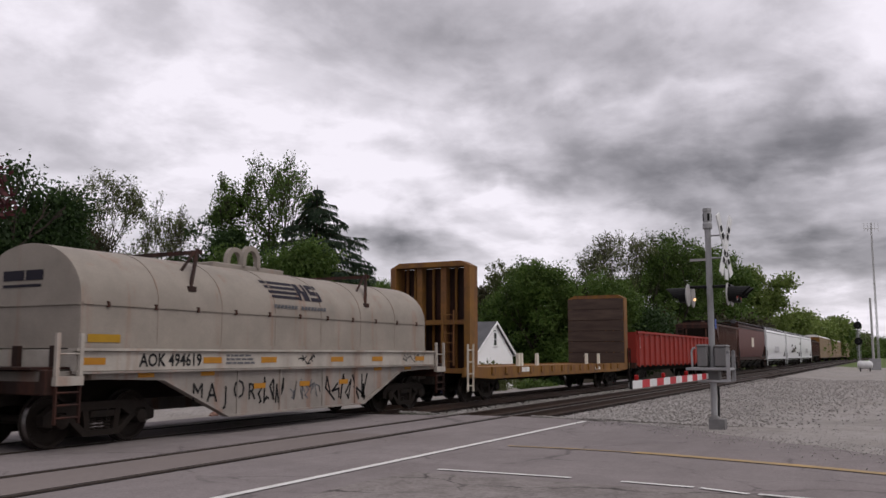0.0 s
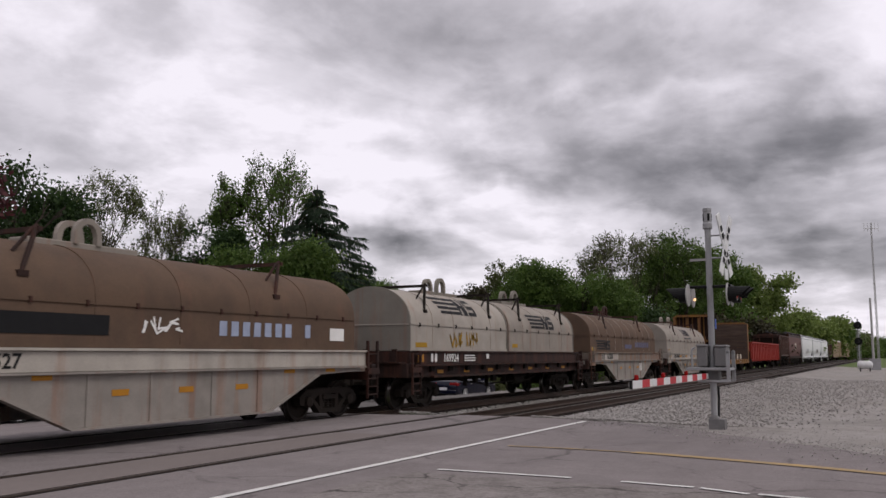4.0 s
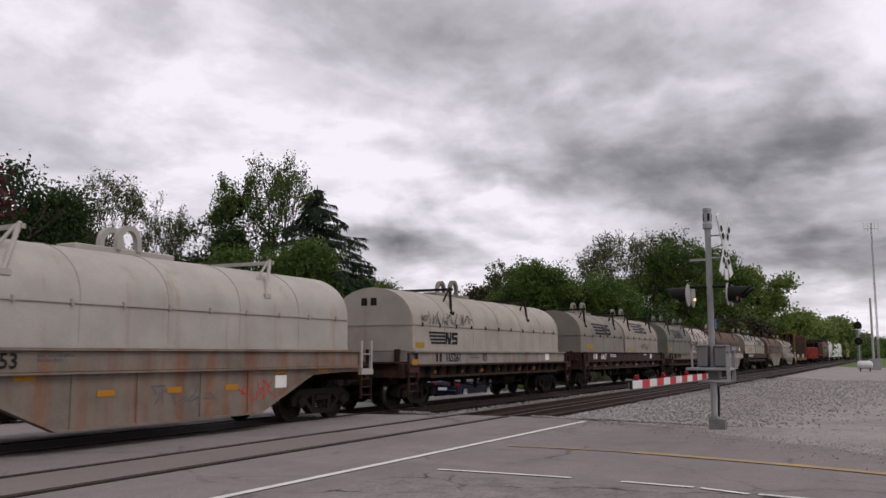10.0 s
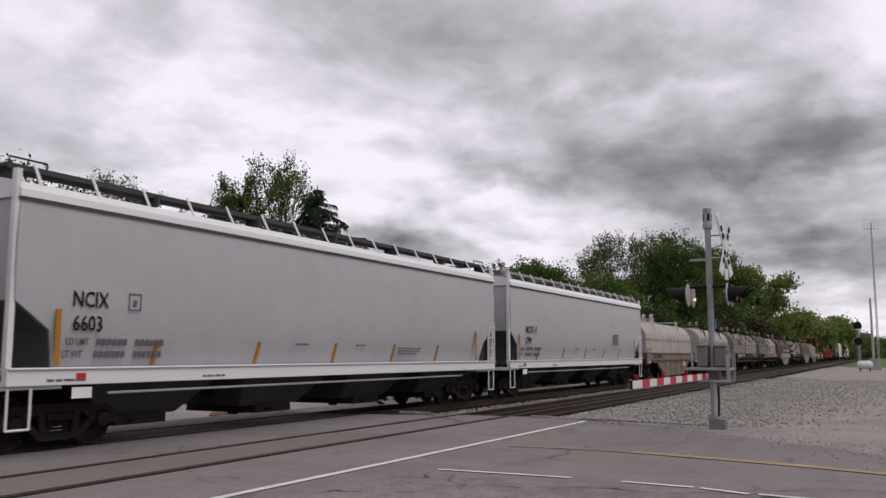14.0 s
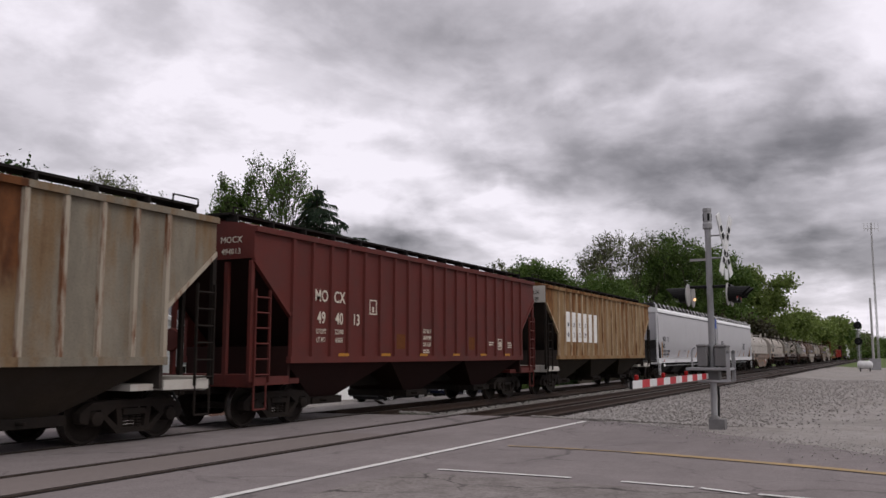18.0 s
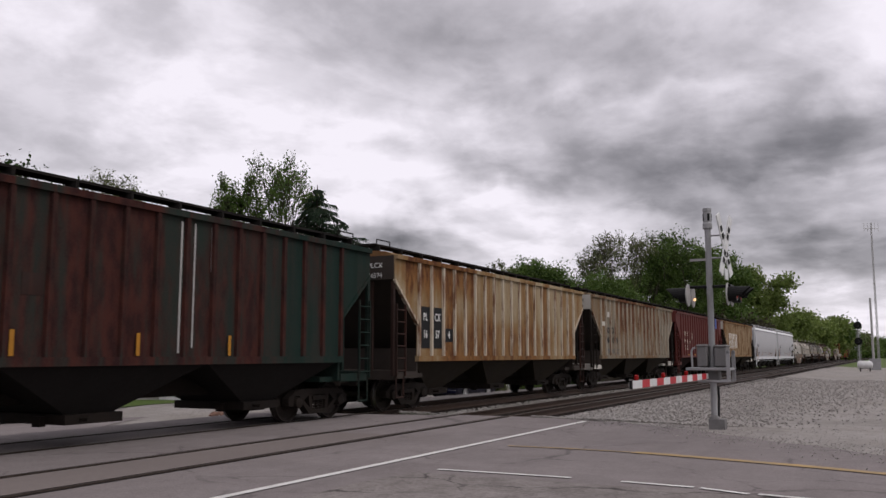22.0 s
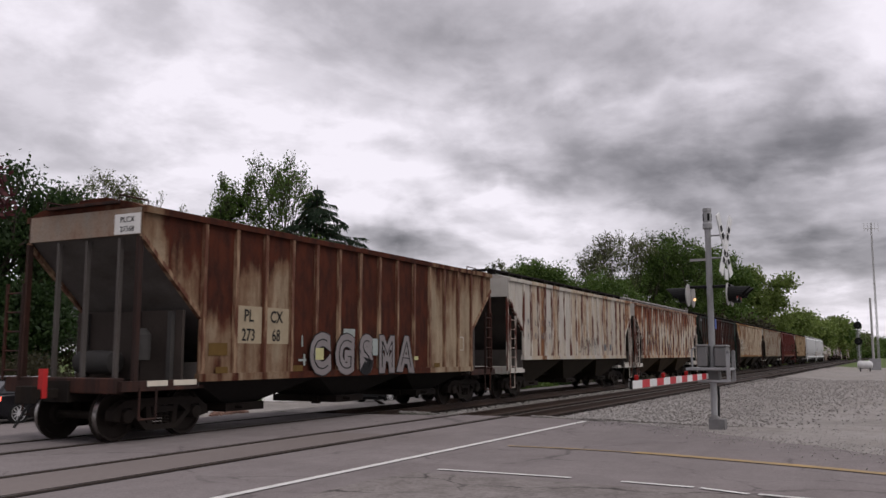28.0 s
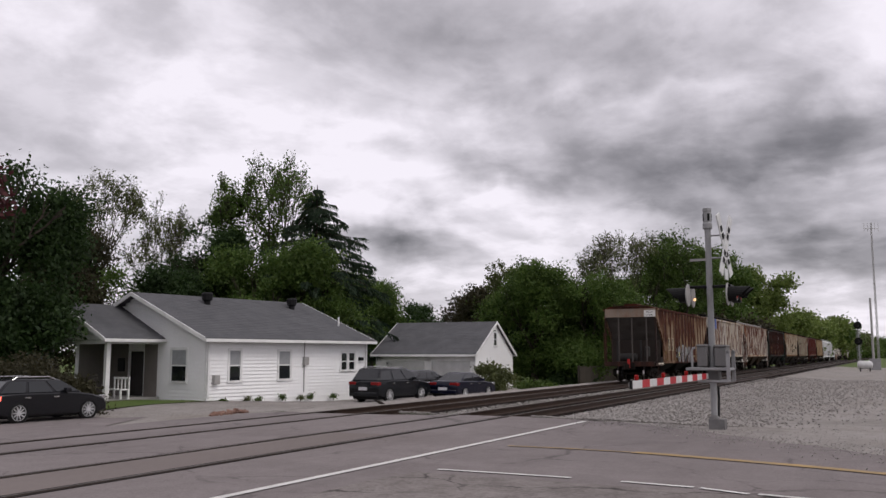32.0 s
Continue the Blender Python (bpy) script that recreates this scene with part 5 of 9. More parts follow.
def ribbed_hopper(label, side_mat, length=17.5, low=1.45, high=4.28, ribs=19, end_mat=None, slope_mat=None, bay_mat=None, top_mat=None, rib_mat=None, cut=(2.45, 3.57), ladder_mat=None,
                  roof_mat=None, eave=False, bays=3, end_panel=None, walk_up=0.30, inset=0.62, run=1.28, last=False):
    car = thing("covered_hopper", label, "freight car", "train")
    half = length / 2
    b = half - inset          # body half length
    inner = b - run         # where the sides reach full height
    end_mat, slope_mat, bay_mat = end_mat or side_mat, slope_mat or side_mat, bay_mat or slope_mat or UNDER
    rib_mat, ladder_mat, top_mat, roof_mat = rib_mat or side_mat, ladder_mat or side_mat, top_mat or UNDER, roof_mat or side_mat
    cl, ch = cut
    for s in (-1, 1):
        bm = bmesh.new()
        out = [(-inner, low), (inner, low), (inner, cl), (b, ch), (b, high), (-b, high), (-b, ch), (-inner, cl)]
        prism(bm, out, s * 1.50, s * 1.535, "y")
        part("side_sheet", bm, side_mat, car)
        bm = bmesh.new()
        box(bm, -b, b, s * 1.49, s * 1.615, high - 0.10, high + 0.02)
        part("top_chord", bm, roof_mat if eave else side_mat, car)
        bm = bmesh.new()
        box(bm, -inner - 0.02, inner + 0.02, s * 1.47, s * 1.60, low - 0.07, low + 0.08)
        part("side_sill", bm, side_mat, car)
        bm = bmesh.new()
        prism(bm, [(-0.065, s * 1.53), (0.065, s * 1.53), (0.045, s * 1.60), (-0.045, s * 1.60)], low + 0.08, high - 0.10, "z")
        rib_mesh = finish("rib", bm, rib_mat)
        for i in range(ribs):
            r = part("rib", rib_mesh, rib_mat, car)
            r.matrix_basis = pose(-inner + 0.06 + (2 * inner - 0.12) * i / (ribs - 1), 0, 0)
        for e in (-1, 1):
            # edge strip along the cut corner
            bm = bmesh.new()
            x0, x1 = e * inner, e * b
            prism(bm, [(x0, cl - 0.05), (x1, ch - 0.05), (x1, ch + 0.05), (x0, cl + 0.05)], s * 1.47, s * 1.57, "y")
            part("corner_strip", bm, rib_mat, car)
            bm = bmesh.new()
            box(bm, e * b - 0.05, e * b + 0.05, s * 1.48 - 0.04, s * 1.48 + 0.04, 1.0, ch)
            part("corner_post", bm, ladder_mat, car)
            xa, xb = sorted((e * (b - 0.04), e * (b - 0.52)))
            if not (last and e < 0):
                ladder(car, xa, xb, s * 1.57, 0.98, 2.95, ladder_mat, 6)
            stirrup(car, e * (b - 0.28), s * 1.54, ladder_mat, 0.98)
            bm = bmesh.new()
            box(bm, *sorted((e * (half - 0.72), e * inner)), s * 1.36, s * 1.54, 0.92, 1.10)
            part("end_side_sill", bm, end_mat, car)
    # roof with a low ridge
    bm = bmesh.new()
    prism(bm, [(-1.55, high), (1.55, high), (1.2, high + 0.12), (0.45, high + 0.20), (-0.45, high + 0.20), (-1.2, high + 0.12)], -b, b)
    part("roof", bm, roof_mat, car)
    bm = bmesh.new()
    box(bm, -0.72, 0.72, -0.38, 0.38, high + 0.20, high + 0.30)
    hatch = finish("roof_hatch", bm, roof_mat, bevel=0.02)
    for i in range(8):
        part("roof_hatch", hatch, roof_mat, car).matrix_basis = pose(-b + 0.9 + (2 * b - 1.8) * i / 7, 0, 0)
    running_boards(car, b + 0.1, high + walk_up, top_mat)
    for e in (-1, 1):
        bm = bmesh.new()
        box(bm, min(e * b, e * (b - 0.05)), max(e * b, e * (b - 0.05)), -1.5, 1.5, ch + 0.05, high)
        part("end_panel", bm, end_panel or end_mat, car)
        bm = bmesh.new()
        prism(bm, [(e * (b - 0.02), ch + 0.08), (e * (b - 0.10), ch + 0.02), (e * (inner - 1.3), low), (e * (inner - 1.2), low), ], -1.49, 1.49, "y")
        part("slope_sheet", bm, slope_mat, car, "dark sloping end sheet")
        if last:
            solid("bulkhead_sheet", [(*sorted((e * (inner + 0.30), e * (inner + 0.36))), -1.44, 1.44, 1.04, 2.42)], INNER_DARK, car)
            bm = bmesh.new()
            lathe(bm, [(0.0, -0.55), (0.22, -0.48), (0.24, 0.0), (0.22, 0.48), (0.0, 0.55)], (e * (inner + 0.75), 0.35, 1.42), "y", 14)
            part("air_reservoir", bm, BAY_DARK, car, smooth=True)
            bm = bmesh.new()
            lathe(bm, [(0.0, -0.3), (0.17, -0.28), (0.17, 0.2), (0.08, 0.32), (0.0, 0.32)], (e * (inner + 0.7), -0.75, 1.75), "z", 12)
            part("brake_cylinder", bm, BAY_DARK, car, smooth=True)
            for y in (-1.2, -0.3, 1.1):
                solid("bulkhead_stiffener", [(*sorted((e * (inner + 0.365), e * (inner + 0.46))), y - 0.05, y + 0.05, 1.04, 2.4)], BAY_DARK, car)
        for y in ((-0.92, -0.07, 0.71) if last else (-0.75, 0.75)):
            pw = 0.03 if last else 0.05
            bm = bmesh.new()
            prism(bm, [(e * (b - 0.03), 1.0), (e * (b - 0.12), 1.0), (e * (b - 0.12), ch), (e * (b - 0.03), ch)], y - pw, y + pw, "y")
            part("end_post", bm, ladder_mat if not last else SLOPE_GREY, car)
        solid("end_platform", [(min(e * (half - 0.68), e * (b - 1.9)), max(e * (half - 0.68), e * (b - 1.9)), -1.36, 1.36, 0.92, 1.04)], end_mat, car)
        solid("end_beam", [(min(e * (half - 0.66), e * (half - 0.86)), max(e * (half - 0.66), e * (half - 0.86)), -1.45, 1.45, 0.88, 1.16)], end_mat, car, bevel=0.02)
        solid("bolster_web", [(min(e * inner, e * (inner - 0.08)), max(e * inner, e * (inner - 0.08)), -1.5, 1.5, 0.95, low + 0.3)], slope_mat, car)
        end_ladder(car, e * (b + (0.45 if last else 0.02)), 1.0, 1.45, 1.1, 2.9 if last else high - 0.2, ladder_mat, 5 if last else 8)
    if not last:
        bm = bmesh.new()
        lathe(bm, [(0.0, -0.05), (0.24, -0.04), (0.27, 0.0), (0.24, 0.04), (0.0, 0.05)], (-half + 0.60, 0.7, 1.9), "x", 16)
        part("brake_wheel", bm, ladder_mat, car)
    solid("centre_sill", [(-half + 0.62, half - 0.62, -0.32, 0.32, 0.72, 1.10)], UNDER, car)
    pitch = 2 * inner / bays
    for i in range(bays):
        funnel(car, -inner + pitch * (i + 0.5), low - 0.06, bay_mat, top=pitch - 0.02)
    trucks(car, half - 2.15)
    couplers(car, half)
    return car, b, inner


# Grey for bays and end gear with the underside shade mixed in.
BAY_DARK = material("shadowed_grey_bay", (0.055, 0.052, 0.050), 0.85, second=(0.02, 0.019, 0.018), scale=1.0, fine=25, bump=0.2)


def smooth_hopper(label, mat, sill_mat, length=19.7, bays=4, top_mat=None, high=4.16):
    car = thing("covered_hopper", label, "freight car", "train")
    half = length / 2
    end = half - 0.80
    levels = [(1.22, end - 0.77, 1.32), (1.45, end - 0.76, 1.38), (1.7, end - 0.74, 1.455), (1.96, end - 0.71, 1.52), (2.4, end - 0.03, 1.578), (2.9, end, 1.60), (3.4, end, 1.60), (3.75, end - 0.02, 1.585), (4.02, end - 0.04, 1.555)]
    bm = bmesh.new()
    rings = []
    for z, lx, wy in levels:
        rings.append([bm.verts.new(p) for p in ((-lx, -wy, z), (lx, -wy, z), (lx, wy, z), (-lx, wy, z))])
    for r0, r1 in zip(rings, rings[1:]):
        for i in range(4):
            bm.faces.new((r0[i], r0[(i + 1) % 4], r1[(i + 1) % 4], r1[i]))
            bm.edges.get((r0[i], r1[i])).smooth = False
    for r in (rings[3], rings[4]):
        for i in (1, 3):
            bm.edges.get((r[i], r[(i + 1) % 4])).smooth = False
    bm.faces.new(rings[0][::-1]), bm.faces.new(rings[-1])
    part("body", bm, mat, car, smooth=True)
    bm = bmesh.new()
    prism(bm, [(-1.62, 4.02), (1.62, 4.02), (1.60, high - 0.02), (1.46, high + 0.12), (0.9, high + 0.24), (0.4, high + 0.28), (-0.4, high + 0.28), (-0.9, high + 0.24), (-1.46, high + 0.12), (-1.60, high - 0.02)], -end, end)
    part("roof", bm, sill_mat, car)
    for s in (-1, 1):
        # The eave's shadow line, made as a dark strip on the side.
        solid("eave_strip", [(-end, end, *sorted((s * 1.54, s * 1.60)), 3.975, 4.018)], GREY_MARK, car, "dark strip for the shadow line below the eave")
        solid("kick_plate", [(-end, end, *sorted((s * 1.22, s * 1.26)), high + 0.34, high + 0.43)], top_mat or GREY_MARK, car)
        bm = bmesh.new()
        prism(bm, [(s * 1.52, high + 0.06), (s * 1.50, high + 0.04), (s * 1.27, high + 0.46), (s * 1.29, high + 0.48)], -0.022, 0.022)
        strap = finish("walkway_strap", bm, sill_mat)
        for i in range(16):
            part("walkway_strap", strap, sill_mat, car).matrix_basis = pose(-8.6 + i * 17.2 / 15, 0, 0)
    running_boards(car, end, high + 0.38, top_mat or GREY_MARK, y=0.95, wide=0.58, step=3.0, post_mat=top_mat or GREY_MARK)
    for s in (-1, 1):
        bm = bmesh.new()
        box(bm, -half + 0.75, half - 0.75, s * 1.46, s * 1.60, 1.08, 1.35)
        box(bm, -half + 0.75, half - 0.75, s * 1.40, s * 1.64, 1.33, 1.365)
        part("side_sill", bm, sill_mat, car, bevel=0.01)
        bm = bmesh.new()
        rod(bm, (-7.0, s * 1.40, 0.92), (7.0, s * 1.40, 0.92), 0.025, seg=5)
        part("pipe_run", bm, sill_mat, car)
        for e in (-1, 1):
            xa, xb = sorted((e * (half - 0.78), e * (half - 1.25)))
            if e > 0:
                ladder(car, xa, xb, s * 1.58, 1.26, 2.65, sill_mat, 4, r=0.018)
            stirrup(car, e * (half - 1.0), s * 1.56, sill_mat, 1.05)
            bm = bmesh.new()
            box(bm, e * (half - 0.80) - 0.05, e * (half - 0.80) + 0.05, s * 1.50 - 0.05, s * 1.50 + 0.05, 1.26, high + 0.30)
            part("corner_post", bm, sill_mat, car)
    for e in (-1, 1):
        x0, x1 = sorted((e * (half - 0.72), e * 8.0))
        solid("end_platform", [(x0, x1, -1.46, 1.46, 1.02, 1.12)], sill_mat, car)
        # Added plate over the body's end slope; its dark colour imitates recess shade.
        bm = bmesh.new()
        prism(bm, [(e * (end - 0.76), 1.24), (e * (end - 0.69), 1.96), (e * (end - 0.01), 2.41), (e * (end + 0.012), 2.395), (e * (end - 0.67), 1.945), (e * (end - 0.74), 1.24)], -1.535, 1.535, "y")
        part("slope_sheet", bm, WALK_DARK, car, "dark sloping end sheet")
        end_ladder(car, e * (half - 0.76), 0.95, 1.42, 1.12, high + 0.2, sill_mat, 9)
    solid("centre_sill", [(-half + 0.65, half - 0.65, -0.34, 0.34, 0.72, 1.04)], UNDER, car)
    pitch = 15.6 / bays
    for i in range(bays):
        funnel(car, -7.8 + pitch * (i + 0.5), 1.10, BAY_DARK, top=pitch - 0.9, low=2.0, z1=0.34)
    trucks(car, half - 2.15)
    couplers(car, half)
    return car


# Grimy grey for end slopes, lowered so the colour itself holds their shade.
HOPPER_GREY = material("shaded_grey_slope", (0.070, 0.062, 0.057), 0.85, second=(0.022, 0.02, 0.019), scale=1.0, fine=25, bump=0.2, grime=0.3)
CLEAN_GREY = material("light_grey_paint", (0.395, 0.388, 0.405), 0.5, second=(0.345, 0.338, 0.352), scale=0.5, fine=30, bump=0.03, amount=0.6, grime=0.05)
CLEAN_WHITE = material("clean_white_paint", (0.62, 0.62, 0.63), 0.45, second=(0.6, 0.6, 0.6), scale=1.0, fine=30, bump=0.03)
WALK_PALE = material("pale_walkway", (0.27, 0.265, 0.26), 0.7, scale=2, fine=30, bump=0.1)
# Dark walkway colour, used again as painted shade on the end slopes.
WALK_DARK = material("walkway_and_shaded_slope", (0.060, 0.058, 0.058), 0.7, scale=2, fine=30, bump=0.1)
OUTLET_RUST = material("rusty_outlet", (0.085, 0.035, 0.022), 0.9, second=(0.03, 0.018, 0.014), scale=3, fine=25)

for code, number, centre, lx in (("NCIX", "1799", -112.05, 0), ("NCIX", "6603", -131.60, 0)):
    car = smooth_hopper("light grey smooth-sided covered hopper with white sills", CLEAN_GREY, CLEAN_WHITE, top_mat=WALK_PALE if number == "1799" else WALK_DARK)
    mark_at = -7.27 if number == "1799" else -7.62
    side_text(car, code, mark_at, 2.36, 0.37, BLACK, y=-1.60, squeeze=0.82, bold=0.004)
    side_text(car, number, mark_at, 1.96, 0.37, BLACK, y=-1.555, squeeze=0.85, bold=0.004)
    bars([(-6.80, -6.52, 2.34, 2.36), (-6.80, -6.52, 2.62, 2.64), (-6.80, -6.78, 2.34, 2.64), (-6.54, -6.52, 2.34, 2.64), (-6.70, -6.62, 2.42, 2.52)], GREY_MARK, car, y=-1.598)
    for z, word in ((1.73, "LD LMT"), (1.52, "LT WT")):
        y = -1.508 if z > 1.6 else -1.455
        side_text(car, word, -7.78 if word == "LD LMT" else -7.84, z, 0.17, GREY_MARK, y=y, squeeze=0.8, bold=0.002)
        bars([(-7.38 + k * 0.115, -7.30 + k * 0.115, z, z + 0.11) for k in range(6)] + [(-6.52 + k * 0.115, -6.44 + k * 0.115, z, z + 0.11) for k in range(6)], GREY_MARK, car, "fine_print", y=y)
    fine_print(car, 3.65, 2.48, 7, 1.2, GREY_MARK, -1.598, 0.075) if number == "1799" else fine_print(car, 2.7, 1.72, 3, 1.3, GREY_MARK, -1.55, 0.07)
    fine_print(car, -1.9, 1.78, 1, 0.5, GREY_MARK, -1.55)
    fine_print(car, 0.6, 1.78, 1, 0.5, GREY_MARK, -1.55)
    for i, x in enumerate((-8.24, -6.0, -3.1, -0.2, 2.6, 5.15, 7.6)):
        bm = bmesh.new()
        box(bm, x - 0.05, x + 0.05, -0.006, 0.006, 0, 0.48 if 0 < i < 6 else 0.9)
        part("reflector", bm, ORANGE, car, "upright yellow-orange reflector strip").matrix_basis = pose(0, -1.375, 1.38, 16, 0, 0) if 0 < i < 6 else pose(0, -1.60, 1.40)
    bars([(-7.85, -7.65, 1.14, 1.27)], RED_MARK, car, "marking", y=-1.602)
    bars([(-7.9, -7.5, 0.86, 1.04)], WHITE, car, "bracket", y=-1.58)
    fine_print(car, -8.4, 1.14, 1, 0.9, GREY_MARK, -1.602)
    fine_print(car, -4.9, 1.14, 1, 0.8, GREY_MARK, -1.602)
    end_text(car, code, -9.06, -0.3, 3.72, 0.24, BLACK)
    end_text(car, number, -9.06, -0.3, 3.42, 0.24, BLACK)
    TRAIN.append((car, centre))

BAY_BROWN = material("rust_brown_bay", (0.075, 0.050, 0.030), 0.9, second=(0.028, 0.017, 0.012), scale=0.8, fine=20, bump=0.25, grime=0.3, amount=0.9)
# Walkway colour; on hopper bays its near-black stands in for shade.
ROOF_DARK = material("walkway_and_shaded_bay", (0.014, 0.012, 0.011), 0.85, scale=2, fine=20)
# Dirty bay paint, darkened further to hold the shade beneath the car.
SHADED_BAY = material("dirty_shaded_bay", (0.036, 0.027, 0.019), 0.9, second=(0.012, 0.010, 0.009), scale=0.8, fine=20, bump=0.25, grime=0.4)
# Shade of the recessed car ends is put into this slope colour.
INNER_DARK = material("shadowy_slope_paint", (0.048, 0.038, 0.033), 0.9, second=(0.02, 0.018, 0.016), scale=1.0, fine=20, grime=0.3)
# panel layout of the two rib spacings: first rib and pitch
WIDE, NARROW = (-6.79, 0.7544), (-6.10, 0.9385)
DEEP, BRIGHT = (0.062, 0.019, 0.011), (0.185, 0.068, 0.022)
TAN_RUST = weathered("tan_rusty_side", (0.275, 0.190, 0.105), (0.08, 0.034, 0.015), (0.17, 0.078, 0.028), *WIDE, at=0.53, top=0.08, panel=0.16, runs=0.55, stain=0.85, edge=0.03, seed=3)
MAROON = material("maroon_paint", (0.098, 0.021, 0.017), 0.65, second=(0.066, 0.017, 0.014), scale=0.7, fine=30, bump=0.06, grime=0.3, spec=0.15, streak=0.4, streak_at=0.56, streak_colour=(0.05, 0.016, 0.012))
# Darker copy of the maroon, with shade painted in for bays and slopes.
MAROON_SHADED = material("shaded_maroon_bay", (0.022, 0.008, 0.007), 0.85, second=(0.016, 0.008, 0.007), scale=0.9, fine=25, spec=0.12)
STREAKED = weathered("grey_cream_streaked", (0.235, 0.208, 0.165), (0.055, 0.019, 0.010), (0.125, 0.048, 0.019), *WIDE, at=0.555, soft=0.18, top=0.06, top_run=1.8, panel=0.16, runs=0.6, stain=0.85,
                     zones=((-4.0, 3.8, 2.7, 5.0, 0.12), (0.5, 4.0, 1.0, 5.0, 0.09), (-4.6, -1.0, 1.0, 5.0, 0.03), (4.3, 8.5, 0.5, 5.0, -0.14)), stain_colour=(0.165, 0.105, 0.055), seed=11)
OCHRE = weathered("ochre_stained_side", (0.36, 0.285, 0.185), (0.070, 0.024, 0.012), (0.20, 0.095, 0.034), *WIDE, at=0.56, soft=0.2, panel=0.20, runs=0.6, stain=0.9, edge=0.06,
                  zones=((-4.9, 7.0, 0.9, 2.62, 0.13), (-4.6, 0.8, 1.0, 2.5, 0.05), (4.5, 7.0, 2.6, 5.0, 0.04), (-7.9, -3.2, 3.55, 5.0, 0.30), (-5.4, -4.2, 0.8, 5.0, 0.10)), stain_colour=(0.205, 0.120, 0.052), seed=5)
GREEN = weathered("dark_green_paint", (0.013, 0.030, 0.025), (0.024, 0.009, 0.009), (0.056, 0.018, 0.014), *WIDE, at=0.58, soft=0.18, panel=0.16, runs=0.7, stain=0.6, zones=((-3.8, 3.4, 1.0, 5.0, 0.20),), stain_colour=(0.030, 0.025, 0.022), seed=2)
BLOTCHED = weathered("rust_blotched_white", (0.49, 0.445, 0.385), (0.075, 0.019, 0.009), (0.155, 0.040, 0.012), *WIDE, at=0.555, soft=0.10, top=0.24, top_run=1.5, panel=0.10, runs=0.3, inset=0.14, stain=0.65,
                     zones=((-6.9, -4.6, 1.0, 5.0, 0.14), (-4.6, 4.4, 2.7, 5.0, 0.05), (-3.2, 4.8, 1.0, 2.2, 0.11)), stain_colour=(0.33, 0.205, 0.095), seed=7)
CHALKY = weathered("chalky_rust_streaked", (0.45, 0.42, 0.38), (0.070, 0.023, 0.013), (0.19, 0.072, 0.024), *WIDE, at=0.60, soft=0.14, panel=0.26, runs=0.5, edge=0.07, stain=0.85,
                   zones=((-1.8, 3.4, 2.3, 5.0, 0.08), (-4.6, 0.8, 1.0, 5.0, 0.05)), stain_colour=(0.36, 0.29, 0.21), seed=14)
RUSTED = weathered("deep_rust_side", (0.335, 0.265, 0.185), (0.022, 0.0065, 0.005), (0.060, 0.014, 0.0075), *NARROW, at=0.53, soft=0.13, top=0.16, top_run=1.3, panel=0.06, runs=0.55, edge=0.10, stain=0.85,
                   zones=((-3.0, 3.2, 0.4, 5.0, 0.50), (-6.6, -5.3, 2.4, 5.0, 0.20), (-5.2, -3.1, 3.5, 5.0, 0.12), (3.3, 7.5, 0.4, 5.0, -0.10)), stain_colour=(0.115, 0.060, 0.034), seed=21)
RIB_CREAM = rib_paint("cream_rib_paint", (0.29, 0.25, 0.195), (0.12, 0.048, 0.02), 0.55)
RIB_OCHRE = rib_paint("pale_rib_paint", (0.33, 0.245, 0.155), (0.13, 0.060, 0.022), 0.53)
RIB_WHITE = rib_paint("white_rib_paint", (0.43, 0.39, 0.34), (0.085, 0.024, 0.016), 0.50, 0.14)
RIB_PALE = rib_paint("chalky_rib_paint", (0.42, 0.36, 0.28), (0.12, 0.05, 0.02), 0.55)
RIB_RUST = rib_paint("rusted_rib_paint", (0.27, 0.185, 0.115), (0.075, 0.024, 0.012), 0.46, 0.26)
END_STAINED = weathered("stained_end_paint", (0.31, 0.28, 0.24), (0.07, 0.026, 0.014), (0.22, 0.085, 0.028), -1.0, 0.9, at=0.53, panel=0.1, runs=0.6, stain=0.8, seed=31)
SLOPE_GREY = weathered("sooty_grey_slope", (0.125, 0.115, 0.11), (0.026, 0.022, 0.020), (0.05, 0.034, 0.028), -40.0, 100.0, at=0.50, soft=0.25, panel=0.0, runs=0.55, stain=0.6, stain_colour=(0.075, 0.066, 0.06), seed=1)
BEIGE = material("beige_number_paint", (0.33, 0.275, 0.19), 0.7, second=(0.24, 0.19, 0.13), scale=2, fine=30, amount=0.8, grime=0.15)
OFFWHITE = rusty("stained_offwhite", (0.55, 0.52, 0.47), 0.35, 0.58, grime=0.1)
BOARD_GREY = material("galvanized_walkway", (0.35, 0.34, 0.33), 0.6, scale=3, fine=20)


def split_mark(car, left, right, x, z, size, mat, gap=0.42, y=-1.545):
    side_text(car, left, x, z, size, mat, y=y, squeeze=0.9)
    side_text(car, right, x + gap * 2, z, size, mat, y=y, squeeze=0.9)


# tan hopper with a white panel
car, b, inner = ribbed_hopper("tan rust-streaked covered hopper with a white number panel", TAN_RUST, end_mat=OFFWHITE, slope_mat=INNER_DARK, bay_mat=SHADED_BAY, top_mat=ROOF_DARK, ladder_mat=UNDER, rib_mat=RIB_OCHRE)
pitch = (2 * inner - 0.12) / 18
for i in range(1, 7):
    bars([(-inner + 0.2 + pitch * i, -inner + 0.06 + pitch * (i + 1) - 0.07, 2.1, 3.35)], WHITE, car, "number_panel", "white painted panel", y=-1.54)
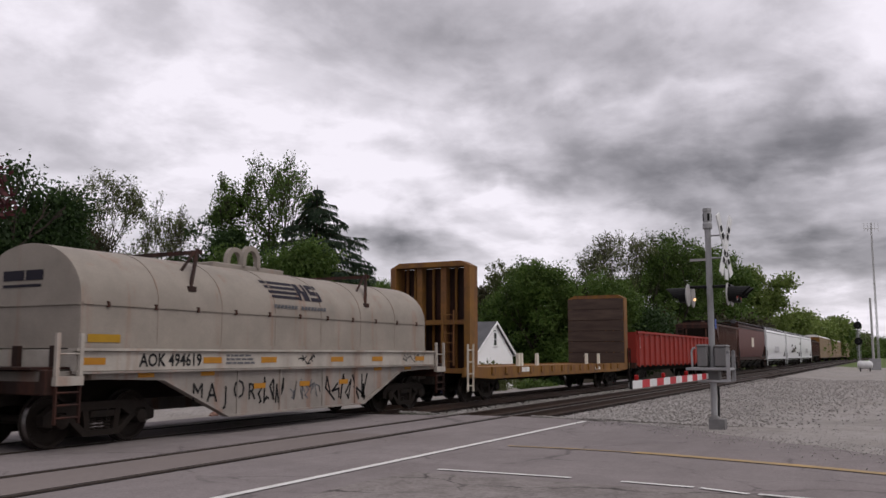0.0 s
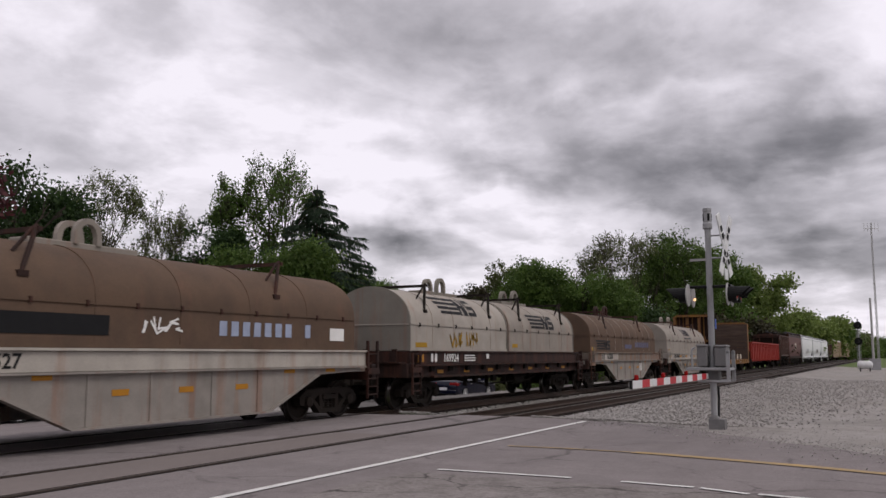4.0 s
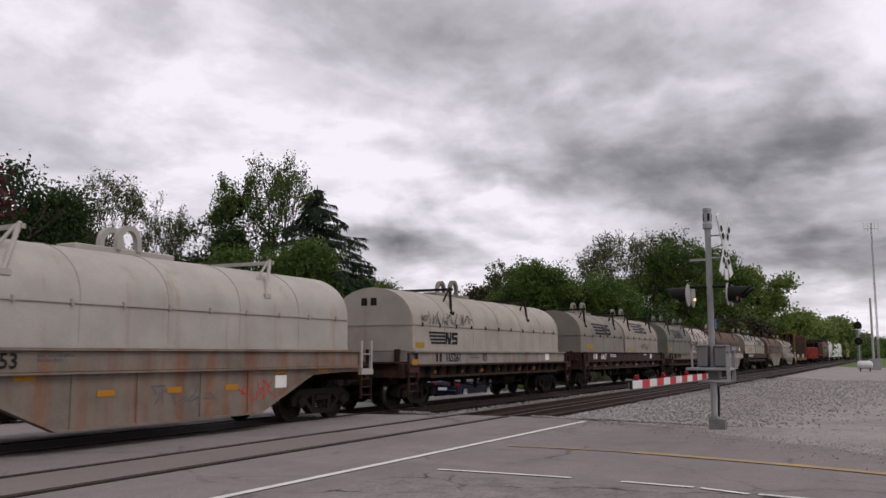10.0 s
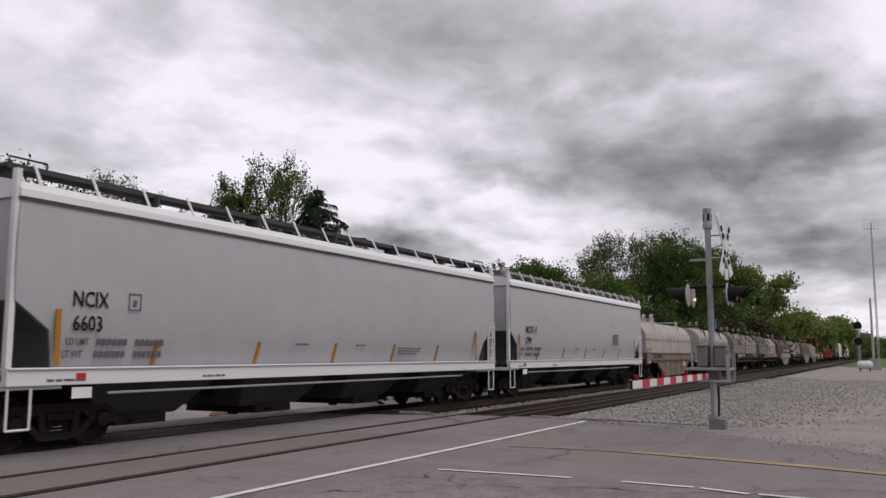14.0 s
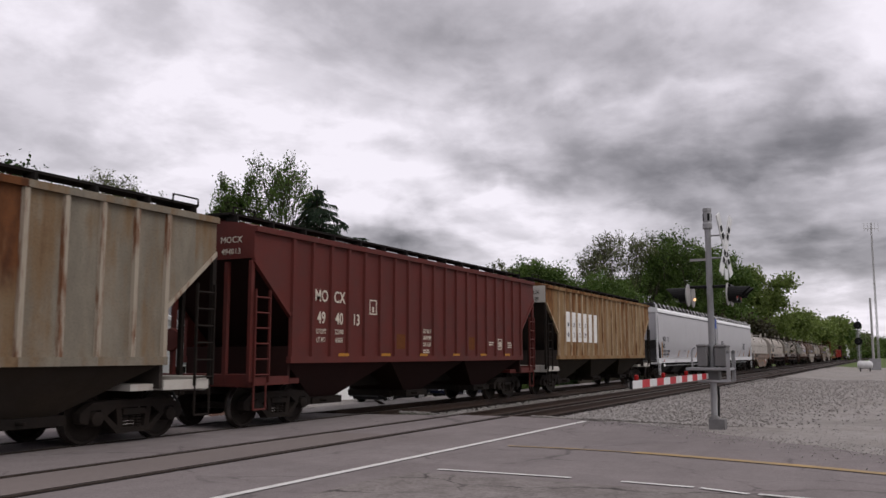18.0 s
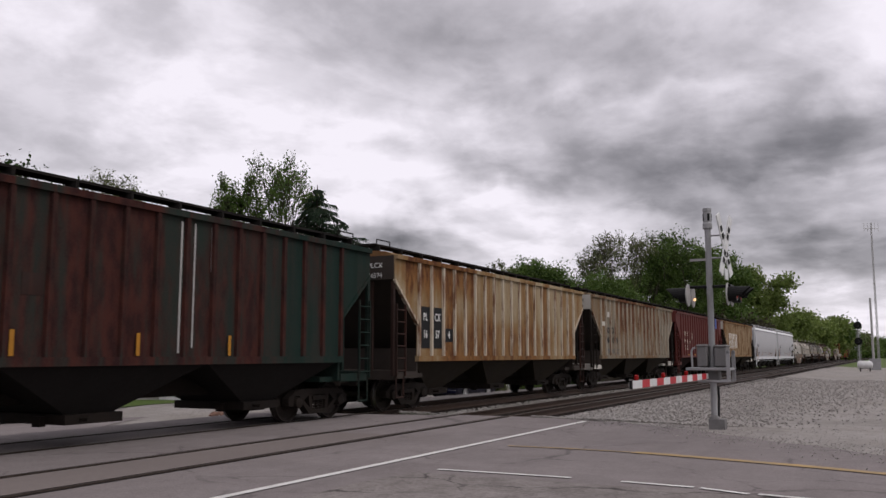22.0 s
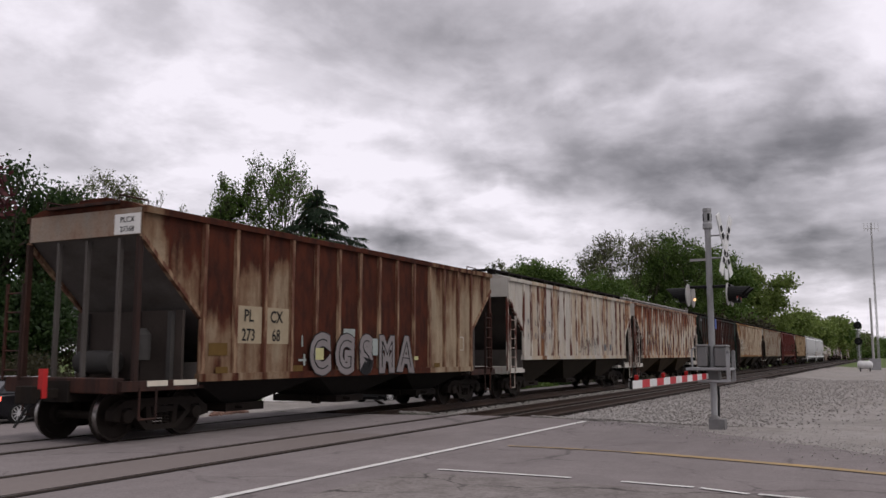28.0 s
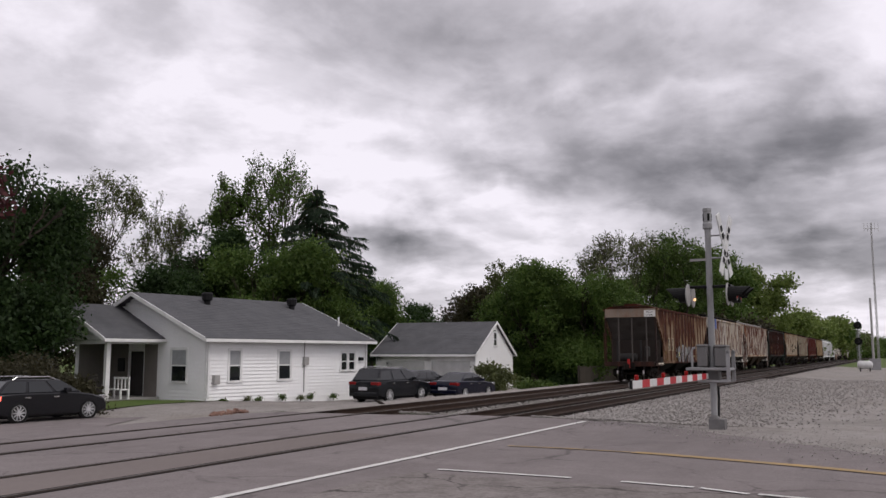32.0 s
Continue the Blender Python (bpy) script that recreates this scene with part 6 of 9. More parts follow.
for i, (a, c) in enumerate((("M", "48"), ("O", "2"), ("C", "2"), ("X", "39"))):
    side_text(car, a, -inner + 0.06 + pitch * (1.6 + i), 2.72, 0.28, BLACK, y=-1.545, squeeze=0.85)
    side_text(car, c, -inner + 0.06 + pitch * (1.6 + i), 2.30, 0.28, BLACK, y=-1.545, squeeze=0.85)
end_text(car, "MOCX", -b, -0.95, 3.95, 0.20, BLACK)
end_text(car, "482239", -b, -0.95, 3.70, 0.18, BLACK)
TRAIN.append((car, -150.79))

OLD_YELLOW = material("worn_yellow_stencil", (0.13, 0.045, 0.014), 0.8, scale=9, amount=0.9)
car, b, inner = ribbed_hopper("maroon ribbed covered hopper, paint fairly clean", MAROON, end_mat=MAROON, slope_mat=MAROON_SHADED, bay_mat=MAROON_SHADED, top_mat=ROOF_DARK)
for i, (a, c) in enumerate((("MO", "49"), ("CX", "40"), ("", "13"))):
    if a:
        side_text(car, a, -inner + 0.06 + pitch * (1.5 + i), 2.82, 0.40, CREAM_MARK, y=-1.545, squeeze=0.85)
    side_text(car, c, -inner + 0.06 + pitch * (1.5 + i), 2.30, 0.40, CREAM_MARK, y=-1.545, squeeze=0.85)
for i, (a, c) in enumerate((("LD LMT", "LT WT"), ("222400", "63600"))):
    side_text(car, a, -inner + 0.06 + pitch * (1.5 + i), 2.06, 0.17, CREAM_MARK, squeeze=0.72, bold=0.0, y=-1.545)
    side_text(car, c, -inner + 0.06 + pitch * (1.5 + i), 1.86, 0.17, CREAM_MARK, squeeze=0.72, bold=0.0, y=-1.545)
for i, word in enumerate(("DO NOT", "HAMMER", "ON CAR")):
    side_text(car, word, -inner + 0.06 + pitch * 8.5, 2.18 - 0.19 * i, 0.17, CREAM_MARK, squeeze=0.72, bold=0.0, y=-1.545)
fine_print(car, -inner + 0.2 + pitch * 8, 1.68, 2, 0.5, CREAM_MARK, -1.54, 0.06)
for k in (6, 12):
    bars([(-inner + 0.2 + pitch * k, -inner + pitch * (k + 1) - 0.08, 1.72, 2.12)], OLD_YELLOW, car, "faded_mark", "faded yellow stencil", y=-1.539)
fine_print(car, 4.0, 1.95, 2, 0.4, CREAM_MARK, -1.54)
fine_print(car, 5.6, 1.95, 3, 0.4, CREAM_MARK, -1.54)
bars([(4.75, 5.1, 1.74, 1.77), (4.75, 5.1, 2.07, 2.10), (4.75, 4.78, 1.74, 2.10), (5.07, 5.1, 1.74, 2.10), (4.82, 4.92, 1.82, 2.0), (4.95, 5.03, 1.82, 2.0)], CREAM_MARK, car, y=-1.54)
x = -inner + 0.06 + pitch * 4.35
bars([(x, x + 0.34, 2.60, 2.63), (x, x + 0.34, 2.95, 2.98), (x, x + 0.03, 2.60, 2.98), (x + 0.31, x + 0.34, 2.60, 2.98), (x + 0.13, x + 0.21, 2.66, 2.80)], CREAM_MARK, car, y=-1.54)
for x in (-5.0, -3.0, -0.9, 1.2, 3.2, 5.2):
    bars([(x, x + 0.45, 1.53, 1.60)], ORANGE, car, "reflector", y=-1.605)
end_text(car, "MOCX", -b, -0.9, 3.97, 0.2, CREAM_MARK)
end_text(car, "494013", -b, -0.9, 3.72, 0.18, CREAM_MARK)
TRAIN.append((car, -168.46))

car, b, inner = ribbed_hopper("grey-cream covered hopper with long rust streaks", STREAKED, end_mat=OFFWHITE, slope_mat=INNER_DARK, bay_mat=SHADED_BAY, top_mat=ROOF_DARK, ladder_mat=UNDER, rib_mat=RIB_CREAM)
for i, (a, c) in enumerate((("MO", "48"), ("CX", "10"), ("", "46"))):
    if a:
        side_text(car, a, -inner + 0.06 + pitch * (1.5 + i), 2.58, 0.42, BLACK, y=-1.545, squeeze=0.85)
    side_text(car, c, -inner + 0.06 + pitch * (1.5 + i), 2.12, 0.42, BLACK, y=-1.545, squeeze=0.85)
fine_print(car, -inner + 1.1, 1.78, 3, 2.2, GREY_MARK, -1.54)
bars([(-inner + 0.2, -inner + 0.8, 2.92, 3.12), (-inner + 1.15, -inner + 1.6, 3.35, 3.6)], OFFWHITE, car, "patch", y=-1.54)
end_text(car, "MOCX", -b, -0.9, 3.97, 0.2, BLACK)
end_text(car, "481046", -b, -0.9, 3.72, 0.18, BLACK)
TRAIN.append((car, -185.9))

car, b, inner = ribbed_hopper("ochre-stained tan covered hopper with black number blocks", OCHRE, end_mat=INNER_DARK, slope_mat=INNER_DARK, bay_mat=SHADED_BAY, top_mat=ROOF_DARK, ladder_mat=BLACKISH, rib_mat=RIB_PALE)
bars([(-inner + 0.2 + pitch * i, -inner + 0.06 + pitch * (i + 1) - 0.07, 1.75, 2.95) for i in range(2)] + [(-inner + 0.2 + pitch * 2, -inner + pitch * 3 - 0.02, 1.95, 2.35)], BLACK, car, "number_panel", "black number block", y=-1.54)
for i, (a, c) in enumerate((("PL", "16"), ("CX", "57"), ("", "4"))):
    if a:
        side_text(car, a, -inner + 0.45 + pitch * i, 2.55, 0.32, WHITE, y=-1.546, squeeze=0.8)
    side_text(car, c, -inner + 0.45 + pitch * i, 2.05, 0.32, WHITE, y=-1.546, squeeze=0.8)
end_text(car, "PLCX", -b, -0.9, 3.95, 0.2, WHITE)
end_text(car, "16574", -b, -0.9, 3.68, 0.18, WHITE)
TRAIN.append((car, -203.49))

FADED = material("faded_yellow_mark", (0.11, 0.065, 0.02), 0.8, scale=4)
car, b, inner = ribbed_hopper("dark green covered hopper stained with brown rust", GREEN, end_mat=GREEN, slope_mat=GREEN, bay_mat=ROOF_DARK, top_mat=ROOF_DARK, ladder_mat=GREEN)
for i in range(3):
    bars([(-3.9 + i * 0.95, -3.5 + i * 0.95, 2.5, 2.85)], FADED if i < 2 else BLACKISH, car, "faded_mark", "faded yellow mark", y=-1.54)
for x in (-5.6, -2.2, 0.3, 2.7):
    bars([(x, x + 0.08, 1.55, 2.5 if x < -5 else 1.95)], ORANGE, car, "reflector", y=-1.605)
bars([(-b + 0.5, -b + 1.3, 3.95, 4.12)], GREY_MARK, car, "patch", y=-1.54)
bars([(1.36, 1.41, 1.6, 4.1), (1.72, 1.76, 1.7, 4.1), (1.52, 1.54, 2.9, 4.1), (2.2, 2.23, 3.2, 4.1)], BOARD_GREY, car, "paint_run", "pale run of spilled cargo", y=-1.538)
end_text(car, "1810", -b, -0.9, 3.68, 0.2, WHITE)
TRAIN.append((car, -221.05))

car, b, inner = ribbed_hopper("white covered hopper blotched with orange rust", BLOTCHED, end_mat=OFFWHITE, slope_mat=HOPPER_GREY, bay_mat=BAY_BROWN, top_mat=BOARD_GREY, ladder_mat=RIB_WHITE, eave=True, roof_mat=RIB_RUST, rib_mat=RIB_WHITE)
for i, (a, c) in enumerate((("MO", "48"), ("CX", "21"), ("", "54"))):
    if a:
        side_text(car, a, -inner + 0.06 + pitch * (1.5 + i), 2.58, 0.42, BLACK, y=-1.545, squeeze=0.85)
    side_text(car, c, -inner + 0.06 + pitch * (1.5 + i), 2.12, 0.42, BLACK, y=-1.545, squeeze=0.85)
scribble(car, -1.6, 1.75, 1.6, 0.75, GREY_MARK, 81, -1.545, 0.05, 6)
bars([(5.1, 5.4, 1.75, 1.98)], BLACK, car, "placard", y=-1.54)
end_text(car, "MOCX", -b, -0.9, 3.97, 0.2, BLACK)
end_text(car, "482154", -b, -0.9, 3.72, 0.18, BLACK)
TRAIN.append((car, -238.3))

car, b, inner = ribbed_hopper("chalky white covered hopper with rust runs and graffiti", CHALKY, end_mat=OFFWHITE, slope_mat=HOPPER_GREY, bay_mat=SHADED_BAY, top_mat=ROOF_DARK, ladder_mat=RIB_WHITE, rib_mat=RIB_WHITE)
for i, (a, c) in enumerate((("P", "1"), ("L", "8"), ("C", "62"), ("X", "0"))):
    side_text(car, a, -inner + 0.55 + pitch * i, 2.66, 0.32, GREY_MARK, y=-1.545, squeeze=0.85)
    side_text(car, c, -inner + 0.55 + pitch * i, 2.16, 0.32, GREY_MARK, y=-1.545, squeeze=0.85)
scribble(car, -0.4, 1.55, 2.8, 0.8, BLACK, 91, -1.545, 0.035, 10)
bars([(4.2, 4.55, 1.75, 2.05), (3.3, 3.65, 1.75, 2.05)], GREY_MARK, car, "placard", y=-1.54)
TRAIN.append((car, -255.51))

# last car, with a through sill and bubble graffiti
car, b, inner = ribbed_hopper("rusty brown and cream covered hopper, last car, silver graffiti", RUSTED, low=1.12, high=4.24, ribs=14, end_mat=BLACKISH, slope_mat=SLOPE_GREY, bay_mat=ROOF_DARK, top_mat=BLACKISH,
                              ladder_mat=BLACKISH, rib_mat=RIB_RUST, end_panel=END_STAINED, walk_up=0.10, inset=1.05, run=1.54, cut=(2.31, 3.70), last=True)
bars([(-5.10, -4.29, 1.80, 2.58), (-4.15, -3.35, 1.80, 2.58)], BEIGE, car, "number_panel", "beige number panel", y=-1.538)
for x, a, c in ((-4.72, "PL", "273"), (-3.80, "CX", "68")):
    side_text(car, a, x, 2.26, 0.36, BLACK, y=-1.545, squeeze=0.85)
    side_text(car, c, x, 1.86, 0.36, BLACK, y=-1.545, squeeze=0.8)
BUBBLE = material("silver_spray", (0.19, 0.172, 0.172), 0.5, second=(0.13, 0.115, 0.115), scale=1.5, fine=30, bump=0.03)
LEMON = material("pale_yellow_spray", (0.42, 0.40, 0.20), 0.6)
PALE_SPRAY = material("pale_mint_spray", (0.27, 0.30, 0.285), 0.6)


def bubble_letter(text, x, z, size, wide, tilt):
    """A fat sprayed letter: dark outline, silver body and a thin dark inner stroke."""
    for fat, mat, name, y in ((0.135, BLACK, "graffiti_outline", -1.610), (0.108, BUBBLE, "graffiti", -1.618), (-0.038, BLACK, "graffiti_stroke", -1.626)):
        cu = bpy.data.curves.new("letters", "FONT")
        cu.body, cu.size, cu.extrude, cu.resolution_u, cu.offset, cu.align_x = text, size, 0.003, 3, fat, "CENTER"
        tmp = bpy.data.objects.new("letters", cu)
        me = bpy.data.meshes.new_from_object(tmp)
        bpy.data.objects.remove(tmp)
        me.materials.clear()
        me.materials.append(mat)
        me.transform(pose(x, y, z, 90, 0, 0) @ pose(0, 0, 0, 0, 0, tilt) @ Matrix.Diagonal((wide, 1, 1, 1)))
        part(name, me, mat, car, "silver rounded graffiti letter with dark outline" if mat is BUBBLE else "")


bars([(-1.25, -0.75, 1.75, 2.20), (-0.30, 0.35, 1.55, 1.98), (-0.35, 0.1, 1.25, 1.5)], PALE_SPRAY, car, "graffiti_fill", "pale mint spray behind the letters", y=-1.604)
for i, (ch, wide, tilt) in enumerate((("C", 0.92, 4), ("G", 0.90, -2), ("S", 0.95, 3), ("M", 0.84, 0), ("A", 0.92, -3))):
    bubble_letter(ch, -2.2 + i * 1.0, 1.20, 1.12, wide, tilt)
bars([(-2.42, -2.10, 1.45, 1.72), (2.28, 2.5, 1.42, 1.52)], LEMON, car, "graffiti_fill", "pale yellow spray", y=-1.622)
bars([(-3.05, -2.75, 1.42, 1.47), (-2.86, -2.80, 1.32, 1.58), (-2.95, -2.90, 1.75, 2.0)], PALE_SPRAY, car, "graffiti_fill", y=-1.604)
bars([(5.3, 5.6, 1.7, 1.72), (5.3, 5.6, 2.1, 2.12), (5.3, 5.32, 1.7, 2.1), (5.58, 5.6, 1.7, 2.1)], OFFWHITE, car, y=-1.54)
for x in (-5.75, -3.25, 3.5):
    bars([(x, x + 0.36, 1.20, 1.33)], FADED, car, "reflector", "faded orange reflector", y=-1.606)
bm = bmesh.new()
box(bm, -0.05, 0.05, -0.06, 0.06, 0.80, 1.32)
part("end_marker", bm, RED_MARK, car, "red end-of-train marker box").matrix_basis = pose(-17.5 / 2 + 0.30, -0.05, 0)
bars([(-5.9, -5.35, 1.55, 1.8)], FADED, car, "reflector", "faded orange reflector", y=-1.545)
bars([(-b + 0.25, -b + 0.75, 1.0, 1.1), (-b + 0.9, -b + 1.5, 1.0, 1.1)], CREAM_MARK, car, "marking", y=-1.545)
bm = bmesh.new()
box(bm, -b - 0.006, -b + 0.01, -1.48, -0.82, 3.76, 4.14)
part("number_plate", bm, WHITE, car, "pale painted number patch")
end_text(car, "PLCX", -b - 0.006, -1.15, 3.98, 0.15, BLACK)
end_text(car, "27368", -b - 0.006, -1.15, 3.81, 0.14, BLACK)
TRAIN.append((car, -272.92))


# ---- the cars further ahead ----
WAGON_ORANGE = rusty("weathered_orange_frame", (0.255, 0.125, 0.032), 0.75, 0.49, (0.10, 0.045, 0.024), 0.45)
LUMBER = material("dark_plank_wood", (0.082, 0.058, 0.047), 0.85, second=(0.040, 0.028, 0.025), amount=0.9, stretch=(1, 0.5, 3), scale=1.5, fine=30, bump=0.3, vary=0.35)
RED_PAINT = material("faded_red_paint", (0.25, 0.030, 0.022), 0.6, second=(0.22, 0.035, 0.028), scale=0.9, fine=25, grime=0.15)


def bulkhead_flat():
    car = thing("bulkhead_flatcar", "empty orange bulkhead flatcar, one end wall lined with dark planks", "freight car", "train")
    half, body = 10.48, 9.78
    solid("deck", [(-body, body, -1.35, 1.35, 0.98, 1.12)], WAGON_ORANGE, car)
    for s in (-1, 1):
        bm = bmesh.new()
        prism(bm, [(-body, 1.16), (body, 1.16), (body, 0.86), (7.6, 0.76), (-7.6, 0.76), (-body, 0.86)], s * 1.36, s * 1.46, "y")
        part("side_sill", bm, WAGON_ORANGE, car)
        bm = bmesh.new()
        box(bm, -0.14, 0.14, s * 1.46, s * 1.52, 0.92, 1.14)
        me = finish("stake_pocket", bm, WAGON_ORANGE)
        for i in range(14):
            part("stake_pocket", me, WAGON_ORANGE, car).matrix_basis = pose(-7.6 + i * 1.17, 0, 0)
    for e in (-1, 1):
        bh = new("bulkhead")
        bh.parent = car
        x = e * 9.15
        for y in (-1.38, -0.45, 0.45, 1.38):
            bm = bmesh.new()
            box(bm, x - 0.30 if abs(y) > 1 else x - 0.14, x + 0.30 if abs(y) > 1 else x + 0.14, y - 0.10, y + 0.10, 1.12, 4.45)
            part("post", bm, WAGON_ORANGE, bh)
        for y in (-1.1, -0.75, 0.1, 0.8, 1.1):
            solid("slat", [(x + e * -0.22 - 0.03, x + e * -0.22 + 0.03, y - 0.04, y + 0.04, 1.12, 4.45)], WAGON_ORANGE, bh)
        bm = bmesh.new()
        prism(bm, [(-1.5, 4.45), (1.5, 4.45), (1.15, 4.62), (-1.15, 4.62)], x - 0.28, x + 0.28)
        part("top_beam", bm, WAGON_ORANGE, bh)
        solid("mid_beam", [(x - 0.2, x + 0.2, -1.4, 1.4, 2.55, 2.70)], WAGON_ORANGE, bh)
        solid("backing", [(x + 0.02 - e * 0.3, x + 0.06 - e * 0.3, -1.45, 1.45, 1.12, 4.45)], BLACKISH, bh)
        end_ladder(bh, x - 0.4, -0.95, -0.55, 1.2, 3.0, WAGON_ORANGE, 6)
        for s in (-1, 1):
            ladder(car, *sorted((e * (body - 0.1), e * (body - 0.5))), s * 1.52, 0.4, 1.9, UNDER if e > 0 else CREAM_MARK, 4)
    for k in range(6):
        solid("plank", [(8.72 + 0.01 * math.sin(k * 3), 8.80, -1.47, 1.47, 1.14 + k * 0.55, 1.67 + k * 0.55)], LUMBER, car, "dark weathered lining plank", bevel=0.01)
    for x in (-5.2, -4.9, -3.3, 2.8, 4.6):
        bm = bmesh.new()
        prism(bm, [(x - 0.1, 1.12), (x + 0.1, 1.12), (x + 0.06, 1.62), (x - 0.08, 1.62)], -1.45, -1.35, "y")
        part("stake", bm, CREAM_MARK, car)
    fine_print(car, -5.2, 0.95, 1, 1.4, WHITE, -1.463, 0.3)
    bars([(3.9, 4.6, 0.90, 1.02)], WHITE, car, y=-1.463)
    solid("centre_sill", [(-half + 0.65, half - 0.65, -0.34, 0.34, 0.62, 1.0)], UNDER, car)
    trucks(car, 7.4)
    couplers(car, half)
    return car


def gondola():
    car = thing("gondola_car", "faded red ribbed gondola car", "freight car", "train")
    half, body = 12.0, 11.35
    for s in (-1, 1):
        solid("side_wall", [(-body, body, s * 1.45 - 0.03, s * 1.45 + 0.03, 1.0, 2.72)], RED_PAINT, car)
        solid("top_chord", [(-body, body, s * 1.50 - 0.07, s * 1.50 + 0.07, 2.70, 2.82)], RED_PAINT, car)
        bm = bmesh.new()
        prism(bm, [(-0.09, s * 1.47), (0.09, s * 1.47), (0.06, s * 1.58), (-0.06, s * 1.58)], 0.92, 2.70, "z")
        me = finish("rib", bm, RED_PAINT)
        for i in range(19):
            part("rib", me, RED_PAINT, car).matrix_basis = pose(-body + 0.25 + (2 * body - 0.5) * i / 18, 0, 0)
        bars([(-body + 0.5, -body + 0.75, 1.9, 2.5)], WHITE, car, "marking", y=-1.49)
    for e in (-1, 1):
        solid("end_wall", [(e * body - 0.05, e * body + 0.05, -1.45, 1.45, 1.0, 2.76)], RED_PAINT, car)
        solid("end_beam", [(e * (body + 0.1) - 0.12, e * (body + 0.1) + 0.12, -1.45, 1.45, 0.85, 1.15)], BLACKISH, car)
    solid("floor", [(-body, body, -1.42, 1.42, 0.96, 1.06)], BLACKISH, car)
    solid("centre_sill", [(-half + 0.6, half - 0.6, -0.34, 0.34, 0.62, 0.96)], UNDER, car)
    trucks(car, 9.0)
    couplers(car, half)
    return car


TRAIN.append((bulkhead_flat(), 34.62))
TRAIN.append((gondola(), 57.2))
DARK_BROWN = rusty("dark_brown_hopper", (0.075, 0.045, 0.038), 0.5, 0.5, (0.10, 0.04, 0.025))
car, b, inner = ribbed_hopper("dark brown ribbed covered hopper", DARK_BROWN, length=12.0, high=3.9, end_mat=BLACKISH, slope_mat=INNER_DARK, bay_mat=ROOF_DARK, top_mat=ROOF_DARK)
TRAIN.append((car, 74.9))
MAROON_ROUND = material("maroon_round_hopper", (0.115, 0.052, 0.048), 0.6, second=(0.085, 0.04, 0.038), scale=0.7, fine=25, grime=0.2)
car = smooth_hopper("dull maroon round-sided covered hopper", MAROON_ROUND, BLACKISH, length=19.3)
bars([(-1.0, 0.6, 2.3, 3.2)], CREAM_MARK, car, "marking", "pale painted block", y=-1.606)
TRAIN.append((car, 89.3))
for i in range(3):
    car = smooth_hopper("white smooth-sided covered hopper", CLEAN_WHITE, CLEAN_WHITE, length=20.4)
    bars([(-2.2, 2.0, 1.9, 2.5)], BUBBLE if i == 1 else CLEAN_GREY, car, "marking", y=-1.595)
    TRAIN.append((car, 109.6 + 20.5 * i))
car, b, inner = ribbed_hopper("brown ribbed covered hopper far ahead", DARK_BROWN, length=18.6, high=3.9, end_mat=BLACKISH, slope_mat=INNER_DARK, bay_mat=ROOF_DARK)
TRAIN.append((car, 171.0))
AUTO = rusty("tan_rack_panel", (0.27, 0.20, 0.125), 0.6, 0.5, (0.15, 0.075, 0.035))


def rack_car():
    car = thing("autorack", "tall tan enclosed auto rack car with a white roof", "freight car", "train")
    half, body = 13.7, 13.2
    for s in (-1, 1):
        bm = bmesh.new()
        box(bm, -0.76, 0.76, s * 1.46, s * 1.50, 1.15, 4.95)
        me = finish("side_panel", bm, AUTO)
        for i in range(17):
            part("side_panel", me, AUTO, car).matrix_basis = pose(-body + 0.78 + i * 1.552, 0, 0)
        solid("side_frame_beam", [(-body, body, s * 1.44, s * 1.54, 0.95, 1.15)], AUTO, car)
    bm = bmesh.new()
    prism(bm, [(-1.52, 4.95), (1.52, 4.95), (1.1, 5.25), (0.5, 5.36), (-0.5, 5.36), (-1.1, 5.25)], -body, body)
    part("roof", bm, WHITE, car)
    for e in (-1, 1):
        solid("end_door", [(e * body - 0.06, e * body + 0.06, -1.44, 1.44, 1.1, 4.95)], WAGON_ORANGE, car)
    solid("deck", [(-body, body, -1.42, 1.42, 0.85, 1.0)], UNDER, car)
    trucks(car, 9.8)
    couplers(car, half)
    return car


for i in range(6):
    TRAIN.append((rack_car(), 195.0 + 27.45 * i))


# ---- the white house ----
SIDING = material("white_siding", (0.86, 0.86, 0.86), 0.6, second=(0.80, 0.80, 0.79), scale=0.8, fine=20, bump=0.05, amount=0.5)
TRIM_WHITE = material("white_trim", (0.78, 0.78, 0.77), 0.55, scale=2, fine=20, bump=0.04)
SHINGLE = material("grey_shingle", (0.105, 0.105, 0.112), 0.9, second=(0.075, 0.075, 0.08), scale=1.2, fine=14, bump=0.5, amount=0.9)
PANE = glass("dark_window_glass")
BLIND = material("window_blind", (0.33, 0.34, 0.35), 0.7, scale=4)
DARK_DOOR = material("dark_door", (0.03, 0.025, 0.025), 0.5, scale=3)
BLACK_VENT = material("black_vent", (0.015, 0.015, 0.016), 0.6, scale=4)
CONCRETE = material("porch_concrete", (0.30, 0.29, 0.28), 0.9, scale=1.5, fine=25, bump=0.3)


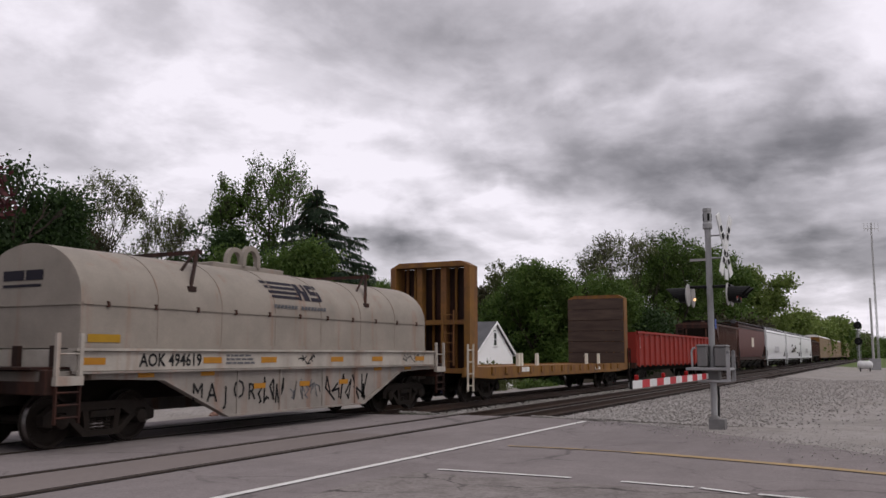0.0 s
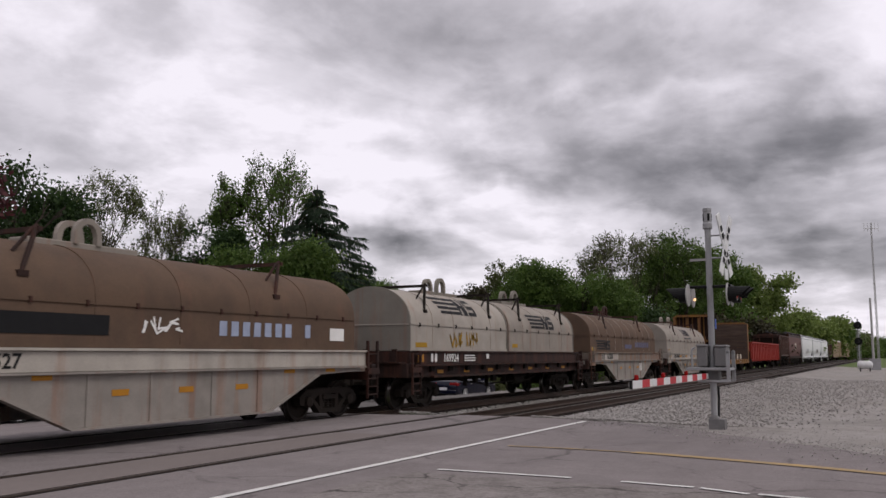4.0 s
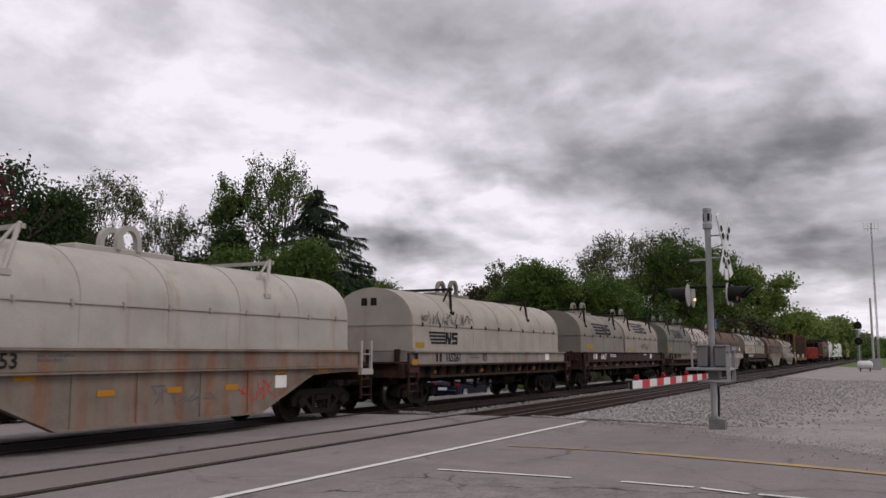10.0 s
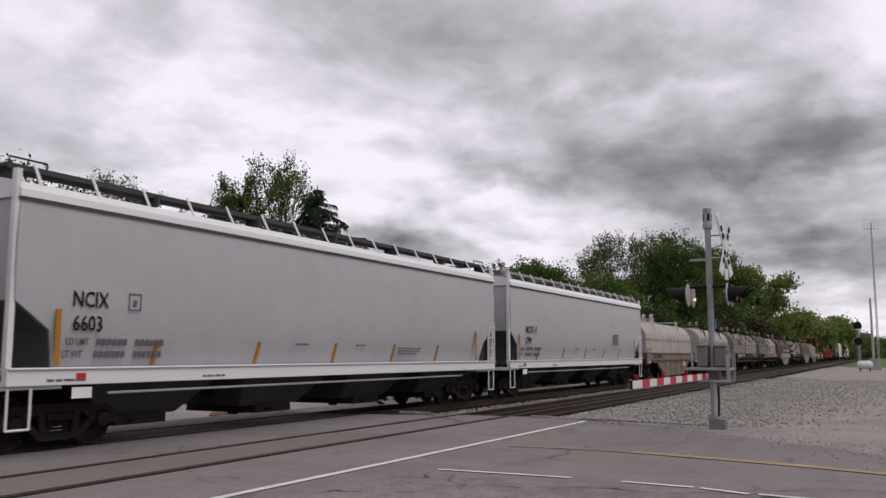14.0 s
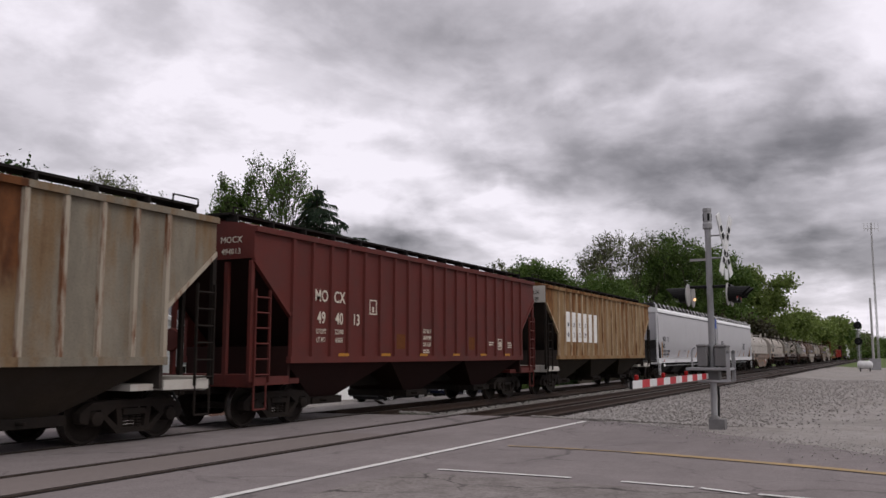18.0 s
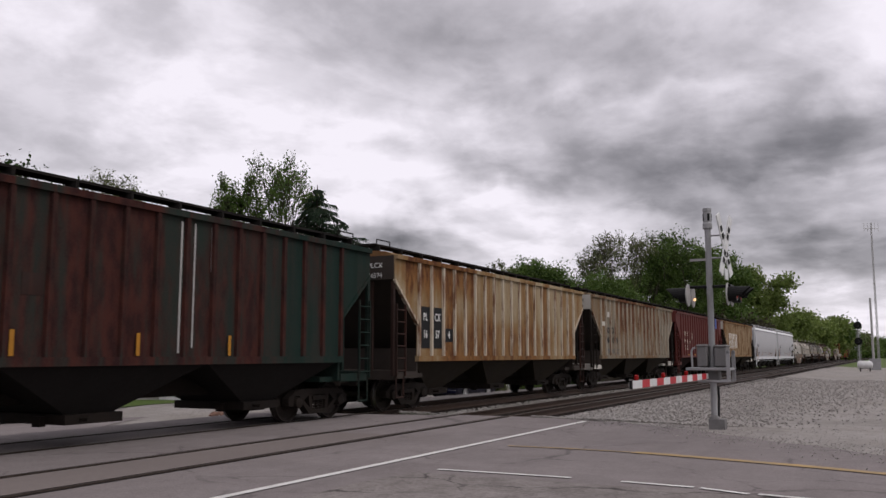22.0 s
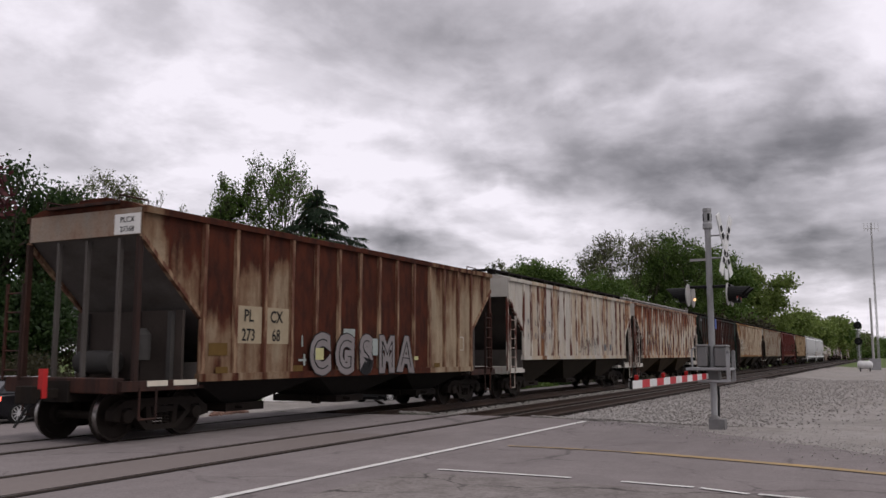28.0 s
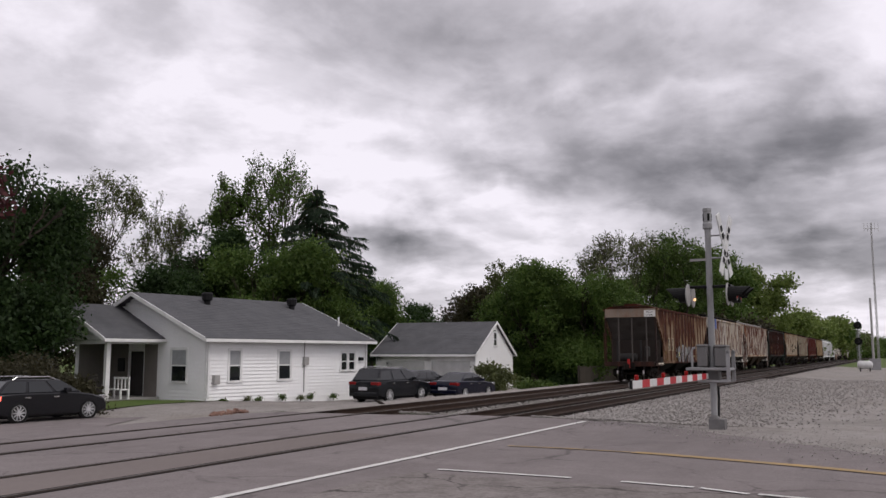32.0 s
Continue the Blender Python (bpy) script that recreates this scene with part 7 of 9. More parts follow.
def lap_wall(name, parent, x0, x1, z0, z1, m, openings=(), lap=0.165, top=None):
    """A wall of overlapping boards in its own x-z plane, outside towards -y; openings (xa, xb, za, zb) go through. top(x) limits the height."""
    wall = part(name, bmesh.new(), SIDING, parent)
    z = z0
    while z < z1 - 0.01:
        zt = min(z + lap, z1)
        runs = [(x0, x1)]
        if top:
            lo, hi = top((z + zt) / 2)
            runs = [(max(x0, lo), min(x1, hi))]
        for xa, xb, za, zb in openings:
            if zt > za + 0.005 and z < zb - 0.005:
                nxt = []
                for a, b in runs:
                    if xb <= a or xa >= b:
                        nxt.append((a, b))
                    else:
                        if xa > a:
                            nxt.append((a, xa))
                        if xb < b:
                            nxt.append((xb, b))
                runs = nxt
        for a, b in runs:
            if b - a > 0.05:
                bm = bmesh.new()
                prism(bm, [(-0.046, z), (-0.004, zt + 0.002), (0.02, zt + 0.002), (0.02, z)], a, b)
                bd = part("board", bm, SIDING, wall)
        z = zt
    wall.matrix_basis = m
    return wall


def window(parent, m, w, h, double=False):
    """A sash window; its outside towards -y, its middle at m."""
    win = part("window", bmesh.new(), TRIM_WHITE, parent)
    win.matrix_basis = m
    for b in ((-w / 2 - 0.11, -w / 2, -h / 2 - 0.1, h / 2 + 0.12), (w / 2, w / 2 + 0.11, -h / 2 - 0.1, h / 2 + 0.12), (-w / 2, w / 2, h / 2, h / 2 + 0.12)):
        solid("window_frame", [(b[0], b[1], -0.05, 0.03, b[2], b[3])], TRIM_WHITE, win)
    solid("window_sill", [(-w / 2 - 0.15, w / 2 + 0.15, -0.09, 0.03, -h / 2 - 0.10, -h / 2)], TRIM_WHITE, win)
    solid("sash_bar", [(-w / 2, w / 2, -0.03, 0.02, -0.03, 0.03)], TRIM_WHITE, win)
    solid("pane", [(-w / 2, w / 2, -0.005, 0.01, -h / 2, -0.03)], PANE, win)
    solid("pane", [(-w / 2, w / 2, -0.008, 0.006, 0.03, h / 2)], BLIND if not double else PANE, win, "pane with a pale blind" if not double else "")
    return win


def gable_roof(parent, x0, x1, y0, yr, y1, ze, zr, name="roof", thick=0.10, mat=None):
    """Two slopes with a ridge along x; eaves at y0 and y1."""
    for ya, nm in ((y0, "roof_slope"), (y1, "roof_slope")):
        bm = bmesh.new()
        n = math.copysign(1, ya - yr)
        prism(bm, [(ya, ze), (yr, zr), (yr, zr + thick), (ya, ze + thick)], x0, x1)
        part(nm, bm, mat or SHINGLE, parent)
        # rows of shingles
        rows = 26
        bm = bmesh.new()
        for i in range(rows):
            u, v = i / rows, (i + 1) / rows
            pa = (ya + (yr - ya) * u, ze + (zr - ze) * u + thick)
            pb = (ya + (yr - ya) * v, ze + (zr - ze) * v + thick)
            prism(bm, [(pa[0], pa[1] + 0.002), (pb[0], pb[1] + 0.002), (pb[0], pb[1] + 0.004), (pa[0], pa[1] + 0.014)], x0, x1)
        tagged(part("shingle_course", bm, mat or SHINGLE, parent), kind="stuff")
        bm = bmesh.new()
        box(bm, x0 - 0.02, x1 + 0.02, min(ya, ya + n * 0.1), max(ya, ya + n * 0.1), ze - 0.08, ze + 0.06)
        part("gutter", bm, TRIM_WHITE, parent, "white eaves gutter")
        for x in (x0, x1):
            bm = bmesh.new()
            prism(bm, [(ya, ze - 0.08), (yr, zr - 0.08), (yr, zr + thick + 0.01), (ya, ze + thick + 0.01)], x - 0.03, x + 0.03)
            part("verge_board", bm, TRIM_WHITE, parent)


house = thing("house", "white clapboard house with a grey shingle roof and porch", "house")
house.matrix_world = pose(29.9, 27.3, -0.5, 0, 0, -9)
W, D, EAVE, RIDGE = 10.75, 10.5, 2.70, 4.98
LONG = [(1.30, 1.92, 0.88, 2.25), (4.36, 5.10, 0.90, 2.22), (8.80, 9.22, 1.28, 2.15), (9.40, 9.82, 1.28, 2.15)]
lap_wall("wall", house, 0, W, 0.0, EAVE, Matrix(), LONG)
GABLE = [(1.38, 2.45, 0.86, 2.28), (4.60, 5.70, 0.12, 2.22)]
slope_top = lambda z: (-0.1, D + 0.1) if z < EAVE else ((z - EAVE) / (RIDGE - EAVE) * D / 2, D - (z - EAVE) / (RIDGE - EAVE) * D / 2)
# the gable wall faces the porch; its boards run along the house's y axis
gm = Matrix(((0, 1, 0, 0), (-1, 0, 0, D), (0, 0, 1, 0), (0, 0, 0, 1)))
flip = lambda a, b: (D - b, D - a)
lap_wall("wall", house, 0, D, 0.0, RIDGE - 0.05, gm, [(*flip(a, b), c, d) for a, b, c, d in GABLE], top=slope_top)
bm = bmesh.new()
prism(bm, [(0.06, 0.0), (D - 0.06, 0.0), (D - 0.06, EAVE), (D / 2, RIDGE - 0.1), (0.06, EAVE)], W - 0.1, W)
prism(bm, [(0.06, 0.0), (1.3, 0.0), (1.3, EAVE), (0.06, EAVE)], 0.05, 0.12)
box(bm, 0.05, W, D - 0.12, D, 0, EAVE)
box(bm, 0.3, W - 0.3, 0.25, 0.3, 0, EAVE)
box(bm, 0.3, 0.36, 0.3, D - 0.3, 0, EAVE)
part("inner_wall", bm, BLIND, house)
for a, b, c, d in LONG[:2]:
    window(house, pose((a + b) / 2, -0.01, (c + d) / 2), b - a, d - c)
for a, b, c, d in LONG[2:]:
    window(house, pose((a + b) / 2, -0.01, (c + d) / 2), b - a, d - c, True)
a, b, c, d = GABLE[0]
window(house, pose(-0.01, (a + b) / 2, (c + d) / 2, 0, 0, -90), b - a, d - c)
a, b, c, d = GABLE[1]
door = solid("door", [(0.02, 0.07, a, b, c, d)], DARK_DOOR, house, "dark open doorway")
solid("door_frame", [(-0.03, 0.02, a - 0.1, a, c, d + 0.1), (-0.03, 0.02, b, b + 0.1, c, d + 0.1), (-0.03, 0.02, a, b, d, d + 0.1)], TRIM_WHITE, door)
solid("foundation", [(0.0, W, -0.03, 0.10, -0.45, -0.002)], SIDING, house, "white-painted foundation below the boards")
solid("foundation", [(0.0, 0.10, 0.12, D, -0.30, -0.002)], SIDING, house)
gable_roof(house, -0.45, W + 0.35, -0.45, D / 2, D + 0.45, EAVE + 0.02, RIDGE)
for x in (-0.02, W):
    solid("corner_board", [(x - 0.02, x + 0.06, -0.04, 0.06, 0, EAVE)], TRIM_WHITE, house)
solid("downspout", [(-0.02, 0.06, -0.16, -0.08, 0.1, EAVE)], TRIM_WHITE, house)
solid("downspout", [(W - 0.1, W - 0.02, -0.16, -0.08, 0.1, EAVE)], TRIM_WHITE, house)
bm = bmesh.new()
rod(bm, (6.05, -0.06, 0.2), (6.05, -0.06, 2.66), 0.03)
cond = part("conduit", bm, BOARD_GREY, house)
solid("meter_box", [(5.95, 6.25, -0.2, -0.02, 1.55, 1.95)], BOARD_GREY, house)
solid("meter_box", [(0.32, 0.62, -0.22, -0.02, 0.75, 1.15)], BOARD_GREY, house)
solid("wall_lamp", [(10.15, 10.4, -0.2, -0.02, 1.75, 1.92)], BLACK_VENT, house)
for x in (3.2, 9.1):
    bm = bmesh.new()
    lathe(bm, [(0.16, 0), (0.16, 0.35), (0.26, 0.42), (0.30, 0.72), (0.22, 0.80)], (x, 4.1, 4.42), "z", 10)
    part("roof_vent", bm, BLACK_VENT, house, "black roof ventilator")
bm = bmesh.new()
rod(bm, (10.4, 1.7, 3.6), (10.4, 1.7, 4.15), 0.05)
part("vent_pipe", bm, TRIM_WHITE, house)
# porch
solid("porch_floor", [(-3.0, -0.01, 3.3, 10.2, -0.05, 0.10)], CONCRETE, house)
for y in (3.45, 10.0):
    solid("porch_post", [(-2.82, -2.62, y - 0.1, y + 0.1, 0.1, 2.62)], TRIM_WHITE, house)
solid("porch_beam", [(-2.9, -2.6, 3.2, 10.2, 2.55, 2.75)], TRIM_WHITE, house)
solid("porch_beam", [(-2.6, -0.02, 3.3, 3.5, 2.55, 2.75)], TRIM_WHITE, house)
pt = lambda z: (3.3 + (z - 2.75) / 1.6 * 3.45, 10.2 - (z - 2.75) / 1.6 * 3.45)
gm2 = Matrix(((0, 1, 0, -2.88), (-1, 0, 0, 13.5), (0, 0, 1, 0), (0, 0, 0, 1)))
lap_wall("porch_gable", house, 3.3, 10.2, 2.75, 4.3, gm2, top=pt)
gable_roof(house, -3.2, 1.2, 3.0, 6.75, 10.5, 2.72, 4.40)
solid("porch_ceiling", [(-2.9, -0.03, 3.4, 10.1, 2.70, 2.74)], BLIND, house)
solid("porch_screen", [(-2.75, -2.70, 7.9, 9.9, 0.1, 2.55)], BLIND, house)
# Added panels over the white wall; porch shade is in their taupe colour.
PORCH_SHADE = material("taupe_porch_shade", (0.20, 0.18, 0.165), 0.8, second=(0.15, 0.135, 0.125), scale=2, fine=20, bump=0.1)
solid("porch_lining", [(-0.075, -0.055, 5.82, 10.1, 0.1, 2.68)], PORCH_SHADE, house, "added taupe panel that darkens the wall like porch shade")
solid("porch_lining", [(-0.075, -0.055, 3.5, 4.48, 0.1, 2.68)], PORCH_SHADE, house)
bm = bmesh.new()
box(bm, -0.14, -0.076, 6.05, 6.55, 1.25, 1.9)
part("wall_sign", bm, BLACK_VENT, house)

bench = thing("porch_bench", "small white wooden bench on the porch", "bench")
bench.matrix_world = pose(28.4, 31.1, -0.42, 0, 0, -99)
solid("seat", [(-0.6, 0.6, -0.25, 0.2, 0.40, 0.45)], TRIM_WHITE, bench)
for i in range(5):
    x = -0.55 + i * 0.275
    solid("back_slat", [(x - 0.04, x + 0.04, 0.17, 0.2, 0.45, 0.9)], TRIM_WHITE, bench)
solid("back_rail", [(-0.6, 0.6, 0.16, 0.21, 0.88, 0.98)], TRIM_WHITE, bench)
for x in (-0.55, 0.55):
    for y in (-0.22, 0.17):
        solid("leg", [(x - 0.04, x + 0.04, y - 0.04, y + 0.04, 0, 0.40)], TRIM_WHITE, bench)

# ---- garage ----
garage = thing("garage", "white two-door garage with a steep grey shingle roof", "garage")
garage.matrix_world = pose(51.7, 24.2, -0.86, 0, 0, 4)
DOOR_GREY = material("off_white_garage_door", (0.55, 0.55, 0.54), 0.6, scale=2, fine=20, bump=0.04)
GW, GD, GE, GR = 7.6, 7.3, 2.38, 4.62
# front with the two doors runs along y, gable towards the tracks along x
bm = bmesh.new()
for y0, y1 in ((0, 0.35), (3.15, 3.65), (6.5, GD)):
    box(bm, 0, 0.12, y0, y1, 0, GE)
box(bm, 0, 0.12, 0, GD, 2.0, GE)
part("front_wall", bm, TRIM_WHITE, garage)
for y0 in (0.35, 3.65):
    gd = solid("garage_door", [(0.07, 0.10, y0, y0 + 2.82, 0, 2.0)], DOOR_GREY, garage)
    for k in range(4):
        solid("door_panel", [(0.05, 0.07, y0 + 0.03, y0 + 2.79, k * 0.5 + 0.02, k * 0.5 + 0.48)], DOOR_GREY, gd)
lap_wall("gable_wall", garage, 0.0, GW, 0.0, GR - 0.05, Matrix(), [(3.45, 4.15, 3.0, 4.0)],
         top=lambda z: (0, GW) if z < GE else ((z - GE) / (GR - GE) * GW / 2, GW - (z - GE) / (GR - GE) * GW / 2))
window(garage, pose(3.8, -0.01, 3.5), 0.55, 0.85, True)
bm = bmesh.new()
box(bm, 0.1, GW, GD - 0.1, GD, 0, GE)
box(bm, GW - 0.1, GW, 0.05, GD, 0, GE)
part("back_wall", bm, TRIM_WHITE, garage)
groof = part("roof", bmesh.new(), SHINGLE, garage)
groof.matrix_basis = Matrix(((0, 1, 0, 0), (-1, 0, 0, 0), (0, 0, 1, 0), (0, 0, 0, 1)))
gable_roof(groof, -GD - 0.25, 0.2, -0.3, GW / 2, GW + 0.3, GE, GR)
# ---- fence beyond the tracks ----
FENCE = material("weathered_fence_board", (0.085, 0.072, 0.062), 0.9, second=(0.055, 0.047, 0.042), scale=2, fine=25, bump=0.4, vary=0.4)
fence = thing("board_fence", "dark weathered board fence beyond the tracks", "fence")
bm = bmesh.new()
box(bm, -0.10, 0.10, -0.012, 0.012, 0, 1.55)
slat = finish("slat", bm, FENCE)
for i in range(130):
    o = part("slat", slat, FENCE, fence)
    o.matrix_basis = pose(62.5 + i * 0.215, 20.6 - i * 0.012, -0.85 + 0.03 * math.sin(i * 2.1), 0, 0, -3)
for i in range(12):
    solid("post", [(62.5 + i * 2.5 - 0.06, 62.5 + i * 2.5 + 0.06, 20.68 - i * 0.14, 20.80 - i * 0.14, -0.85, 0.75)], FENCE, fence)
for z in (-0.5, 0.4):
    bm = bmesh.new()
    prism(bm, [(62.4, 20.62), (90.5, 19.05), (90.5, 19.12), (62.4, 20.69)], z, z + 0.09, "z")
    part("rail", bm, FENCE, fence)

# ---- parked cars ----
TYRE = material("tyre_rubber", (0.014, 0.014, 0.014), 0.85, scale=10)
ALLOY = material("alloy_rim", (0.62, 0.62, 0.63), 0.35, metal=0.5, scale=8, bump=0.02)
CAR_GLASS = glass("tinted_car_glass", (0.016, 0.018, 0.020), 0.03, 0.5)
TAIL = material("tail_lamp_red", (0.20, 0.010, 0.010), 0.25, scale=6, bump=0.02)
TAIL_LIT = glow("lit_brake_lamp", (1.0, 0.10, 0.06), 3.0)
PLATE = material("number_plate", (0.62, 0.62, 0.64), 0.5, scale=6)
CHROME = material("chrome_trim", (0.6, 0.6, 0.6), 0.15, metal=1.0, scale=6, bump=0.0)


def wheel(car, x, y, r):
    bm = bmesh.new()
    s = math.copysign(1, y)
    lathe(bm, [(r * 0.70, -0.10), (r * 0.94, -0.11), (r, -0.07), (r, 0.07), (r * 0.94, 0.11), (r * 0.70, 0.10)], (0, 0, 0), "y", 24)
    w = part("wheel", bm, TYRE, car, smooth=True)
    w.matrix_basis = pose(x, y, r)
    bm = bmesh.new()
    lathe(bm, [(0.02, s * 0.085), (r * 0.16, s * 0.09), (r * 0.16, s * 0.05), (r * 0.66, s * 0.04), (r * 0.70, s * 0.112), (r * 0.74, s * 0.112), (r * 0.74, s * 0.03), (0.02, s * 0.02)], (0, 0, 0), "y", 24)
    for k in range(10):
        a = 2 * math.pi * k / 10
        rod(bm, (0, s * 0.095, 0), (math.cos(a) * r * 0.62, s * 0.10, math.sin(a) * r * 0.62), 0.022, seg=5)
    part("rim", bm, ALLOY, w)


def vehicle(name, label, paint, L, Wd, H, belt, nose, cabin, wheels, r, group="parked cars", rack=False, lit=False, low=0.22, trunk=None):
    """A car heading along +x. nose: side outline of the body below the belt; cabin: foot and roof of the glasshouse."""
    car = thing(name, label, "car", group)
    bm = bmesh.new()
    hw = Wd / 2
    rings = []
    for k, (inset, sc) in enumerate(((0.10, 0.985), (0.0, 1.0), (0.0, 1.0), (0.10, 0.985))):
        y = (-hw, -hw + 0.10, hw - 0.10, hw)[k]
        mid = sum(z for _, z in nose) / len(nose)
        squeeze = 0.94 if k in (0, 3) else 1.0
        rings.append([bm.verts.new((x * (0.985 if k in (0, 3) else 1.0), y, mid + (z - mid) * squeeze)) for x, z in nose])
    n = len(nose)
    bm.faces.new(rings[0][::-1]), bm.faces.new(rings[-1])
    for r0, r1 in zip(rings, rings[1:]):
        for i in range(n):
            bm.faces.new((r0[i], r0[(i + 1) % n], r1[(i + 1) % n], r1[i]))
    part("body", bm, paint, car, smooth=True, bevel=0.035)
    (b0, b1), (t0, t1) = cabin
    bm = bmesh.new()
    wb, wt = hw - 0.06, hw - 0.24
    foot = [bm.verts.new(p) for p in ((b0, -wb, belt), (b1, -wb, belt), (b1, wb, belt), (b0, wb, belt))]
    top = [bm.verts.new(p) for p in ((t0, -wt, H - 0.04), (t1, -wt, H - 0.04), (t1, wt, H - 0.04), (t0, wt, H - 0.04))]
    crown = [bm.verts.new(p) for p in ((t0 + 0.2, -wt + 0.15, H), (t1 - 0.25, -wt + 0.15, H), (t1 - 0.25, wt - 0.15, H), (t0 + 0.2, wt - 0.15, H))]
    for ra, rb in ((foot, top), (top, crown)):
        for i in range(4):
            bm.faces.new((ra[i], ra[(i + 1) % 4], rb[(i + 1) % 4], rb[i]))
    bm.faces.new(crown), bm.faces.new(foot[::-1])
    part("cabin", bm, paint, car, smooth=True, bevel=0.05)

    def pane(nm, pts, push):
        bm = bmesh.new()
        lo = [bm.verts.new(Vector(p) + Vector(push) * 0.012) for p in pts]
        bm.faces.new(lo)
        hi = [bm.verts.new(Vector(p) - Vector(push) * 0.01) for p in pts]
        bm.faces.new(hi[::-1])
        for i in range(len(pts)):
            bm.faces.new((lo[i], lo[(i + 1) % len(pts)], hi[(i + 1) % len(pts)], hi[i]))
        part(nm, bm, CAR_GLASS, car)

    def lerp(a, b, t):
        return a + (b - a) * t
    u0, u1 = 0.10, 0.86
    for s in (-1, 1):
        splits = 3 if (b1 - b0) > 2.9 else 2
        for k in range(splits):
            f0, f1 = k / splits + 0.03, (k + 1) / splits - 0.015
            pts = []
            for f, u in ((f0, u0), (f1, u0), (f1, u1), (f0, u1)):
                xb = lerp(b0, b1, f)
                xt = lerp(t0, t1, f)
                pts.append((lerp(xb, xt, u), s * lerp(wb, wt, u), lerp(belt, H - 0.04, u)))
            pane("side_window", pts, (0, s, 0.25))
    for nm, xb, xt, sgn in (("rear_window", b0, t0, -1), ("windshield", b1, t1, 1)):
        pts = [(lerp(xb, xt, u), y * lerp(wb, wt, u), lerp(belt, H - 0.04, u)) for u, y in ((u0, -0.9), (u0, 0.9), (0.9, 0.88), (0.9, -0.88))]
        pane(nm, pts, (sgn, 0, 0.3))
    for x in wheels:
        for y in (-hw + 0.09, hw - 0.09):
            wheel(car, x, y, r)
            bm = bmesh.new()
            lathe(bm, [(r * 0.2, -0.02), (r * 1.14, -0.02), (r * 1.14, 0.0), (r * 0.2, 0.0)], (x, math.copysign(hw - 0.012, y) if y > 0 else -hw + 0.032, r + 0.02), "y", 20)
            part("wheel_arch", bm, TYRE, car)
    rear = min(x for x, _ in nose)
    front = max(x for x, _ in nose)
    zl = belt - 0.12
    for s in (-1, 1):
        solid("tail_light", [(rear + 0.02, rear + 0.30, s * (hw - 0.30) - 0.17, s * (hw - 0.30) + 0.302, zl - 0.08, zl + 0.09)] if s > 0 else
              [(rear + 0.02, rear + 0.30, -hw - 0.002, -hw + 0.47, zl - 0.08, zl + 0.09)], TAIL_LIT if lit else TAIL, car, "lit red brake lamp" if lit else "red tail lamp", bevel=0.02)
        solid("headlight", [(front - 0.30, front - 0.03, *sorted((s * (hw - 0.42), s * (hw - 0.05))), zl - 0.14, zl)], CHROME, car, bevel=0.02)
        solid("mirror", [(b1 - 0.75, b1 - 0.55, *sorted((s * (hw - 0.02), s * (hw + 0.17))), belt + 0.02, belt + 0.17)], paint, car, bevel=0.02)
        for k in (0, 1):
            x = lerp(b0, b1, 0.34 + 0.33 * k)
            solid("door_handle", [(x - 0.1, x + 0.1, *sorted((s * (hw - 0.012), s * (hw + 0.025))), belt - 0.13, belt - 0.09)], CHROME, car)
        if rack:
            bm = bmesh.new()
            pipe(bm, [(t0 + 0.1, s * (wt - 0.04), H - 0.05), (t0 + 0.25, s * (wt - 0.04), H + 0.04), (t1 - 0.35, s * (wt - 0.04), H + 0.04), (t1 - 0.1, s * (wt - 0.04), H - 0.05)], 0.022, 6)
            part("roof_rail", bm, CHROME, car, "bright metal roof rail")
    solid("number_plate", [(rear - 0.012, rear + 0.03, -0.26, 0.26, zl - 0.32, zl - 0.16)], PLATE, car)
    solid("rear_bumper", [(rear - 0.03, rear + 0.2, -hw + 0.06, hw - 0.06, 0.30, 0.52)], paint, car, bevel=0.04)
    solid("underbody", [(rear + 0.2, front - 0.2, -hw + 0.15, hw - 0.15, 0.16, 0.34)], TYRE, car)
    return car


INK = material("black_car_paint", (0.006, 0.006, 0.008), 0.18, scale=2, fine=20, bump=0.0, spec=0.4)
SLATE = material("dark_grey_car_paint", (0.007, 0.008, 0.010), 0.18, scale=2, fine=20, bump=0.0, spec=0.28)
NAVY = material("navy_car_paint", (0.004, 0.005, 0.016), 0.18, scale=2, fine=20, bump=0.0, spec=0.28)
wagon = vehicle("hatchback", "black compact hatchback with bright roof rails, brake lamps lit", INK, 4.29, 1.78, 1.42, 0.92,
                [(-2.13, 0.35), (-2.14, 0.72), (-2.08, 0.93), (-1.2, 0.96), (0.8, 0.95), (1.40, 0.86), (1.86, 0.73), (2.02, 0.52), (2.0, 0.28), (1.6, 0.2), (-1.7, 0.2)],
                ((-2.0, 1.05), (-1.45, 0.25)), (-1.25, 1.27), 0.33, rack=True, lit=True)
wagon.matrix_world = pose(20.05, 25.62, -0.62, 0, 0, -5.5)
suv = vehicle("suv", "dark grey sport utility vehicle parked on the gravel drive", SLATE, 4.6, 1.86, 1.69, 1.05,
              [(-2.25, 0.42), (-2.28, 0.8), (-2.22, 1.05), (-1.2, 1.10), (1.0, 1.08), (1.7, 1.0), (2.2, 0.86), (2.3, 0.6), (2.26, 0.35), (1.8, 0.26), (-1.8, 0.26)],
              ((-2.15, 1.3), (-1.75, 0.45)), (-1.3, 1.38), 0.36, rack=True)
suv.matrix_world = pose(38.8, 22.95, -0.79, 0, 0, -7)
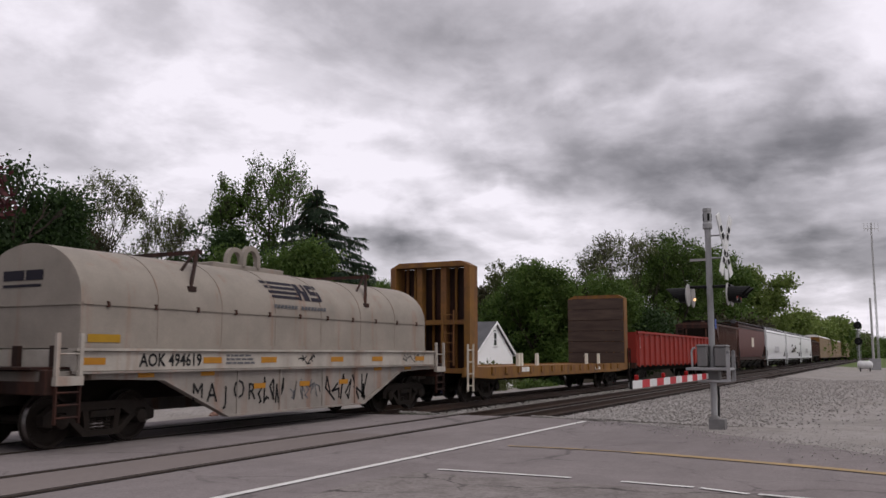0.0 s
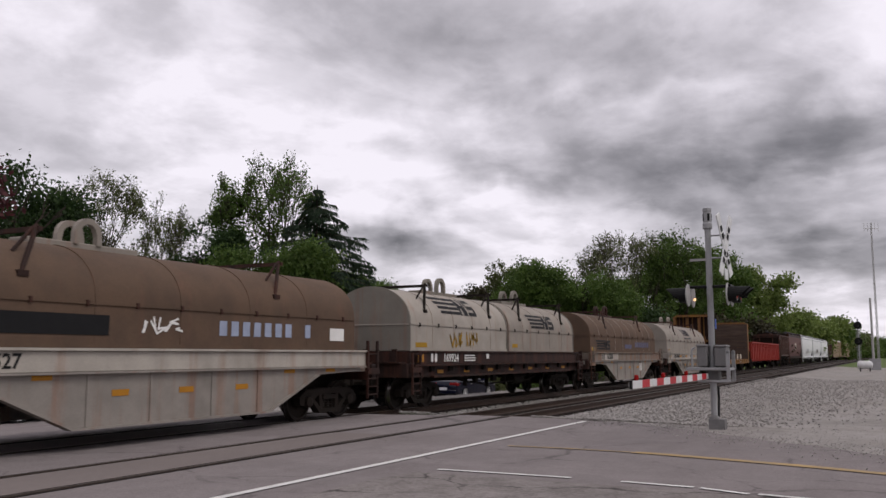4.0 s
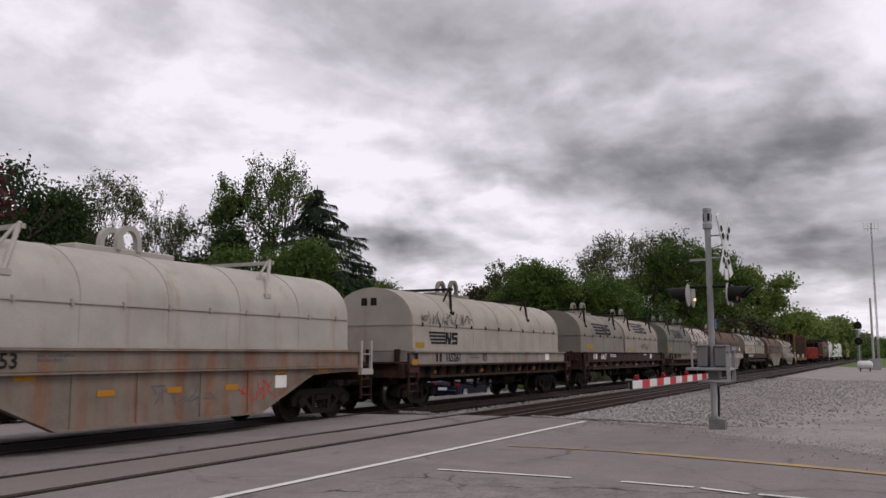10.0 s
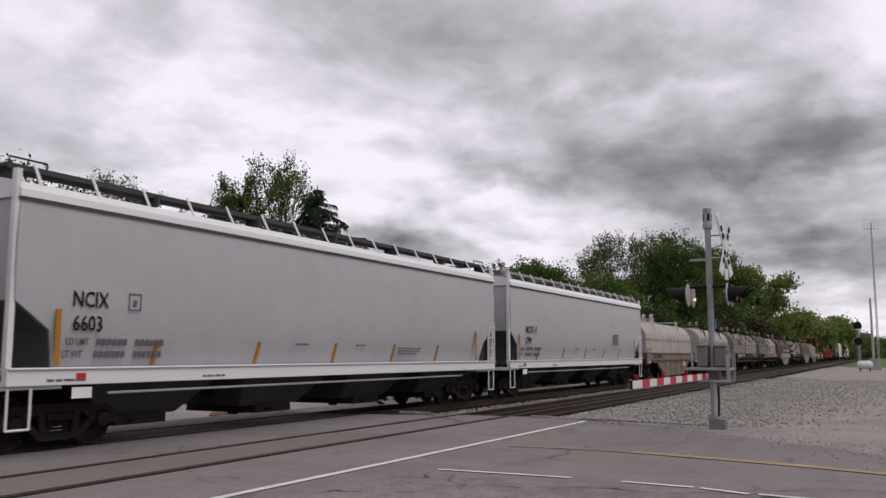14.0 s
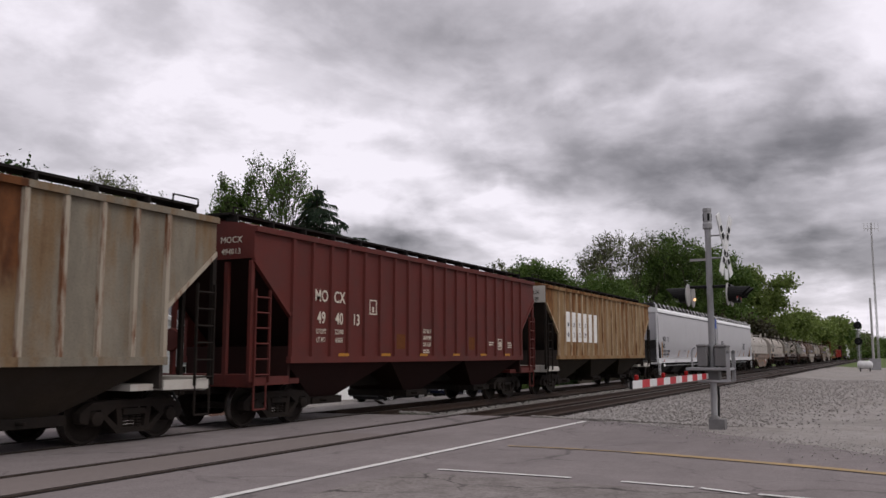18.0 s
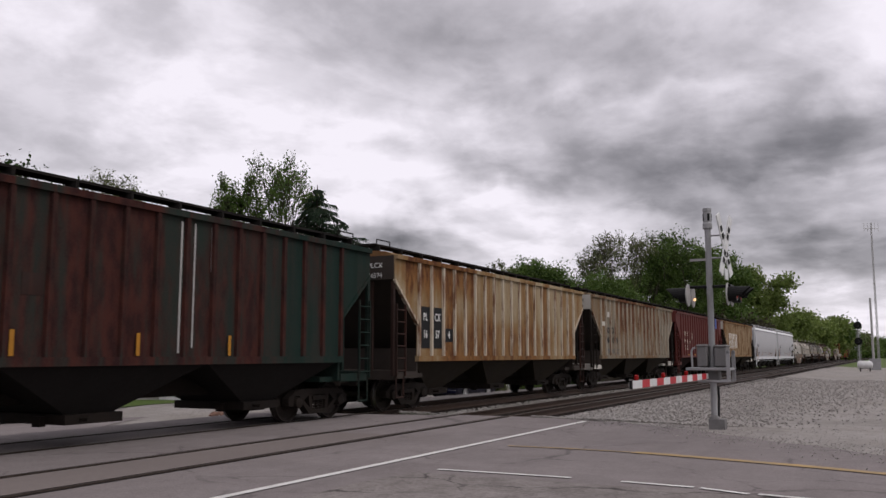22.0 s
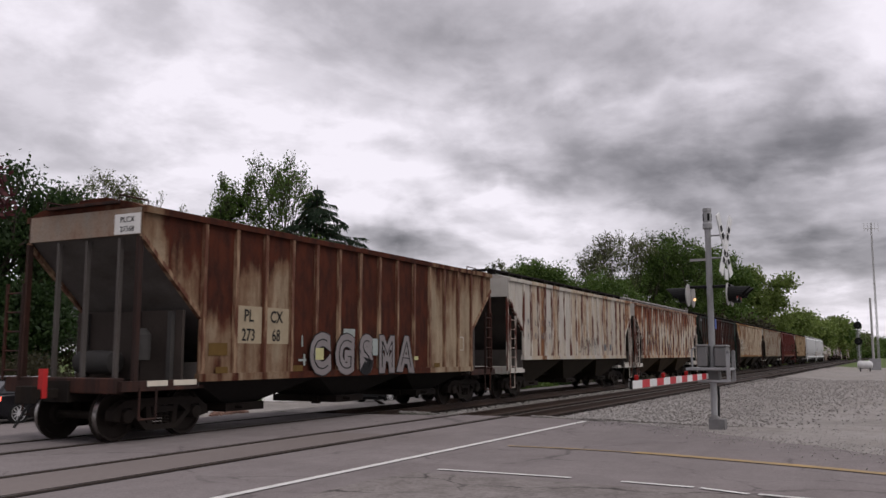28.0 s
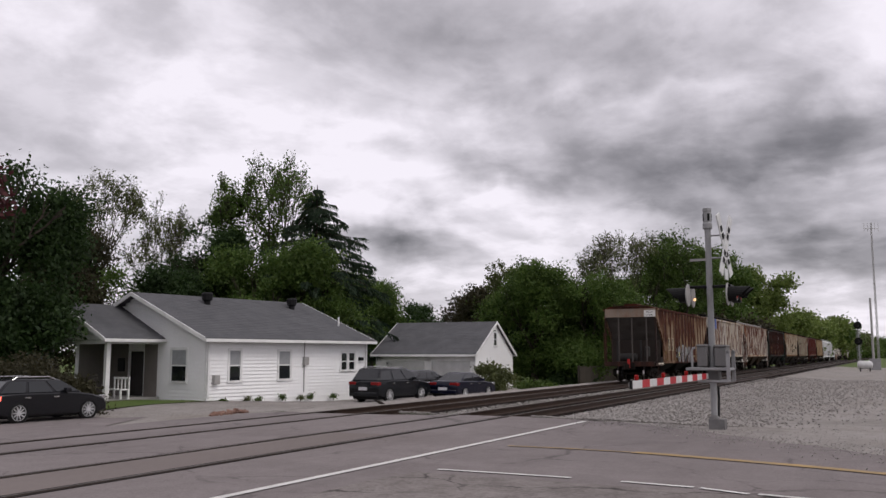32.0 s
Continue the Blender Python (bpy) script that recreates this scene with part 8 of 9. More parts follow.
coupe = vehicle("coupe", "navy blue two-door coupe parked by the garage", NAVY, 4.4, 1.74, 1.40, 0.92,
                [(-2.15, 0.38), (-2.2, 0.72), (-2.1, 0.96), (-1.5, 0.98), (0.9, 0.93), (1.6, 0.84), (2.1, 0.66), (2.2, 0.48), (2.16, 0.28), (1.7, 0.2), (-1.7, 0.2)],
                ((-1.6, 1.15), (-0.75, 0.15)), (-1.3, 1.30), 0.32)
coupe.matrix_world = pose(43.2, 20.95, -0.79, 0, 0, -4)
sedan = vehicle("sedan", "black four-door sedan parked by the garage doors", INK, 4.5, 1.8, 1.45, 0.95,
                [(-2.2, 0.38), (-2.25, 0.75), (-2.15, 0.98), (-1.5, 1.0), (0.9, 0.96), (1.6, 0.86), (2.15, 0.68), (2.25, 0.48), (2.2, 0.28), (1.7, 0.2), (-1.7, 0.2)],
                ((-1.8, 1.2), (-1.0, 0.2)), (-1.35, 1.35), 0.33)
sedan.matrix_world = pose(45.6, 24.85, -0.79, 0, 0, -5)


# ---- crossing signal and gate ----
ALU = material("aluminium_post", (0.32, 0.32, 0.325), 0.5, metal=0.35, second=(0.21, 0.21, 0.215), scale=3, fine=25, bump=0.08, grime=0.15)
SIGN_WHITE = material("reflective_white", (0.62, 0.62, 0.62), 0.4, scale=4, fine=20, bump=0.03, grime=0.1)
SIGN_RED = material("reflective_red", (0.42, 0.02, 0.03), 0.4, scale=4, fine=20, bump=0.03)
LAMP_BLACK = material("lamp_black", (0.010, 0.010, 0.010), 0.55, scale=5)
BLUE_SIGN = material("blue_sign", (0.05, 0.10, 0.35), 0.5, scale=5)
RED_LENS = material("red_lens", (0.25, 0.01, 0.01), 0.15, scale=5, bump=0.0)
MACHINE = material("dull_grey_casting", (0.17, 0.165, 0.165), 0.6, second=(0.10, 0.098, 0.098), scale=3, fine=25, bump=0.15, grime=0.25)
SMALL_GLOW = glow("side_light", (1.0, 0.62, 0.30), 1.6)

sig = thing("crossing_signal", "grey railway crossing signal post with crossbuck, lamps and lowered gate", "crossing signal")
PX, PY = 19.55, 3.45
sig.matrix_world = pose(PX, PY, -0.07)
bm = bmesh.new()
rod(bm, (0, 0, 0.30), (0, 0, 4.55), 0.068, seg=16)
part("post", bm, ALU, sig, smooth=True)
bm = bmesh.new()
lathe(bm, [(0.09, 4.40), (0.105, 4.42), (0.105, 4.52), (0.09, 4.54), (0.09, 4.78), (0.10, 4.80), (0.10, 4.86), (0.0, 4.88)], (0, 0, 0), "z", 16)
part("cap", bm, ALU, sig, "slotted bell housing on the post")
for a in (0, 90, 180, 270):
    solid("slot", [(-0.025, 0.025, -0.094, -0.088, 4.58, 4.74)], LAMP_BLACK, sig).matrix_basis = pose(0, 0, 0, 0, 0, a + 27)
bm = bmesh.new()
lathe(bm, [(0.13, 0.0), (0.13, 0.22), (0.10, 0.28), (0.072, 0.32)], (0, 0, 0.02), "z", 12)
box(bm, -0.14, 0.14, -0.23, 0.10, 0.0, 0.26)
part("junction_base", bm, MACHINE, sig)
bm = bmesh.new()
pipe(bm, [(0.16, -0.06, 0.3), (0.15, -0.08, 0.7), (0.11, -0.08, 0.95)], 0.025)
part("cable", bm, RUBBER, sig)
# crossbuck
for tilt in (28, -28):
    bm = bmesh.new()
    box(bm, -0.10, 0.10, -0.012, 0.012, -0.74, 0.74)
    blade = part("crossbuck_blade", bm, SIGN_WHITE, sig, "white crossbuck blade")
    blade.matrix_basis = pose(0, -0.36 - (0.014 if tilt > 0 else -0.014), 4.02, 0, tilt, -11)
    for z0, z1 in ((0.15, 0.28), (0.33, 0.46), (-0.28, -0.15), (-0.46, -0.33)):
        solid("letter_bar", [(-0.06, 0.06, -0.018, -0.013, z0, z1)], LAMP_BLACK, blade)
bm = bmesh.new()
rod(bm, (0, 0, 4.25), (0, -0.36, 4.25), 0.02)
rod(bm, (0, 0, 3.75), (0, -0.36, 3.75), 0.02)
part("sign_bracket", bm, ALU, sig)
solid("tracks_sign", [(-0.2, 0.2, -0.375, -0.355, 3.26, 3.50)], SIGN_WHITE, sig)
solid("side_arm", [(-0.03, 0.03, 0.06, 0.40, 3.70, 3.75)], BOARD_GREY, sig)
# lamp heads
bm = bmesh.new()
rod(bm, (-0.28, -0.45, 3.12), (0.28, -0.45, 3.12), 0.03)
rod(bm, (-0.28, 0.45, 3.12), (0.28, 0.45, 3.12), 0.03)
rod(bm, (0, -0.45, 3.12), (0, 0.45, 3.12), 0.035)
part("cross_arm", bm, LAMP_BLACK, sig)
for dx in (-0.26, 0.26):
    for s in (-1, 1):
        bm = bmesh.new()
        lathe(bm, [(0.24, -0.012), (0.25, 0.0), (0.24, 0.012)], (0, 0, 0), "y", 24)
        head = part("lamp_head", bm, BOARD_GREY, sig, "round signal lamp on a pale back plate")
        head.matrix_basis = pose(dx, s * 0.42, 2.93)
        bm = bmesh.new()
        lathe(bm, [(0.16, s * 0.013), (0.165, s * 0.18), (0.15, s * 0.19), (0.0, s * 0.19)], (0, 0, 0), "y", 20)
        part("lamp_box", bm, LAMP_BLACK, head)
        bm = bmesh.new()
        for i in range(14):
            a0, a1 = math.radians(-20 + i * 220 / 14), math.radians(-20 + (i + 1) * 220 / 14)
            L0 = 0.30
            q = [(0.165 * math.cos(a0), s * 0.17, 0.165 * math.sin(a0)), (0.165 * math.cos(a1), s * 0.17, 0.165 * math.sin(a1)),
                 (0.15 * math.cos(a1), s * (0.17 + L0 * (0.45 + 0.55 * max(0, math.sin(a1)))), 0.16 * math.sin(a1)), (0.15 * math.cos(a0), s * (0.17 + L0 * (0.45 + 0.55 * max(0, math.sin(a0)))), 0.16 * math.sin(a0))]
            inner = [(x * 0.94, y, z * 0.94) for x, y, z in q]
            vs = [bm.verts.new(p) for p in q]
            wi = [bm.verts.new(p) for p in inner]
            bm.faces.new(vs), bm.faces.new(wi[::-1])
            bm.faces.new((vs[2], vs[3], wi[3], wi[2]))
        part("visor", bm, LAMP_BLACK, head, "black lamp visor")
        bm = bmesh.new()
        lathe(bm, [(0.13, s * 0.191), (0.08, s * 0.205), (0.0, s * 0.21)], (0, 0, 0), "y", 16)
        part("lens", bm, RED_LENS, head)
bm = bmesh.new()
lathe(bm, [(0.02, -0.02), (0.03, 0.0), (0.02, 0.02)], (0.26, 0.40, 2.86), "y", 8)
part("side_light", bm, SMALL_GLOW, sig, "small lit peep light").matrix_basis = pose(0.0, -0.02, 0.0)
solid("blue_plate", [(0.02, 0.16, -0.085, -0.072, 2.20, 2.42)], BLUE_SIGN, sig, "small blue plate")
# gate machine
mech = part("gate_machine", bmesh.new(), MACHINE, sig)
for nm, b in (("housing", (-0.26, 0.30, 0.07, 0.28, 1.38, 1.82)), ("housing_cover", (-0.28, 0.32, 0.06, 0.30, 1.80, 1.86)), ("motor_box", (-0.22, 0.28, -0.33, -0.08, 1.38, 1.80)), ("motor_cover", (-0.24, 0.30, -0.34, -0.07, 1.79, 1.85)),
              ("lower_box", (-0.12, 0.14, -0.16, 0.12, 1.06, 1.34))):
    solid(nm, [b], MACHINE, mech, bevel=0.025)
solid("support_plate", [(-0.34, 0.34, -0.41, 0.51, 1.30, 1.36)], ALU, mech, bevel=0.01)
for x in (-0.36, 0.36):
    bm = bmesh.new()
    pipe(bm, [(x, 0.36, 1.36), (x, 0.37, 1.70), (x, 0.34, 1.77), (x, 0.29, 1.79)], 0.022)
    part("guard_bar", bm, ALU, mech)
    bm = bmesh.new()
    box(bm, x - 0.02, x + 0.02, -0.42, -0.345, 1.06, 1.70)
    lathe(bm, [(0.038, -0.02), (0.038, 0.02)], (x, -0.383, 1.70), "x", 14)
    part("counterweight_bar", bm, ALU, mech, "pale grey lever")
    bm = bmesh.new()
    rod(bm, (x, -0.38, 1.07), (x, 0.25, 1.07), 0.028)
    part("cross_tube", bm, ALU, mech)
arm = part("gate_arm", bmesh.new(), SIGN_WHITE, sig, "red and white striped gate arm, lowered")
x, k = -6.42, 0
STRIPE = 0.49
solid("arm_tip", [(-6.46, -6.42, 0.058, 0.10, 1.115, 1.245)], LAMP_BLACK, arm)
while x < -0.2:
    x1 = min(x + (0.60 if k == 0 else STRIPE), -0.18)
    solid("stripe", [(x, x1, 0.062, 0.090, 1.12, 1.24)], SIGN_RED if k % 2 else SIGN_WHITE, arm)
    x, k = x1, k + 1
solid("arm_spine", [(-6.40, -0.1, 0.090, 0.125, 1.14, 1.22)], BOARD_GREY, arm)
for xx in (-6.1, -4.3, -2.4):
    bm = bmesh.new()
    lathe(bm, [(0.03, 0.0), (0.036, 0.02), (0.036, 0.07), (0.02, 0.085)], (xx, 0.08, 1.242), "z", 10)
    part("arm_lamp", bm, RED_LENS, arm, "small red gate lamp")

# ---- railway signal, tank and masts in the distance ----
rs = thing("railway_signal", "black two-headed railway signal on a grey mast", "railway signal")
rs.matrix_world = pose(112.0, 3.2, -0.2)
bm = bmesh.new()
rod(bm, (0, 0, 0), (0, 0, 5.9), 0.09, seg=8)
part("mast", bm, ALU, rs)
for z in (3.3, 5.15):
    bm = bmesh.new()
    lathe(bm, [(0.0, -0.3), (0.44, -0.28), (0.44, -0.2), (0.0, -0.18)], (0, 0, z), "x", 16)
    h = part("signal_head", bm, LAMP_BLACK, rs)
    bm = bmesh.new()
    rod(bm, (-0.9, 0, z), (-0.3, 0, z), 0.16, 0.18, seg=8)
    part("visor", bm, LAMP_BLACK, h)
solid("ladder", [(0.12, 0.16, -0.22, -0.18, 0, 5.4), (0.12, 0.16, 0.18, 0.22, 0, 5.4)], ALU, rs)
solid("cabinet", [(-0.5, 0.5, -2.2, -1.0, 0, 1.3)], ALU, rs)
tank = thing("gas_tank", "small silver tank on legs beside the gravel", "tank")
tank.matrix_world = pose(101, 2.4, -0.25)
bm = bmesh.new()
lathe(bm, [(0.0, -0.75), (0.3, -0.68), (0.42, -0.5), (0.42, 0.5), (0.3, 0.68), (0.0, 0.75)], (0, 0, 0.75), "y", 16)
part("vessel", bm, SIGN_WHITE, tank, smooth=True)
for y in (-0.45, 0.45):
    solid("leg", [(-0.25, 0.25, y - 0.05, y + 0.05, 0, 0.5)], UNDER, tank)
mast = thing("radio_mast", "tall thin grey radio mast with antennas", "mast")
mast.matrix_world = pose(128, 1.35, -0.3)
bm = bmesh.new()
for a in range(3):
    c, s = 0.14 * math.cos(a * 2.094), 0.14 * math.sin(a * 2.094)
    rod(bm, (c, s, 0), (c * 0.6, s * 0.6, 19.4), 0.035, 0.028, seg=5)
for i in range(30):
    z = i * 0.64
    for a in range(3):
        p, q = a * 2.094, (a + 1) * 2.094
        rod(bm, (0.14 * math.cos(p), 0.14 * math.sin(p), z), (0.13 * math.cos(q), 0.13 * math.sin(q), z + 0.6), 0.014, seg=4)
part("lattice", bm, BOARD_GREY, mast)
bm = bmesh.new()
rod(bm, (0.4, -0.85, 18.6), (-0.4, 0.85, 18.6), 0.035)
for k in (-1, -0.5, 0, 0.5, 1):
    rod(bm, (0.4 * k, -0.85 * k, 18.2), (0.4 * k, -0.85 * k, 19.4), 0.022)
part("antenna", bm, BOARD_GREY, mast)
bm = bmesh.new()
rod(bm, (0, 0, 0), (0, 0, 9.2), 0.16, 0.13, seg=8)
pole = tagged(part("utility_pole", bm, BOARD_GREY), "plain grey wooden utility pole", "pole")
pole.matrix_world = pose(126, 1.95, -0.3)

# ---- clutter on the far side ----
CLAY = material("red_clay", (0.25, 0.155, 0.125), 0.95, second=(0.18, 0.10, 0.08), scale=3, fine=15, bump=0.8)
rc = random.Random(8)
bm = bmesh.new()
for i in range(170):
    a = rc.uniform(-1, 1)
    s = rc.uniform(0.03, 0.085)
    lift = 0.11 * (1 - a * a) * rc.random() * (0.6 + 0.4 * math.sin(a * 7))
    vs, fs = stone_shapes[i % 6]
    turn = Euler((rc.uniform(-0.8, 0.8), rc.uniform(-0.8, 0.8), rc.uniform(0, 6.28))).to_matrix()
    made = [bm.verts.new(turn @ v * s + Vector((a * 0.95, 0.16 * math.sin(i * 2.4) * (1 - abs(a) * 0.5), lift + s * 0.4))) for v in vs]
    for f in fs:
        bm.faces.new([made[k] for k in f])
clay = tagged(part("clay_heap", bm, CLAY), "low heap of broken red clay and brick on the gravel", "rubble")
clay.matrix_world = pose(22.3, 19.3, -0.36, 0, 0, 4)
bm = bmesh.new()
prism(bm, [(0, 0), (0.25, 0.0), (-0.45, 0.32), (-0.55, 0.32)], -0.06, 0.06, "y")
tagged(part("wooden_wedge", bm, TIE), "dark broken timber end beside the rails", "timber").matrix_world = pose(26.6, 15.9, -0.32, 0, 0, -20)


# ---- trees ----
BARK = material("tree_bark", (0.050, 0.040, 0.033), 0.95, second=(0.03, 0.025, 0.022), scale=3, fine=20, bump=0.6)
LEAF_DARK = leafy("maple_leaves", (0.016, 0.036, 0.010), (0.034, 0.062, 0.016))
LEAF_MID = leafy("summer_leaves", (0.052, 0.098, 0.019), (0.092, 0.138, 0.030))
LEAF_FRESH = leafy("fresh_leaves", (0.108, 0.156, 0.035), (0.155, 0.194, 0.054))
LEAF_PALE = leafy("pale_spring_leaves", (0.080, 0.098, 0.036), (0.115, 0.130, 0.050))
LEAF_BROWN = leafy("olive_brown_leaves", (0.030, 0.029, 0.014), (0.048, 0.043, 0.021))
LEAF_RED = leafy("red_plum_leaves", (0.060, 0.018, 0.022), (0.10, 0.030, 0.032))
NEEDLE = leafy("spruce_needles", (0.016, 0.034, 0.018), (0.032, 0.055, 0.028))


def branches(bm, rng, p, way, length, r, depth, tips, spread=0.6, seg=5):
    q = p + way * length
    bend = Vector((rng.uniform(-1, 1), rng.uniform(-1, 1), rng.uniform(-0.2, 0.6))) * length * 0.12
    mid = (p + q) / 2 + bend
    rod(bm, p, mid, r, r * 0.82, seg)
    rod(bm, mid, q, r * 0.82, r * 0.62, seg)
    if depth == 0:
        tips.append(q)
        return
    for i in range(rng.choice((2, 3, 3))):
        side = Vector((rng.uniform(-1, 1), rng.uniform(-1, 1), rng.uniform(-0.35, 0.75)))
        w = (way + side * spread).normalized()
        start = mid.lerp(q, rng.uniform(0.3, 1.0)) if i else q
        branches(bm, rng, start, w, length * rng.uniform(0.55, 0.82), r * 0.60, depth - 1, tips, spread, max(3, seg - 1))
    tips.append(q)


def leaf_mesh(name, centres, radii, count, size, mat, seed):
    count, size = int(count * 2.1), size * 0.72
    g = np.random.default_rng(seed)
    centres, radii = np.array(centres, float), np.array(radii, float)
    weight = radii.prod(axis=1) ** (2 / 3)
    pick = g.choice(len(centres), count, p=weight / weight.sum())
    d = g.normal(size=(count, 3))
    d /= np.linalg.norm(d, axis=1)[:, None]
    rad = g.random(count) ** 0.55
    pos = centres[pick] + d * radii[pick] * rad[:, None] * g.uniform(0.75, 1.55, (count, 1))
    u = g.normal(size=(count, 3))
    u /= np.linalg.norm(u, axis=1)[:, None]
    n = d * 0.5 + g.normal(size=(count, 3)) * 0.7
    v = np.cross(n, u)
    v /= np.linalg.norm(v, axis=1)[:, None] + 1e-9
    s = size * g.uniform(0.55, 1.3, (count, 1))
    a, b = u * s, v * s * 0.62
    verts = np.empty((count, 4, 3))
    verts[:, 0], verts[:, 1], verts[:, 2], verts[:, 3] = pos - a, pos + b * 0.9, pos + a, pos - b
    me = bpy.data.meshes.new(name)
    me.vertices.add(4 * count), me.loops.add(4 * count), me.polygons.add(count)
    me.vertices.foreach_set("co", verts.ravel())
    me.loops.foreach_set("vertex_index", np.arange(4 * count, dtype=np.int32))
    me.polygons.foreach_set("loop_start", np.arange(0, 4 * count, 4, dtype=np.int32))
    me.update(calc_edges=True)
    me.materials.append(mat)
    return me


def leafy_tree(label, place, height, crown, leaves, size, mat, seed, trunk=0.22, bare=0.35, clumps=70, clump=0.9, name="tree", sparse=False, depth=3, width=6.0):
    """crown: list of (x, y, z, rx, ry, rz) masses, relative to the foot."""
    rng = random.Random(seed)
    tree = thing(name, label, "tree", "trees")
    bm = bmesh.new()
    tips = []
    rod(bm, (0, 0, -0.3), (0, 0, height * bare), trunk * 1.25, trunk, 9)
    for i in range(5 if not sparse else 6):
        a = 2 * math.pi * i / 5 + rng.uniform(-0.4, 0.4)
        w = Vector((math.cos(a) * 0.55, math.sin(a) * 0.55, rng.uniform(0.7, 1.3))).normalized()
        branches(bm, rng, Vector((0, 0, height * bare * rng.uniform(0.7, 1.0))), w, height * rng.uniform(0.20, 0.28), trunk * 0.55, depth, tips, 0.55 if sparse else 0.6)
    # keep the limbs inside the crown
    top = max(t.z for t in tips)
    out = max(math.hypot(t.x, t.y) for t in tips)
    kz = (height * (1.0 if sparse else 0.86) - clump * 0.35) / top
    kr = min(1.5, (width * (0.48 if sparse else 0.40)) / out)
    for v in bm.verts:
        grow = min(1.0, max(0.0, v.co.z / (height * bare)))
        v.co.x, v.co.y, v.co.z = v.co.x * (1 + (kr - 1) * grow), v.co.y * (1 + (kr - 1) * grow), v.co.z * (1 + (kz - 1) * grow)
    tips = [Vector((t.x * kr, t.y * kr, t.z * kz)) for t in tips]
    part("trunk", bm, BARK, tree)
    cs, rs = [], []
    if sparse:
        for t in tips:
            cs.append(t), rs.append((clump, clump, clump * 0.8))
    else:
        for k in range(int(clumps * 1.7)):
            x, y, z, rx, ry, rz = crown[k % len(crown)]
            d = Vector((rng.gauss(0, 1), rng.gauss(0, 1), rng.gauss(0, 1))).normalized() * rng.random() ** 0.3
            cs.append((x + d.x * rx, y + d.y * ry, z + d.z * rz))
            c = clump * rng.uniform(0.5, 1.35)
            rs.append((c * 1.15, c * 1.15, c * 0.9))
    part("crown", leaf_mesh("crown", cs, rs, leaves, size, mat, seed), mat, tree)
    tree.matrix_world = pose(*place)
    return tree


def airy_tree(label, az, dist, top, width, leaves, size, mat, seed, trunk=0.2, fork=0.32, base=-0.8, limbs=4, clump=0.35):
    """A tall tree in early leaf: forking limbs and twigs stand free, with small tufts of leaves towards their ends."""
    rng = random.Random(seed)
    tree = thing("tree", label, "tree", "trees")
    h = top - base
    segs = []          # start, end, radii
    tips = []

    def grow(p, way, length, r, depth):
        steps = 2 if depth < 3 else 3
        for k in range(steps):
            way = (way + Vector((rng.uniform(-1, 1), rng.uniform(-1, 1), rng.uniform(-0.5, 0.6))) * 0.24).normalized()
            q = p + way * length / steps
            segs.append((p, q, r, r * 0.84))
            r *= 0.84
            if depth < 5 and (k or depth < 3):
                tips.append(q)
            p = q
            if depth and k:
                side = Vector((rng.uniform(-1, 1), rng.uniform(-1, 1), rng.uniform(-0.1, 0.8)))
                grow(p, (way + side * 0.85).normalized(), length * rng.uniform(0.55, 0.75), r * 0.62, depth - 1)
        if depth:
            for _ in range(2):
                side = Vector((rng.uniform(-1, 1), rng.uniform(-1, 1), rng.uniform(-0.2, 0.5)))
                grow(p, (way + side * 0.6).normalized(), length * rng.uniform(0.6, 0.8), r * 0.72, depth - 1)

    foot = Vector((0, 0, -0.3))
    crotch = Vector((rng.uniform(-0.2, 0.2), rng.uniform(-0.2, 0.2), h * fork))
    segs.append((foot, crotch, trunk * 1.2, trunk))
    for i in range(limbs):
        a = 6.283 * i / limbs + rng.uniform(-0.4, 0.4)
        grow(crotch, Vector((math.cos(a) * 0.75, math.sin(a) * 0.75, 1.0)).normalized(), h * 0.24, trunk * 0.62, 4)
    high = max(q.z for _, q, _, _ in segs)
    wide = sorted(math.hypot(q.x, q.y) for _, q, _, _ in segs)[int(len(segs) * 0.97)]
    kz, kr = (h - crotch.z) / (high - crotch.z), width * 0.5 / wide

    def fit(v):
        return Vector((v.x * kr, v.y * kr, crotch.z + (v.z - crotch.z) * kz)) if v.z > crotch.z else v.copy()

    verts, faces = [], []
    for p, q, r0, r1 in segs:
        p, q = fit(p), fit(q)
        d = (q - p).normalized()
        u = d.cross(Vector((0.31, 0.87, 0.12))).normalized()
        w = d.cross(u)
        b = len(verts)
        k = 6 if r0 > 0.08 else 3
        for c, r in ((p, r0), (q, r1)):
            verts += [tuple(c + (u * math.cos(6.2832 * i / k) + w * math.sin(6.2832 * i / k)) * max(r, 0.012)) for i in range(k)]
        faces += [(b + i, b + (i + 1) % k, b + k + (i + 1) % k, b + k + i) for i in range(k)]
    me = bpy.data.meshes.new("trunk")
    me.from_pydata(verts, [], faces)
    me.materials.append(BARK)
    part("trunk", me, BARK, tree)
    tips = [fit(t) for t in tips]
    part("crown", leaf_mesh("crown", [tuple(t) for t in tips], [(clump, clump, clump * 0.8)] * len(tips), leaves, size, mat, seed), mat, tree)
    x, y = at(az, dist)
    tree.matrix_world = pose(x, y, base)
    return tree


